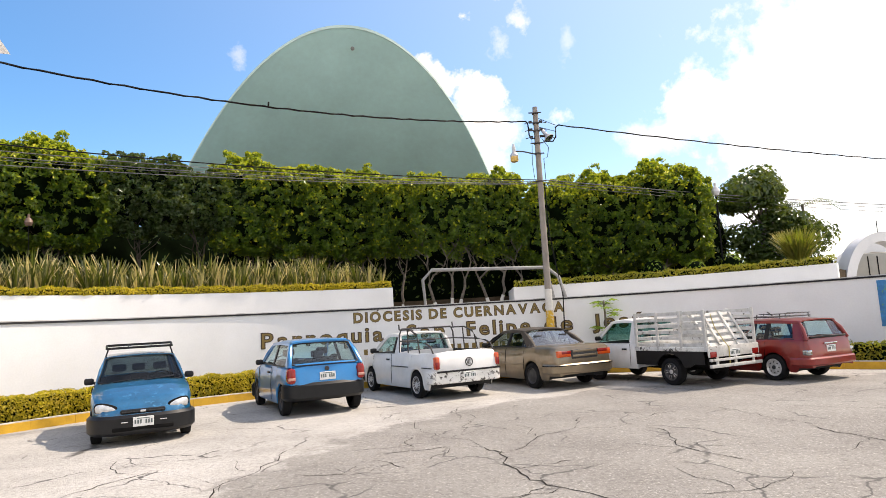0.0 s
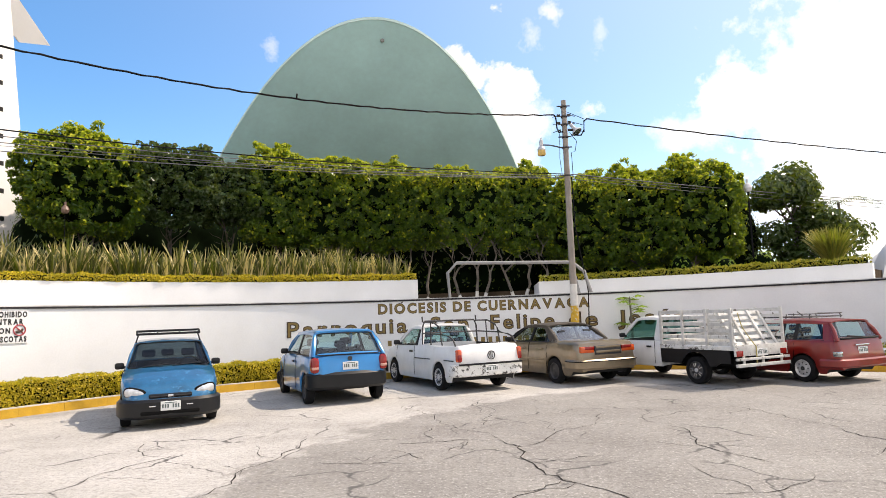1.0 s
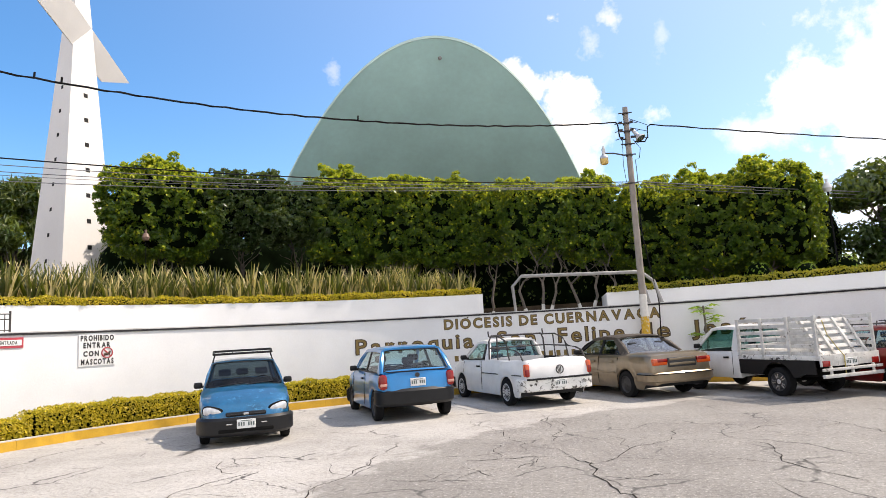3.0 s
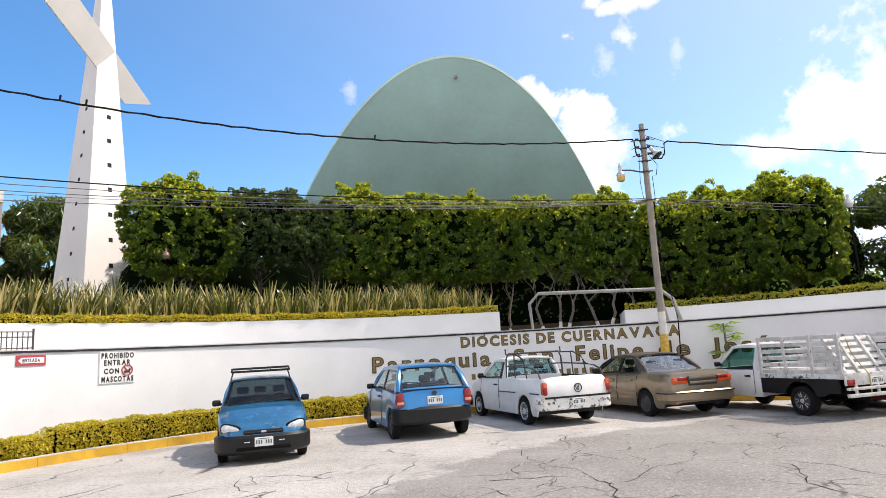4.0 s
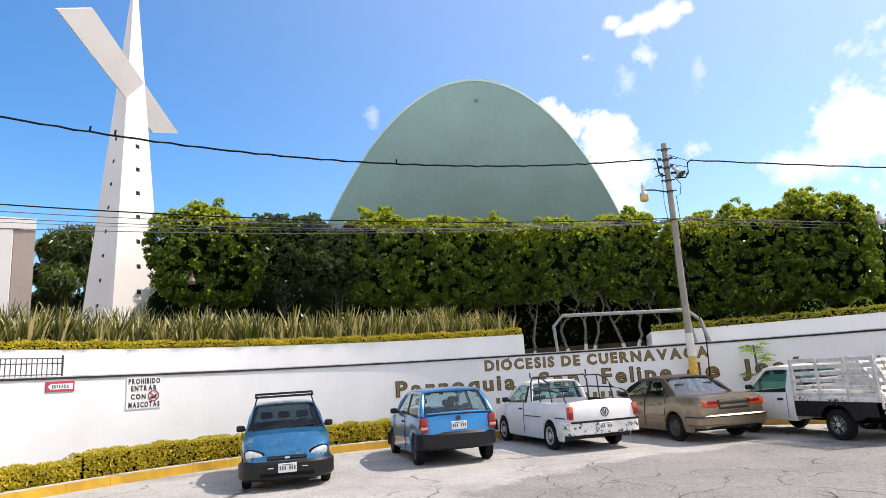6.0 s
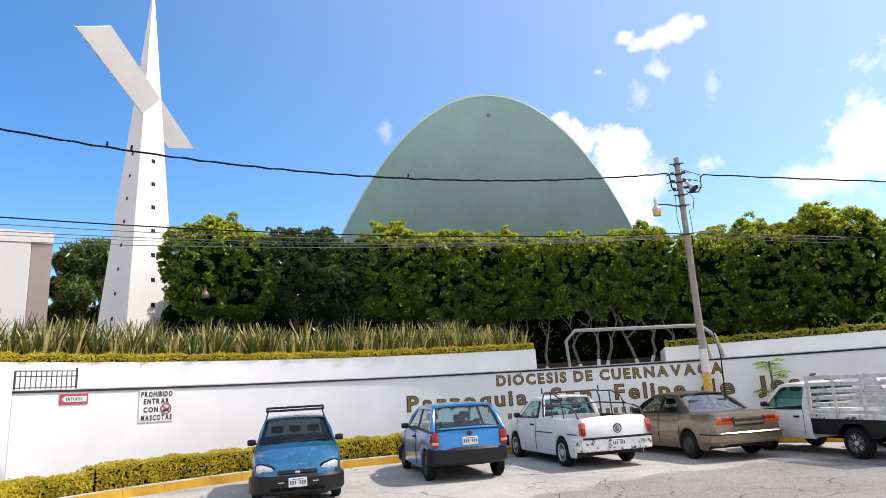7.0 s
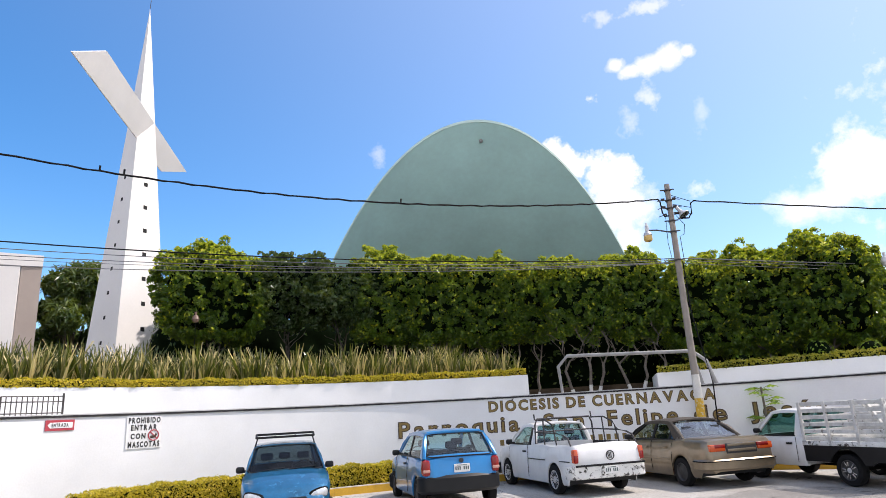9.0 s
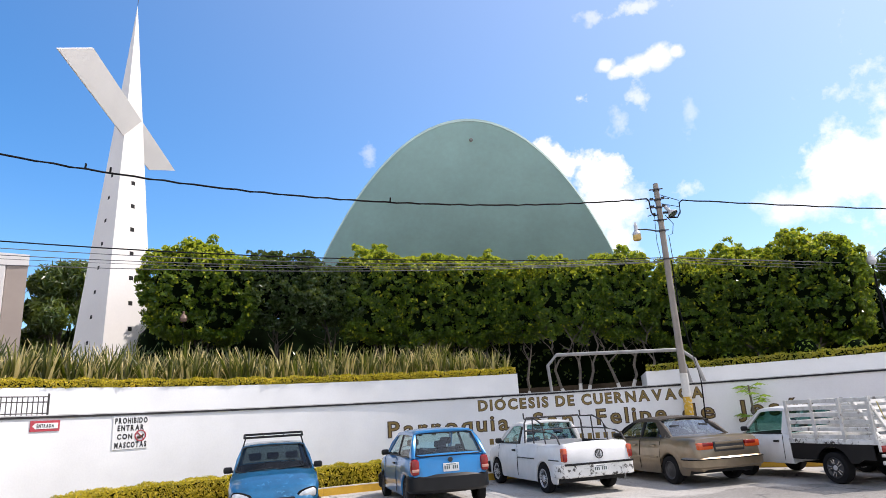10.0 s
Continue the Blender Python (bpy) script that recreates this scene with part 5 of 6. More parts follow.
# lumpy core beneath the leaves, coloured near-black in place of inner shade
def core_mesh(name, hx, hy, hz, seed, lump, mat, square=4.0, shrink=0.86, freq=1.1, taper=0.0):
    bm = bmesh.new()
    bmesh.ops.create_icosphere(bm, subdivisions=4, radius=1)
    for v in bm.verts:
        d = v.co
        s = (abs(d.x) ** square + abs(d.y) ** square + abs(d.z) ** square) ** (1 / square)
        p = Vector((d.x / s * hx, d.y / s * hy, d.z / s * hz))
        b = noise.noise(Vector((p.x * freq + seed * 3.1, p.y * freq, p.z * freq)))
        v.co = p * shrink + d * (b * lump)
        if taper:
            k = 1 - taper * min(1.0, max(0.0, 0.5 - 0.5 * p.z / hz)) ** 1.5
            v.co.x *= 1 - (1 - k) * 0.12
            v.co.y *= k
    me = bpy.data.meshes.new(name)
    bm.to_mesh(me)
    bm.free()
    me.materials.append(mat)
    me.shade_smooth()
    return me


def wander(rng, a, b, n, sway):
    """Points of a bent stem from a to b."""
    pts = [a.lerp(b, i / n) for i in range(n + 1)]
    for i in range(1, n):
        pts[i] = pts[i] + Vector((rng.uniform(-sway, sway), rng.uniform(-sway, sway) * 0.6, rng.uniform(-sway, sway) * 0.3))
    return pts


def limbs(bm, rng, base, height, spread, n, r, stems=1):
    """Bent stems from the foot, each parting into crooked limbs with twigs. Gives the lowest stretch of every stem."""
    feet = []
    for q in range(stems):
        side = 0 if stems == 1 else (q / (stems - 1) - 0.5) * 2
        start = base + Vector((side * 0.30 + rng.uniform(-0.06, 0.06), rng.uniform(-0.12, 0.12), 0))
        fork = start + Vector((side * spread * 0.28 + rng.uniform(-0.25, 0.25), rng.uniform(-0.15, 0.15), height * rng.uniform(0.42, 0.58)))
        stem = wander(rng, start, fork, 5, 0.05)
        pipe(bm, stem, [r * (1.1 - 0.06 * i) for i in range(6)], 8)
        feet.append(stem)
        count = max(2, round(n / stems))
        for k in range(count):
            a = 2 * math.pi * (k + rng.uniform(-0.25, 0.25)) / count + q
            end = base + Vector((side * spread * 0.35 + math.cos(a) * spread * rng.uniform(0.45, 0.95), math.sin(a) * spread * 0.5, height * rng.uniform(0.92, 1.15)))
            limb = wander(rng, fork, end, 5, 0.11)
            pipe(bm, limb, [r * (0.66 - 0.085 * i) for i in range(6)], 7)
            for j in (1, 2, 3, 4):
                d = Vector((rng.uniform(-0.6, 0.6), rng.uniform(-0.45, 0.1), rng.uniform(0.15, 0.7)))
                pipe(bm, wander(rng, limb[j], limb[j] + d, 3, 0.06), [r * 0.30, r * 0.22, r * 0.15, r * 0.08], 5)
    return feet


# bark darkened so that its colour carries the shade under the crowns
M_SHADEBARK = material("shade_bark", (0.075, 0.06, 0.048), 0.9, spread=0.4, scale=6, grain=60, bump=0.6)
# top leaves: young growth brightened so that the colour carries sunlight
M_SUNGROWTH = leaf_material("sunlit_ficus_growth", (0.24, 0.32, 0.015), (0.52, 0.56, 0.03), (0.78, 0.70, 0.05), 0.45, 0.45)
FICUS_LABEL = "clipped green ficus tree with a square dense crown"


def ficus_tree(deg, r, width, depth, z0, z1, foot, seed, leaves=11000, label=FICUS_LABEL, lime=True, limb_count=5, mat=None, square=4.0, lump=0.26, leaf=0.135):
    base = pol(deg, r, foot)
    tree = thing("ficus_tree", base, -deg, label=label, category="tree", group="clipped ficus row")
    rng = random.Random(seed)
    bm = bmesh.new()
    feet = limbs(bm, rng, Vector((0, 0, -0.02)), z0 - foot + 0.5, width * (0.46 if limb_count > 3 else 0.26), limb_count, 0.060, 3 if limb_count > 5 else 2 if lime else 1)
    trunk = part("trunk", bm, M_BARK if limb_count > 3 else M_SHADEBARK, tree, smooth=60)
    if lime:
        for stem in feet:
            bm = bmesh.new()
            pipe(bm, stem[:3] + [stem[2].lerp(stem[3], 0.5)], [0.072, 0.069, 0.065, 0.063], 10)
            part("limewash_band", bm, M_LIME, trunk, "whitewashed foot of the trunk")
    hx, hy, hz = width / 2, depth / 2, (z1 - z0) / 2
    core = new("crown", core_mesh("crown", hx, hy, hz, seed, lump, M_CORESHADE, square, 0.78, 1.35, 0.45))
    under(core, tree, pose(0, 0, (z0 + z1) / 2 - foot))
    p, nrm = tuft_points(leaves, hx, hy, hz, seed, seed + 100, lump, square, 1.35, 0.45)
    lv = new("leaves", leaves_mesh("leaves", p, nrm, leaf, mat or M_FICUS, seed))
    under(lv, core)
    # young growth on the clipped top, with sunlight put into its yellow-green colour
    if mat is None:
        p, nrm = tuft_points(leaves, hx, hy, hz, seed, seed + 500, lump, square, 1.35, 0.45)
        hair = np.random.default_rng(seed + 7).uniform(0, 1, len(p))
        keep = (p[:, 2] > hz * (0.38 + 0.62 * hair)) | (hair < 0.05)
        tips = p[keep] + nrm[keep] * 0.05
        under(new("sunlit_growth", leaves_mesh("sunlit_growth", tips, nrm[keep], leaf * 0.9, M_SUNGROWTH, seed + 9)), core)
    return tree


for i, (deg, width, z1, mat) in enumerate(((-46.2, 3.4, 7.45, None), (-38.6, 3.0, 7.4, M_DARKLEAF), (-32.6, 2.9, 7.35, M_DARKLEAF), (-27.0, 3.0, 7.6, None), (-21.4, 3.0, 7.48, None), (-15.8, 3.0, 7.35, None), (-11.2, 2.3, 7.1, None))):
    ficus_tree(deg, 18.6, width, 2.4, (4.6, 5.25, 5.05, 4.5, 4.3, 4.3, 4.4)[i], z1, 2.68 if deg < -13 else 1.74, 11 + i, 27000 if mat is None else 25000, mat=mat, lime=i > 4, limb_count=3 if i < 4 else 5,
               label=FICUS_LABEL if mat is None else "dark glossy-leaved tree standing in the clipped row")
ficus_tree(-4.6, 17.6, 2.8, 2.3, 4.2, 6.95, 1.74, 31, 21000, square=3.0, limb_count=7, label="round-topped ficus tree with pale bare branches")
ficus_tree(1.5, 17.8, 2.4, 2.2, 4.15, 6.9, 1.74, 32, 19000, square=3.0, limb_count=7, label="round-topped ficus tree with pale bare branches")
for i, (deg, width, z1) in enumerate(((9.0, 3.0, 6.5), (15.2, 3.0, 6.6), (21.4, 2.9, 6.65))):
    ficus_tree(deg, 18.4, width, 2.6, 3.3, z1, 2.48, 41 + i, 27000, lime=False)

# hidden tree added behind the row to cast its shadow on the tower
ficus_tree(-42.8, 21.9, 3.2, 2.6, 4.4, 7.5, 2.68, 52, 20000, lime=False, limb_count=3)

# shrub backing added to close the view under the crowns, near-black as shade
for i, (a0, a1) in enumerate(((-49.5, -42), (-42, -28), (-28, -14), (-14, 4), (4, 16), (16, 26.5))):
    mid = (a0 + a1) / 2
    w = radians(a1 - a0) * 21.3 + 0.5
    z0, z1 = 2.48, 5.4
    shrub = thing("shade_shrub_bank", pol(mid, 21.4, z0), -mid, label="dark shrub backing added for the shade behind the trees", category="shrubs", kind="stuff")
    core = new("foliage", core_mesh("foliage", w / 2, 0.9, (z1 - z0) / 2 + 0.4, 60 + i, 0.2, M_CORESHADE, 4.0, 0.95))
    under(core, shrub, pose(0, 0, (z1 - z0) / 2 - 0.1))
    p, nrm = crown_points(1500 if i < 3 else 3000, w / 2, 0.95, (z1 - z0) / 2 + 0.4, 60 + i)
    under(new("leaves", leaves_mesh("leaves", p, nrm, 0.17, M_DARKLEAF, 60 + i)), core)


def hedge(name, a0, a1, r0, r1, z0, z1, seed, per_metre, leaf, mat, label):
    """A clipped curved hedge: a heart coloured near-black as inner shade, with small leaves all over."""
    rm = (r0 + r1) / 2
    ob = thing(name, pol((a0 + a1) / 2, rm, z0), label=label, category="hedge", kind="stuff")
    o = ob.matrix_world.translation
    bm = bmesh.new()
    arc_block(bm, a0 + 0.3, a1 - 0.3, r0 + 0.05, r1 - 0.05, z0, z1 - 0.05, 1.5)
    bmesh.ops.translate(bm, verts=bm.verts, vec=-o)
    heart = part("hedge_heart", bm, M_CORESHADE, ob, smooth=0)
    rng = np.random.default_rng(seed)
    n = int(radians(a1 - a0) * rm * per_metre)
    face = rng.choice(3, n, p=(0.46, 0.40, 0.14))
    a = np.radians(rng.uniform(a0, a1, n))
    wob = 0.022 * np.sin(a * 70 + seed) + 0.018 * np.sin(a * 173)
    v = rng.uniform(0, 1, n)
    top = z1 + wob
    r = np.where(face == 0, r0 - 0.03 * np.sin(v * 3.1) + wob * 0.7, np.where(face == 1, r0 + (r1 - r0) * v, r1)) + rng.normal(0, 0.02, n)
    z = np.where(face == 1, top - 0.03 * np.abs(2 * v - 1), z0 + (top - z0) * v) + rng.normal(0, 0.018, n)
    c = np.stack([CX + r * np.sin(a), CY + r * np.cos(a), np.maximum(z, z0)], 1) - np.array(o)
    nr = np.stack([np.where(face == 1, 0, np.where(face == 0, -1, 1)) * np.sin(a), np.where(face == 1, 0, np.where(face == 0, -1, 1)) * np.cos(a), np.where(face == 1, 1.0, 0.25)], 1)
    under(new("leaves", leaves_mesh("leaves", c, nr, leaf, mat, seed, 0.6, 0.6)), heart)
    return ob


M_OLIVELEAF = leaf_material("olive_hedge_leaves", (0.10, 0.12, 0.01), (0.27, 0.25, 0.02), (0.52, 0.40, 0.03), 0.3)
hedge("kerb_hedge", -76, -66, 12.22, 12.85, 0.15, 0.52, 13, 2300, 0.052, M_GOLDLEAF, "lower clipped end of the golden hedge")
hedge("kerb_hedge", -65.8, -24, 12.22, 12.85, 0.15, 0.63, 3, 2300, 0.052, M_GOLDLEAF, "clipped golden-leaved hedge along the kerb")
hedge("kerb_hedge", 38, 57, 12.22, 12.85, 0.15, 0.58, 4, 500, 0.075, M_OLIVELEAF, "clipped olive-green hedge along the kerb")
hedge("wall_hedge", -70, -12.8, 15.22, 15.62, 2.86, 3.06, 5, 800, 0.055, M_GOLDLEAF, "low golden hedge on top of the retaining wall")
hedge("wall_hedge", 2.7, 38.4, 15.22, 15.62, 2.66, 2.86, 6, 420, 0.07, M_OLIVELEAF, "low olive-green hedge on top of the retaining wall")


def flax_mesh(name, seed, blades, length, spread, mat, width=0.05):
    """A clump of long strap leaves that rise and bend outwards."""
    rng = random.Random(seed)
    v, f = [], []
    for k in range(blades):
        a = rng.uniform(0, 2 * math.pi)
        ln = length * rng.uniform(0.6, 1.15)
        out = spread * rng.uniform(0.1, 1.0)
        w = width * rng.uniform(0.7, 1.2)
        d = Vector((math.cos(a), math.sin(a), 0))
        s = Vector((-d.y, d.x, 0))
        root = d * rng.uniform(0, 0.13)
        i0 = len(v)
        for j, (t, wf) in enumerate(((0, 0.6), (0.35, 1.0), (0.7, 0.75), (1, 0.05))):
            c = root + d * (out * ln * t * t) + Vector((0, 0, ln * t * (1 - 0.22 * out * t)))
            v += [c - s * w * wf / 2 + d * 0.008, c - d * 0.008, c + s * w * wf / 2 + d * 0.008]
            if j:
                b = i0 + 3 * j
                f += [(b - 3, b - 2, b + 1, b), (b - 2, b - 1, b + 2, b + 1)]
    return mesh_of(name, v, f, mat, 60)


M_GOLDBLADE = leaf_material("golden_strap_leaves", (0.08, 0.11, 0.02), (0.30, 0.28, 0.05), (0.55, 0.42, 0.10), 0.3, 0.5)
FLAX = [flax_mesh("flax_leaves", s, 30, 1.3, 0.50, M_BLADE, 0.075) for s in range(4)]
rng = random.Random(9)
for i in range(96):
    deg = -71.5 + 57.5 * i / 95 + rng.uniform(-0.3, 0.3)
    r = (16.0 if i % 2 else 16.7) + rng.uniform(-0.15, 0.15)
    clump = thing("flax_clump", label="spiky strap-leaved flax clump in the raised bed", category="plant", group="flax row")
    under(tagged(new("strap_leaves", FLAX[i % 4]), kind="stuff"), clump)
    k = rng.uniform(0.78, 1.1) * (0.78 if deg > -20 else 1.0)
    clump.matrix_world = pose(*pol(deg, r, 2.69), 0, 0, rng.uniform(0, 360)) @ Matrix.Diagonal((k, k, k, 1))
big = thing("flax_clump", label="large golden-green strap-leaved clump above the wall", category="plant")
under(tagged(new("strap_leaves", flax_mesh("flax_leaves", 77, 620, 1.30, 0.62, M_GOLDBLADE, 0.05)), kind="stuff"), big)
big.matrix_world = pose(*pol(34.7, 16.4, 2.49))


def broad_tree(name, loc, height, crown, seed, leaves, leaf, mat, label, z_low, lean=0.0, aspect=0.55):
    """A free-grown tree: tapered trunk, limbs and clumps of leaves with gaps between them."""
    tree = thing(name, loc, label=label, category="tree")
    rng = random.Random(seed)
    bm = bmesh.new()
    pts = [Vector((0, 0, -0.05)), Vector((lean * 0.4, 0, height * 0.3)), Vector((lean, 0, height * 0.62))]
    pipe(bm, pts, [0.16, 0.12, 0.08], 9)
    clumps = []
    for k in range(22):
        a = rng.uniform(0, 2 * math.pi)
        rr = crown * math.sqrt(rng.uniform(0.02, 1)) * 0.85
        z = rng.uniform(z_low, height)
        rr *= math.sqrt(max(0.15, 1 - ((z - z_low) / (height - z_low) * 2 - 0.85) ** 2 * 0.7))
        c = Vector((lean + rr * math.cos(a), rr * math.sin(a), z))
        clumps.append((c, rng.uniform(0.28, 0.46) * crown))
        start = pts[1].lerp(pts[2], rng.uniform(0, 1))
        pipe(bm, [start, start.lerp(c, 0.5) + Vector((0, 0, -0.1)), c], [0.05, 0.035, 0.012], 6)
    part("trunk", bm, M_BARK, tree, smooth=60)
    nrng = np.random.default_rng(seed)
    P, Nn = [], []
    for c, r in clumps:
        n = leaves // len(clumps)
        d = nrng.normal(0, 1, (n, 3))
        d /= np.linalg.norm(d, axis=1)[:, None]
        P.append(np.array(c) + d * r * nrng.uniform(0.55, 1.05, n)[:, None] * np.array([1, 1, 0.75]))
        Nn.append(d + np.array([0, 0, 0.4]))
    lv = new("crown", leaves_mesh("crown", np.concatenate(P), np.concatenate(Nn), leaf, mat, seed, aspect, 0.7))
    under(lv, tree)
    return tree


M_FEATHER = leaf_material("feathery_leaves", (0.010, 0.030, 0.008), (0.030, 0.070, 0.016), (0.16, 0.20, 0.05), 0.25, 0.35)
broad_tree("garden_tree", (12.7, 25.0, 2.48), 4.05, 2.2, 5, 11000, 0.21, M_DARKLEAF, "dark broad-leaved tree beyond the retaining wall", 0.7)
broad_tree("garden_tree", (10.6, 25.6, 2.48), 4.3, 1.0, 8, 2000, 0.17, M_FICUS, "thin light green tree beside the dark one", 2.0)
broad_tree("garden_tree", (-27.6, 30.5, 2.68), 8.4, 2.9, 16, 17000, 0.55, M_FEATHER, "spreading feathery dark green tree behind the cross tower", 1.5, aspect=0.22)


def palm(loc, seed):
    tree = thing("palm_tree", loc, label="small feathery palm rising over the garden", category="palm")
    bm = bmesh.new()
    pipe(bm, [(0, 0, -0.05), (0.1, 0, 1.6), (0.05, 0, 3.0)], [0.07, 0.06, 0.05], 9)
    part("trunk", bm, M_BARK, tree, smooth=60)
    rng = random.Random(seed)
    for k in range(9):
        a = 2 * math.pi * k / 9 + rng.uniform(-0.2, 0.2)
        d, s = Vector((math.cos(a), math.sin(a), 0)), Vector((-math.sin(a), math.cos(a), 0))
        v, f = [], []
        for j in range(16):
            t = j / 15
            c = Vector((0.05, 0, 3.0)) + d * 1.35 * t + Vector((0, 0, 0.75 * t - 1.0 * t * t))
            for sg in (-1, 1):
                i0 = len(v)
                tip = c + s * sg * 0.42 * (1 - 0.6 * t) + d * 0.22 + Vector((0, 0, -0.10))
                v += [c, c + d * 0.035, tip]
                f.append((i0, i0 + 1, i0 + 2))
        ob = new("frond", mesh_of("frond", v, f, M_DARKLEAF))
        under(ob, tree)


palm((14.5, 25.3, 2.48), 3)


M_YOUNG = leaf_material("young_leaves", (0.08, 0.18, 0.015), (0.16, 0.30, 0.02), (0.30, 0.42, 0.03), 0.4)


def papaya():
    base = pol(13.4, 13.15, 0.15)
    plant = thing("papaya_plant", base, label="slim young papaya plant against the white wall", category="plant")
    bm = bmesh.new()
    pipe(bm, [(0, 0, -0.03), (0.02, 0, 0.9), (0.0, 0, 1.85)], [0.045, 0.035, 0.025], 8)
    part("stem", bm, M_BARK, plant, smooth=60)
    rng = random.Random(4)
    for k in range(13):
        a = 2 * math.pi * k / 6.5 + rng.uniform(-0.3, 0.3)
        up = 1.85 - 0.05 * k if k < 8 else 1.15 + rng.uniform(-0.3, 0.3)
        d, s = Vector((math.cos(a), math.sin(a), 0)), Vector((-math.sin(a), math.cos(a), 0))
        tip = Vector((0, 0, up)) + d * rng.uniform(0.22, 0.42) + Vector((0, 0, rng.uniform(-0.02, 0.16)))
        bm = bmesh.new()
        pipe(bm, [(0, 0, up - 0.06), tip], 0.008, 5)
        for q in range(7):
            b = radians(-105 + 35 * q)
            lobe = (d * math.cos(b) + s * math.sin(b)) * rng.uniform(0.19, 0.27) + Vector((0, 0, -0.08))
            side = lobe.cross(Vector((0, 0, 1))).normalized() * 0.055
            p = [tip, tip + lobe * 0.55 + side, tip + lobe, tip + lobe * 0.55 - side]
            bm.faces.new([bm.verts.new(x) for x in p])
        part("leaf", bm, M_YOUNG, plant, smooth=0)


papaya()

# small bright bushes behind the east hedge
for i, (deg, r, s) in enumerate(((19.6, 16.3, 0.42), (24.2, 16.4, 0.34), (28.0, 16.5, 0.38), (12.0, 16.3, 0.3))):
    bush = thing("small_bush", pol(deg, r, 2.48), label="small light green rounded bush", category="bush", group="small bushes")
    core = new("foliage", core_mesh("foliage", s, s, s * 1.2, 90 + i, 0.05, M_CORESHADE, 2.2, 0.8))
    under(core, bush, pose(0, 0, s * 1.0))
    p, nrm = crown_points(420, s, s, s * 1.2, 90 + i, 0.05, 2.2, 3.0)
    under(new("leaves", leaves_mesh("leaves", p, nrm, 0.09, M_YOUNG, 90 + i)), core)

# ---- pole, lamps, cables ----
PX, PY = 3.20, 19.45


def utility_pole():
    pole = thing("utility_pole", (PX, PY, 0.15), label="tall tapered concrete utility pole with a whitewashed foot", category="utility pole")

    def z(h):
        return h - 0.15
    bm = bmesh.new()
    pipe(bm, [(0, 0, -0.05), (0.01, 0, z(4)), (0.03, 0.03, z(8.15))], [0.112, 0.096, 0.078], 14)
    part("shaft", bm, M_CONCPOLE, pole)
    bm = bmesh.new()
    pipe(bm, [(0, 0, 0.0), (0.005, 0, z(2.45))], [0.118, 0.108], 14)
    w = part("whitewash", bm, M_LIME, pole, "whitewashed foot of the pole")
    bm = bmesh.new()
    pipe(bm, [(0, 0, z(1.30)), (0.004, 0, z(1.80))], [0.1185, 0.1155], 14)
    part("yellow_band", bm, material("yellow_paint", (0.70, 0.42, 0.04), 0.7, spread=0.2, scale=6, dark=(0.6, 0.58, 0.5), dark_at=0.55), w, "worn yellow band")
    for h in (5.75, 6.62, 6.95, 7.35, 7.6, 7.92):
        bm = bmesh.new()
        pipe(bm, [(0.02, 0.01, z(h)), (0.02, 0.01, z(h) + 0.05)], 0.102, 12)
        rod(bm, (-0.20, -0.08, z(h) + 0.02), (0.20, -0.08, z(h) + 0.02), 0.02)
        part("clamp", bm, M_IRON, pole)
    # insulators and the stand-off loops of the cable
    for h in (7.66, 7.42, 7.18):
        for s in (-1, 1):
            bm = bmesh.new()
            pipe(bm, [(s * 0.13, -0.06, z(h)), (s * 0.34, -0.05, z(h) - 0.05)], 0.012, 6)
            lathe(bm, [(0.001, 0), (0.035, 0.0), (0.035, 0.05), (0.02, 0.06), (0.035, 0.07), (0.035, 0.10), (0.001, 0.10)], Matrix.Translation((s * 0.16 - 0.05, -0.06, z(h))), 10)
            part("insulator", bm, M_IRON, pole)
    bm = bmesh.new()
    pipe(bm, [(-0.30, -0.02, z(7.70)), (-0.24, -0.04, z(7.62)), (-0.22, -0.05, z(7.25)), (-0.17, -0.06, z(7.12)), (-0.06, -0.12, z(7.12))], 0.022, 7)
    pipe(bm, [(0.72, 0.0, z(7.53)), (0.62, -0.02, z(7.46)), (0.60, -0.04, z(7.15)), (0.5, -0.06, z(7.0)), (0.2, -0.08, z(7.02))], 0.022, 7)
    for s in (0, 1, 2):
        pipe(bm, [(0.1, -0.08, z(7.75 - s * 0.28)), (0.62, -0.03, z(7.52 - s * 0.2))], 0.010, 5)
    pipe(bm, [(0.15, -0.1, z(7.1)), (0.34, -0.12, z(6.8)), (0.28, -0.12, z(6.5)), (0.16, -0.14, z(6.45)), (0.17, -0.15, z(5.8))], 0.010, 5)
    pipe(bm, [(-0.16, -0.14, z(7.1)), (-0.2, -0.14, z(6.3)), (-0.16, -0.16, z(5.8))], 0.008, 5)
    part("cable_loop", bm, M_CABLE, pole)
    # service cable down to the foot
    bm = bmesh.new()
    pipe(bm, [(0.13, -0.10, z(5.7)), (0.14, -0.13, z(4.2)), (0.30, -0.16, z(3.0)), (0.42, -0.14, z(2.2)), (0.40, -0.12, z(1.5)), (0.34, -0.1, z(0.3))], 0.018, 6)
    part("service_cable", bm, M_CABLE, pole)
    return pole


utility_pole()


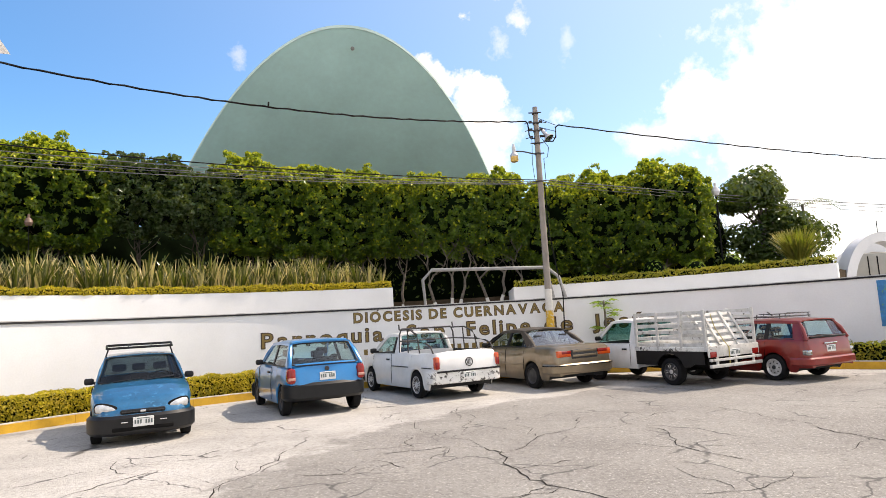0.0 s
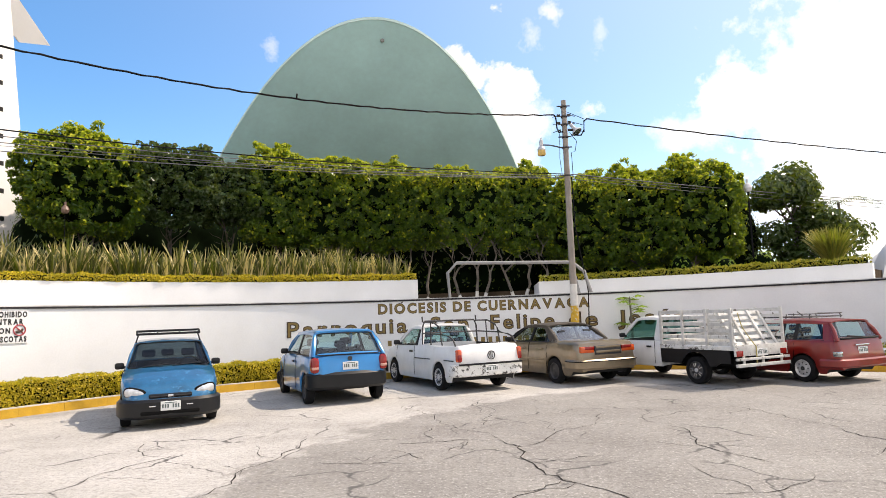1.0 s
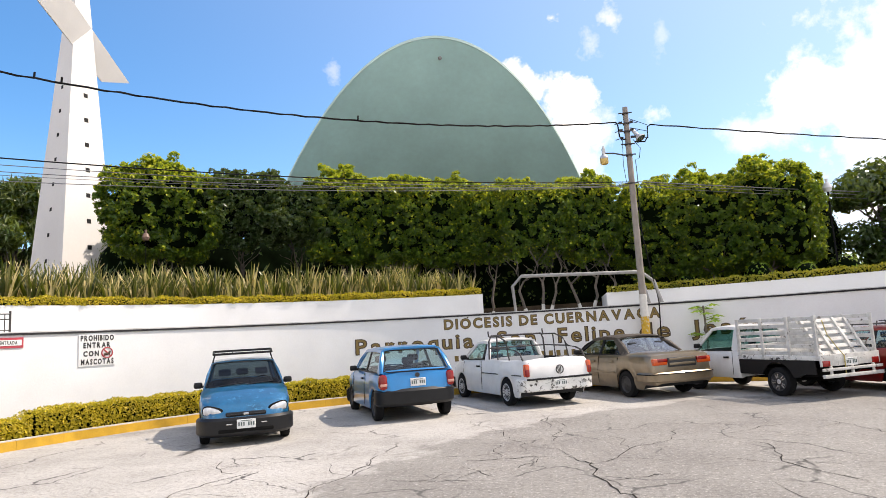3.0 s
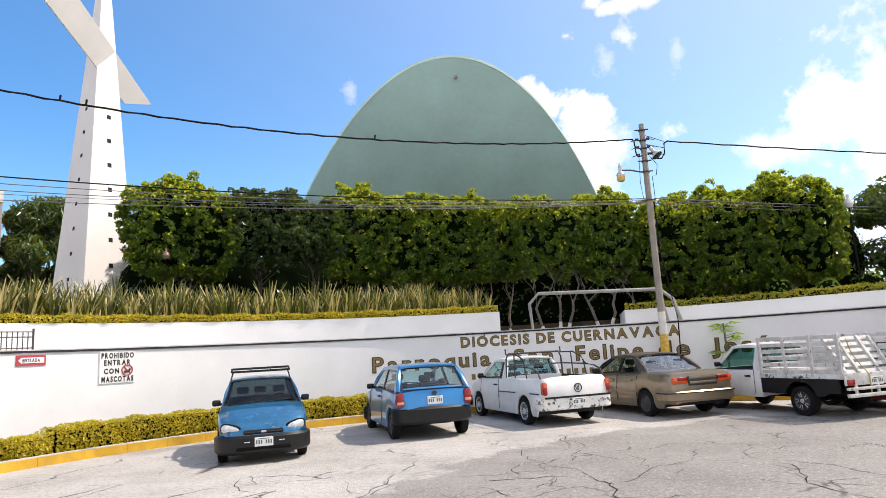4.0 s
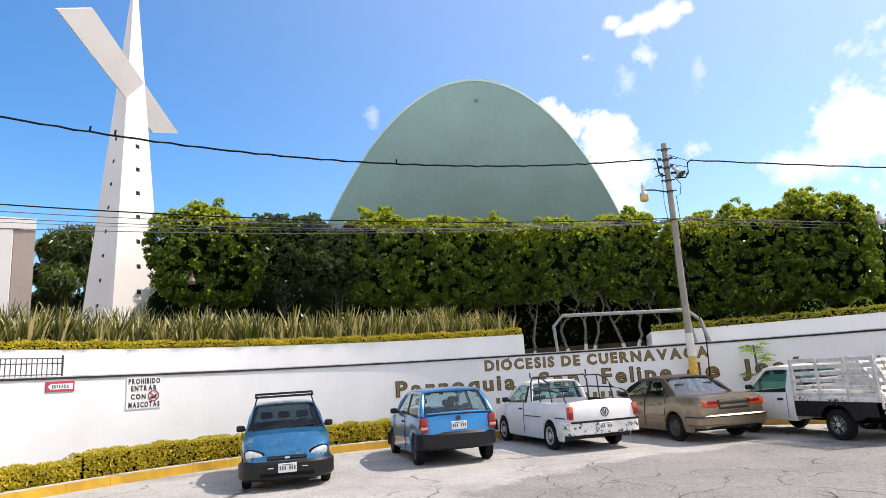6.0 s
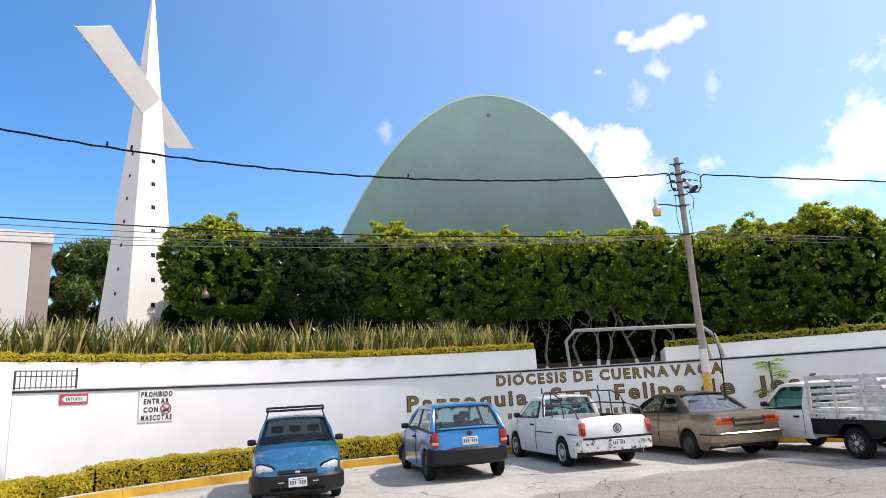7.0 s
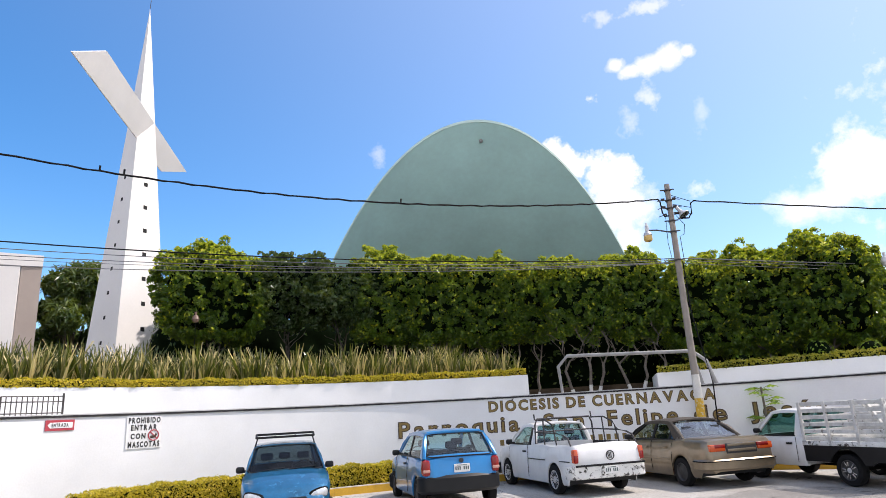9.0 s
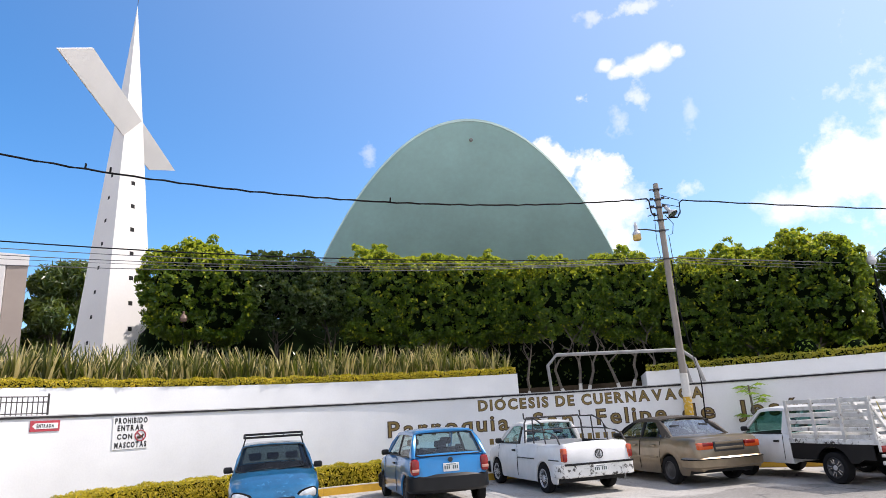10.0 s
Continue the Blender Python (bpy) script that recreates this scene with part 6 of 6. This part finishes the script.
def street_lamp(name, at, arm_from, label, kind):
    lampo = thing(name, at, label=label, category="street lamp")
    a = Vector(arm_from) - Vector(at)
    bm = bmesh.new()
    if kind == "jar":
        pipe(bm, [a, a * 0.45 + Vector((0, 0, 0.14)), (0, 0, 0.20)], 0.022, 8)
        part("arm", bm, M_IRON, lampo)
        bm = bmesh.new()
        up = Matrix.Rotation(radians(-90), 4, "Y")
        lathe(bm, [(0.001, 0.42), (0.03, 0.42), (0.035, 0.36), (0.055, 0.34), (0.055, 0.16), (0.10, 0.12), (0.13, 0.05), (0.12, 0.02)], Matrix.Rotation(radians(-90), 4, "Y"), 16)
        part("housing", bm, M_RIMSTEEL, lampo)
        bm = bmesh.new()
        lathe(bm, [(0.12, 0.03), (0.125, -0.10), (0.10, -0.14), (0.001, -0.145)], up, 16)
        part("shade", bm, material("amber_plastic", (0.70, 0.47, 0.14), 0.35, spread=0.15, scale=8), lampo, "yellowed plastic shade")
    else:
        pipe(bm, [a, (0, 0, 0.05)], 0.02, 8)
        part("bracket", bm, M_IRON, lampo)
        bm = bmesh.new()
        m = Matrix.Rotation(radians(-22), 4, "X") @ Matrix.Rotation(radians(-28), 4, "Y") @ Matrix.Rotation(radians(-90), 4, "Y")
        lathe(bm, [(0.001, 0.30), (0.05, 0.30), (0.06, 0.10), (0.09, 0.05), (0.165, -0.04), (0.16, -0.06)], m, 18)
        part("reflector", bm, M_RIMSTEEL, lampo)
        bm = bmesh.new()
        lathe(bm, [(0.16, -0.05), (0.001, -0.055)], m, 18)
        part("lens", bm, M_CLEARLENS, lampo)
    return lampo


street_lamp("street_lamp", (PX - 0.73, PY - 0.05, 6.56), (PX - 0.1, PY - 0.1, 6.62), "small jar-shaped street lamp on an iron arm", "jar")
street_lamp("flood_lamp", (PX + 0.34, PY - 0.15, 7.12), (PX + 0.1, PY - 0.08, 7.2), "round flood lamp clamped to the pole", "flood")


def cable(name, pts, r, mat, label, sides=6):
    bm = bmesh.new()
    pipe(bm, pts, r, sides)
    o = Vector(pts[0])
    bmesh.ops.translate(bm, verts=bm.verts, vec=-o)
    ob = part(name, bm, mat, None, smooth=60)
    ob.matrix_world = Matrix.Translation(o)
    return tagged(ob, label, "cable", "overhead cables")


def span(a, d, length, f, n=26):
    """Points along a hanging cable: a start, a level direction and a height over the distance."""
    return [Vector((a[0] + d[0] * s, a[1] + d[1] * s, f(s))) for s in np.linspace(0, length, n)]


TW = lambda s: 0.012 * math.sin(s * 9.0)
west = Vector((-0.80, -0.60))
cable("power_cable", span((PX - 0.28, PY), west, 26, lambda s: 7.70 - 0.1626 * s + 0.00607 * s * s + 0.00009 * s ** 3 + TW(s), 90), 0.021, M_CABLE, "thick black twisted overhead power cable")
east = Vector((0.920, 0.392))
cable("power_cable", span((PX + 0.72, PY), east, 42, lambda s: 7.53 - 0.040 * s + 0.0012 * s * s + TW(s), 90), 0.021, M_CABLE, "thick black twisted overhead power cable")
for k, (dz, off, r) in enumerate(((-0.02, 0.0, 0.013), (-0.10, 0.1, 0.008), (-0.18, 0.18, 0.008), (-0.24, 0.1, 0.005), (-0.33, 0.02, 0.008))):
    cable("telephone_wire", span((PX - 0.1, PY - 0.16 + off), west, 26, lambda s: 5.80 + dz * 0.4 + (dz * 0.041 - 0.0792) * s + (0.00232 + dz * 0.0014) * s * s + 0.00004 * s ** 3), r, M_CABLE if k == 0 else M_WIRE, "thin overhead telephone wire")
ewire = Vector((0.883, 0.469))
for k, (dz, off, r) in enumerate(((0.0, 0.0, 0.014), (-0.12, 0.1, 0.009), (-0.3, 0.16, 0.008))):
    cable("telephone_wire", span((PX + 0.15, PY - 0.14 + off), ewire, 42, lambda s: 5.78 + dz * 0.4 - 0.020 * s + 0.0008 * s * s + dz * s * 0.03), r, M_WIRE, "thin overhead telephone wire")

# small dark pegs standing in for birds on the power cable
for s in (8.36, 14.47, 14.92):
    bm = bmesh.new()
    rod(bm, (0, 0, -0.02), (0.01, 0, 0.09), 0.02)
    ob = part("bird_peg", bm, M_CABLE, None)
    ob.matrix_world = Matrix.Translation((PX - 0.28 + west.x * s, PY + west.y * s, 7.70 - 0.1626 * s + 0.00607 * s * s + 0.00009 * s ** 3 + 0.03))
    tagged(ob, "small black peg standing in for a bird on the power cable", "cable clip", "cable clips")

# ---- portal frame, railing, signs, lettering ----
gate = thing("portal_frame", (0, 20.5, 1.75), label="grey steel tube frame over the entrance steps", category="frame")
bm = bmesh.new()
pipe(bm, [(-0.52, 0, 0), (-0.60, 0, 1.25), (-0.30, 0, 1.56), (3.38, 0, 1.44), (3.74, 0, 1.13), (4.05, 0, 0)], 0.055, 10)
part("hoop", bm, M_STEELWHITE, gate)
bm = bmesh.new()
pipe(bm, [(3.40, 0.5, 1.40), (3.52, 0.45, 1.0), (3.72, 0.5, 0.0)], 0.05, 8)
part("brace", bm, M_STEELWHITE, gate)

rail = thing("railing", pol(-67.6, 13.73, TOP + 0.07), 0, label="short dark iron railing on top of the wall", category="railing")
ro = rail.matrix_world.translation.copy()
for zz in (0.04, 0.27, 0.38):
    bm = bmesh.new()
    pipe(bm, [pol(-70.1 + 0.5 * k, 13.73, TOP + 0.07 + zz) - ro for k in range(11)], 0.014, 6)
    part("rail_bar", bm, M_IRON, rail)
for k in range(13):
    bm = bmesh.new()
    p = pol(-70.1 + 5.0 * k / 12, 13.73, TOP + 0.055) - ro
    rod(bm, p, p + Vector((0, 0, 0.46 if k == 12 else 0.39)), 0.022 if k in (0, 12) else 0.011, sides=6)
    part("baluster", bm, M_IRON, rail)

FONT_CACHE = {}


def glyph(ch, fat):
    """A letter of the built-in font as vertices and faces, its height one, with its width."""
    key = (ch, fat)
    if key not in FONT_CACHE:
        cu = bpy.data.curves.new("letter", "FONT")
        cu.body, cu.size, cu.offset, cu.extrude, cu.resolution_u = ch, 1.0, fat, 0.0, 3
        ob = bpy.data.objects.new("letter", cu)
        scene.collection.objects.link(ob)
        bpy.context.view_layer.update()
        me = ob.to_mesh()
        v = [p.co.copy() for p in me.vertices]
        f = [tuple(q.vertices) for q in me.polygons]
        ob.to_mesh_clear()
        bpy.data.objects.remove(ob)
        FONT_CACHE[key] = (v, f)
    return FONT_CACHE[key]


def lettering(parent, text, a0, a1, r, z, cap, fat, faces, name="letter", outline=None):
    """Letters along the curved wall from angle a0 to a1, standing on height z; one mesh a letter."""
    o = parent.matrix_world.translation
    CAP = 0.70
    adv, x = [], 0.0
    for ch in text:
        v, f = glyph(ch, fat)
        w = (max(p.x for p in v) - min(p.x for p in v)) if v else 0.30
        adv.append((ch, x, w))
        x += w + (0.19 if ch != " " else 0.06)
    total = x - 0.19
    k = cap / CAP
    wide = radians(a1 - a0) * r / total
    for ch, x0, w in adv:
        if ch == " ":
            continue
        layers = ((fat, 0.0, faces),) if outline is None else ((fat + 0.026, 0.004, outline), (fat - 0.016, 0.009, faces))
        host = None
        for fx, lift, mat in layers:
            v, f = glyph(ch, fx)
            v0, _ = glyph(ch, fat)
            lo = min(p.x for p in v0)
            verts = []
            for p in v:
                a = a0 + math.degrees((x0 + p.x - lo) * wide / r)
                verts.append(pol(a, r - lift, z + p.y * k) - o)
            n = len(verts)
            back = [pol(math.degrees(math.atan2(q.x + o.x - CX, q.y + o.y - CY)), r + 0.002, q.z + o.z) - o for q in verts]
            edge = {}
            for q in f:
                for e in zip(q, q[1:] + q[:1]):
                    edge[tuple(sorted(e))] = edge.get(tuple(sorted(e)), 0) + 1
            faces_ = list(f) + [(a, b, b + n, a + n) for (a, b), c in edge.items() if c == 1]
            ob = new(name if host is None else "letter_face", mesh_of("letter", verts + back, faces_, mat))
            under(ob, host or parent)
            host = host or ob


sign_wall = thing("church_lettering", pol(-10, 13.6, 1.2), label="gold and brown painted church name on the white wall", category="lettering")
lettering(sign_wall, "DIOCESIS DE CUERNAVACA", -18.7, 8.4, 13.598, 1.765, 0.285, 0.028, M_LETTER, outline=M_LETTEREDGE)
for word, a0, a1 in (("Parroquia", -29.95, -15.1), ("San", -12.0, -7.2), ("Felipe", -4.25, 3.9), ("de", 5.8, 9.3), ("Jes\u00fas", 11.85, 19.6)):
    lettering(sign_wall, word, a0, a1, 13.598, 1.19, 0.42, 0.014, M_LETTER, outline=M_LETTEREDGE)
bm = bmesh.new()
pipe(bm, [pol(-15.75, 13.595, 2.065), pol(-15.55, 13.595, 2.105)], 0.016, 6)
bmesh.ops.translate(bm, verts=bm.verts, vec=-sign_wall.matrix_world.translation)
part("accent", bm, M_LETTEREDGE, sign_wall, smooth=0)
# a third, smaller line that cannot be made out
for a in list(np.arange(-17.6, -9.5, 0.95)) + list(np.arange(-7.5, 2.2, 0.95)):
    bm = bmesh.new()
    arc_block(bm, a, a + 0.5, 13.592, 13.602, 0.80, 0.96, 1.0)
    bmesh.ops.translate(bm, verts=bm.verts, vec=-sign_wall.matrix_world.translation)
    part("bar", bm, M_LETTER, sign_wall, smooth=0)


def wall_sign(name, a0, a1, z0, z1, mat, label):
    o = pol((a0 + a1) / 2, 13.59, (z0 + z1) / 2)
    ob = thing(name, o, label=label, category="sign")
    bm = bmesh.new()
    arc_block(bm, a0, a1, 13.578, 13.598, z0, z1, 1.0)
    bmesh.ops.translate(bm, verts=bm.verts, vec=-o)
    part("board", bm, mat, ob, smooth=0)
    return ob


M_SIGNWHITE = material("sign_white", (0.80, 0.80, 0.80), 0.5, spread=0.05, scale=6)
M_SIGNBLACK = material("sign_black", (0.02, 0.02, 0.022), 0.6, spread=0.1)
M_SIGNRED = material("sign_red", (0.45, 0.05, 0.07), 0.5, spread=0.15, scale=5)
s1 = wall_sign("notice_board", -59.6, -56.3, 1.38, 2.085, M_SIGNWHITE, "white notice with black lettering and a red prohibition ring")
lettering(s1, "PROHIBIDO", -59.45, -56.45, 13.572, 1.945, 0.115, 0.045, M_SIGNBLACK)
lettering(s1, "ENTRAR", -59.2, -56.75, 13.572, 1.785, 0.115, 0.045, M_SIGNBLACK)
lettering(s1, "CON", -59.2, -57.8, 13.572, 1.60, 0.11, 0.045, M_SIGNBLACK)
lettering(s1, "MASCOTAS", -59.4, -56.45, 13.572, 1.415, 0.115, 0.045, M_SIGNBLACK)
bm = bmesh.new()
o1 = s1.matrix_world.translation
ctr = (-57.05, 1.66)


def on_sign(dx, dz):
    return pol(ctr[0] + math.degrees(dx / 13.577), 13.572, ctr[1] + dz) - o1


pipe(bm, [on_sign(0.115 * math.cos(a), 0.115 * math.sin(a)) for a in np.linspace(0, 2 * math.pi, 25)], 0.014, 6)
pipe(bm, [on_sign(-0.08, 0.08), on_sign(0.08, -0.08)], 0.014, 6)
part("prohibition_ring", bm, M_SIGNRED, s1, "red ring with a slanting bar")
bm = bmesh.new()
pipe(bm, [on_sign(-0.07, -0.045), on_sign(-0.02, -0.03), on_sign(0.04, -0.02), on_sign(0.06, 0.03)], [0.03, 0.035, 0.03, 0.02], 6)
part("pictogram", bm, M_LETTEREDGE, s1, "small brown pictogram")
s2 = wall_sign("entrance_sign", -66.65, -64.25, 1.86, 2.075, M_SIGNRED, "red entrance sign with a white arrow and lettering")
o2 = s2.matrix_world.translation
bm = bmesh.new()
arc_block(bm, -66.2, -64.4, 13.572, 13.578, 1.91, 2.025, 1.0)
v = [pol(-66.5, 13.574, 1.968), pol(-66.2, 13.574, 1.90), pol(-66.2, 13.574, 2.035)]
bm.faces.new([bm.verts.new(p) for p in v])
bmesh.ops.translate(bm, verts=bm.verts, vec=-o2)
part("arrow", bm, M_SIGNWHITE, s2, smooth=0)
lettering(s2, "ENTRADA", -66.15, -64.75, 13.566, 1.935, 0.07, 0.03, M_SIGNBLACK)
bm = bmesh.new()
arc_block(bm, -72.9, -71.5, 13.50, 13.525, 1.62, 1.80, 0.5)
ob = tagged(part("wall_plaque", bm, M_STEELWHITE, None, smooth=0), "small grey plaque on the entrance wall", "plaque")
# blue painted panel at the far end of the street wall
bm = bmesh.new()
arc_block(bm, 42.8, 44.0, 13.585, 13.6, 0.9, 2.05, 0.5)
tagged(part("painted_panel", bm, material("blue_mural_paint", (0.03, 0.22, 0.50), 0.6, spread=0.3, scale=4, dark=(0.1, 0.3, 0.12), dark_at=0.55), None, smooth=0), "blue and green painted panel at the wall end", "mural")

# ---- farther buildings ----


def white_arches():
    house = thing("white_pavilion", (12.9, 19.4, 1.3), label="small white pavilion with rounded concrete arches", category="pavilion")
    for k, (dy, w, h, x0) in enumerate(((0, 2.6, 2.3, -0.75), (1.6, 3.2, 2.1, -0.2))):
        bm = bmesh.new()
        rows = []
        for i in range(25):
            a = math.pi * i / 24
            for_r = []
            for t in (0.0, 0.28):
                for d in (0.0, 0.55):
                    for_r.append(bm.verts.new((x0 + w / 2 - (w / 2 - t) * math.cos(a) , dy + d, max(0.0, (h - t) * math.sin(a) ** 0.8))))
            rows.append(for_r)
        for p, q in zip(rows, rows[1:]):
            for a, b in ((0, 1), (1, 3), (3, 2), (2, 0)):
                bm.faces.new((p[a], p[b], q[b], q[a]))
        part("arch", bm, M_WALL, house, smooth=50)
    bm = bmesh.new()
    box(bm, (0.35, 1.1, 0), (3.6, 1.2, 1.75), 0.03)
    part("door_panel", bm, material("grey_door", (0.45, 0.44, 0.40), 0.7, spread=0.12, scale=2), house, "grey weathered panel door")
    bm = bmesh.new()
    for x in (0.75, 1.05):
        box(bm, (x, 1.085, 0.1), (x + 0.03, 1.1, 1.65))
    part("door_groove", bm, M_SEAM, house)
    bm = bmesh.new()
    pipe(bm, [(0.2, -0.4, 0.98), (4.6, -1.2, 1.10)], 0.03, 6)
    pipe(bm, [(0.2, -0.4, 0.84), (4.6, -1.2, 0.96)], 0.02, 6)
    pipe(bm, [(0.2, -0.4, 0.98), (0.2, -0.4, 0.0)], 0.03, 6)
    part("handrail", bm, M_IRON, house)
    bm = bmesh.new()
    for x in (0.7, 1.1, 1.3):
        pipe(bm, [(x, 0.4, 2.0), (x + 0.02, 0.4, 2.7)], 0.012, 5)
    part("reinforcing_bar", bm, M_IRON, house)
    return house


white_arches()


def side_building():
    # a white hall west of the tower: a plain corner, a recessed side with its shade put into the beige, and a white
    # fascia over both
    house = thing("parish_hall", (-26.6, 27, 2.68), label="white modern parish hall with a shaded beige side", category="building")

    def prism(bm, plan, z0, z1):
        lo = [bm.verts.new((x, y, z0)) for x, y in plan]
        hi = [bm.verts.new((x, y, z1)) for x, y in plan]
        bm.faces.new(lo[::-1])
        bm.faces.new(hi)
        for i in range(len(plan)):
            j = (i + 1) % len(plan)
            bm.faces.new((lo[i], lo[j], hi[j], hi[i]))

    bm = bmesh.new()
    prism(bm, [(-0.66, -0.68), (-1.2, 0.6), (-8, 6), (-15, -4), (-10.4, -10.8)], 0, 7.67)
    part("wall", bm, M_TOWER, house, smooth=20)
    bm = bmesh.new()
    prism(bm, [(-0.66, -0.60), (-0.02, 0.04), (-0.9, 0.9), (-1.2, 0.55)], 0, 7.67)
    part("side_wall", bm, material("shaded_beige_render", (0.40, 0.33, 0.29), 0.8, spread=0.08, scale=0.6), house, "recessed side with shade in its beige colour")
    bm = bmesh.new()
    prism(bm, [(-0.66, -0.72), (0.03, 0.03), (-1.0, 1.0), (-8, 6.1), (-15.1, -4), (-10.4, -10.9)], 7.67, 8.28)
    part("fascia", bm, M_TOWER, house)
    return house


side_building()

# garden lamps
M_GLOBE = [material("opal_globe", (0.62, 0.63, 0.66), 0.3, spread=0.06), material("pink_globe", (0.2, 0.125, 0.095), 0.4, spread=0.15)]
for i, (loc, h) in enumerate((((9.7, 22.0, 2.48), 3.0), ((-11.3, 17.5, 2.68), 2.25))):
    g = thing("garden_lamp", loc, label=("white globe lamp on a thin garden post", "dull pink globe lamp on a very thin post")[i], category="lamp", group="garden lamps")
    bm = bmesh.new()
    rod(bm, (0, 0, -0.02), (0, 0, h), 0.03 if i == 0 else 0.009)
    part("post", bm, M_CABLE, g)
    bm = bmesh.new()
    lathe(bm, [(0.001, -0.02), (0.10, 0.0), (0.15, 0.12), (0.10, 0.26), (0.04, 0.30), (0.05, 0.42), (0.001, 0.44)], Matrix.Translation((0, 0, h)) @ Matrix.Rotation(radians(-90), 4, "Y") @ Matrix.Scale(1.0 if i == 0 else 0.75, 4), 16)
    part("globe", bm, M_GLOBE[i], g)

# ---- cracks in the asphalt ----


def crack(a, b, seed, wide=0.022, wander=0.19, branches=2):
    """A wandering crack between two places, with a ragged width."""
    rng = random.Random(seed)
    a, b = Vector((*a, 0)), Vector((*b, 0))
    n = max(6, int((b - a).length / 0.16))
    t = (b - a).normalized()
    s = Vector((-t.y, t.x, 0))
    bm = bmesh.new()
    last, off = None, 0.0
    mids = []
    for i in range(n + 1):
        off += rng.uniform(-wander, wander) * 0.55
        off *= 0.93 if i < n * 0.7 else 0.8
        c = a.lerp(b, i / n) + s * off + t * rng.uniform(-0.04, 0.04)
        mids.append(c)
        w = 0.45 * wide * rng.uniform(0.35, 1.3) * (0.25 if i in (0, n) else 1)
        now = [bm.verts.new(c + s * w + Vector((0, 0, 0.004))), bm.verts.new(c - s * w + Vector((0, 0, 0.004)))]
        if last:
            bm.faces.new((last[0], last[1], now[1], now[0]))
        last = now
    ob = part("asphalt_crack", bm, M_CRACK, ground, smooth=0)
    for k in range(branches):
        p = mids[rng.randrange(2, n - 1)]
        d = (t * rng.uniform(-0.6, 0.9) + s * rng.choice((-1, 1)) * rng.uniform(0.6, 1)).normalized() * rng.uniform(0.5, 1.3)
        crack((p.x, p.y), (p.x + d.x, p.y + d.y), seed * 7 + k, wide * 0.6, wander, 0)


crack((-2.6, 6.2), (-2.2, 9.1), 1, 0.02)
crack((-0.95, 8.47), (0.42, 8.62), 2)
crack((0.42, 8.62), (0.72, 8.15), 3, 0.026, 0.1, 0)
crack((0.70, 8.2), (0.74, 6.7), 4, 0.026, 0.14, 1)
crack((0.72, 6.76), (1.6, 5.7), 5, 0.022)
crack((0.78, 8.16), (1.76, 9.48), 6, 0.015)
crack((1.57, 9.31), (1.88, 10.6), 7, 0.014, 0.2)
crack((2.82, 9.36), (3.02, 7.0), 8, 0.018)
crack((4.19, 10.9), (4.78, 8.66), 9, 0.013)
crack((4.78, 8.66), (4.9, 6.9), 10, 0.018)
crack((0.23, 9.76), (0.09, 12.6), 11, 0.014, 0.22)
crack((-1.76, 7.6), (-0.4, 7.5), 12, 0.014)
crack((-4.6, 9.1), (-3.8, 8.1), 13, 0.014)
crack((-0.95, 8.2), (-0.47, 7.56), 14, 0.012, 0.1, 1)
crack((-4.1, 6.6), (-3.6, 8.2), 15, 0.016)
crack((0.42, 8.62), (-1.37, 12.1), 16, 0.012)
crack((2.6, 9.9), (3.6, 10.6), 17, 0.012)
crack((2.1, 6.0), (3.1, 6.15), 18, 0.014)
crack((5.4, 10.4), (7.4, 9.4), 19, 0.013)
crack((2.9, 11.7), (5.2, 12.0), 20, 0.010)
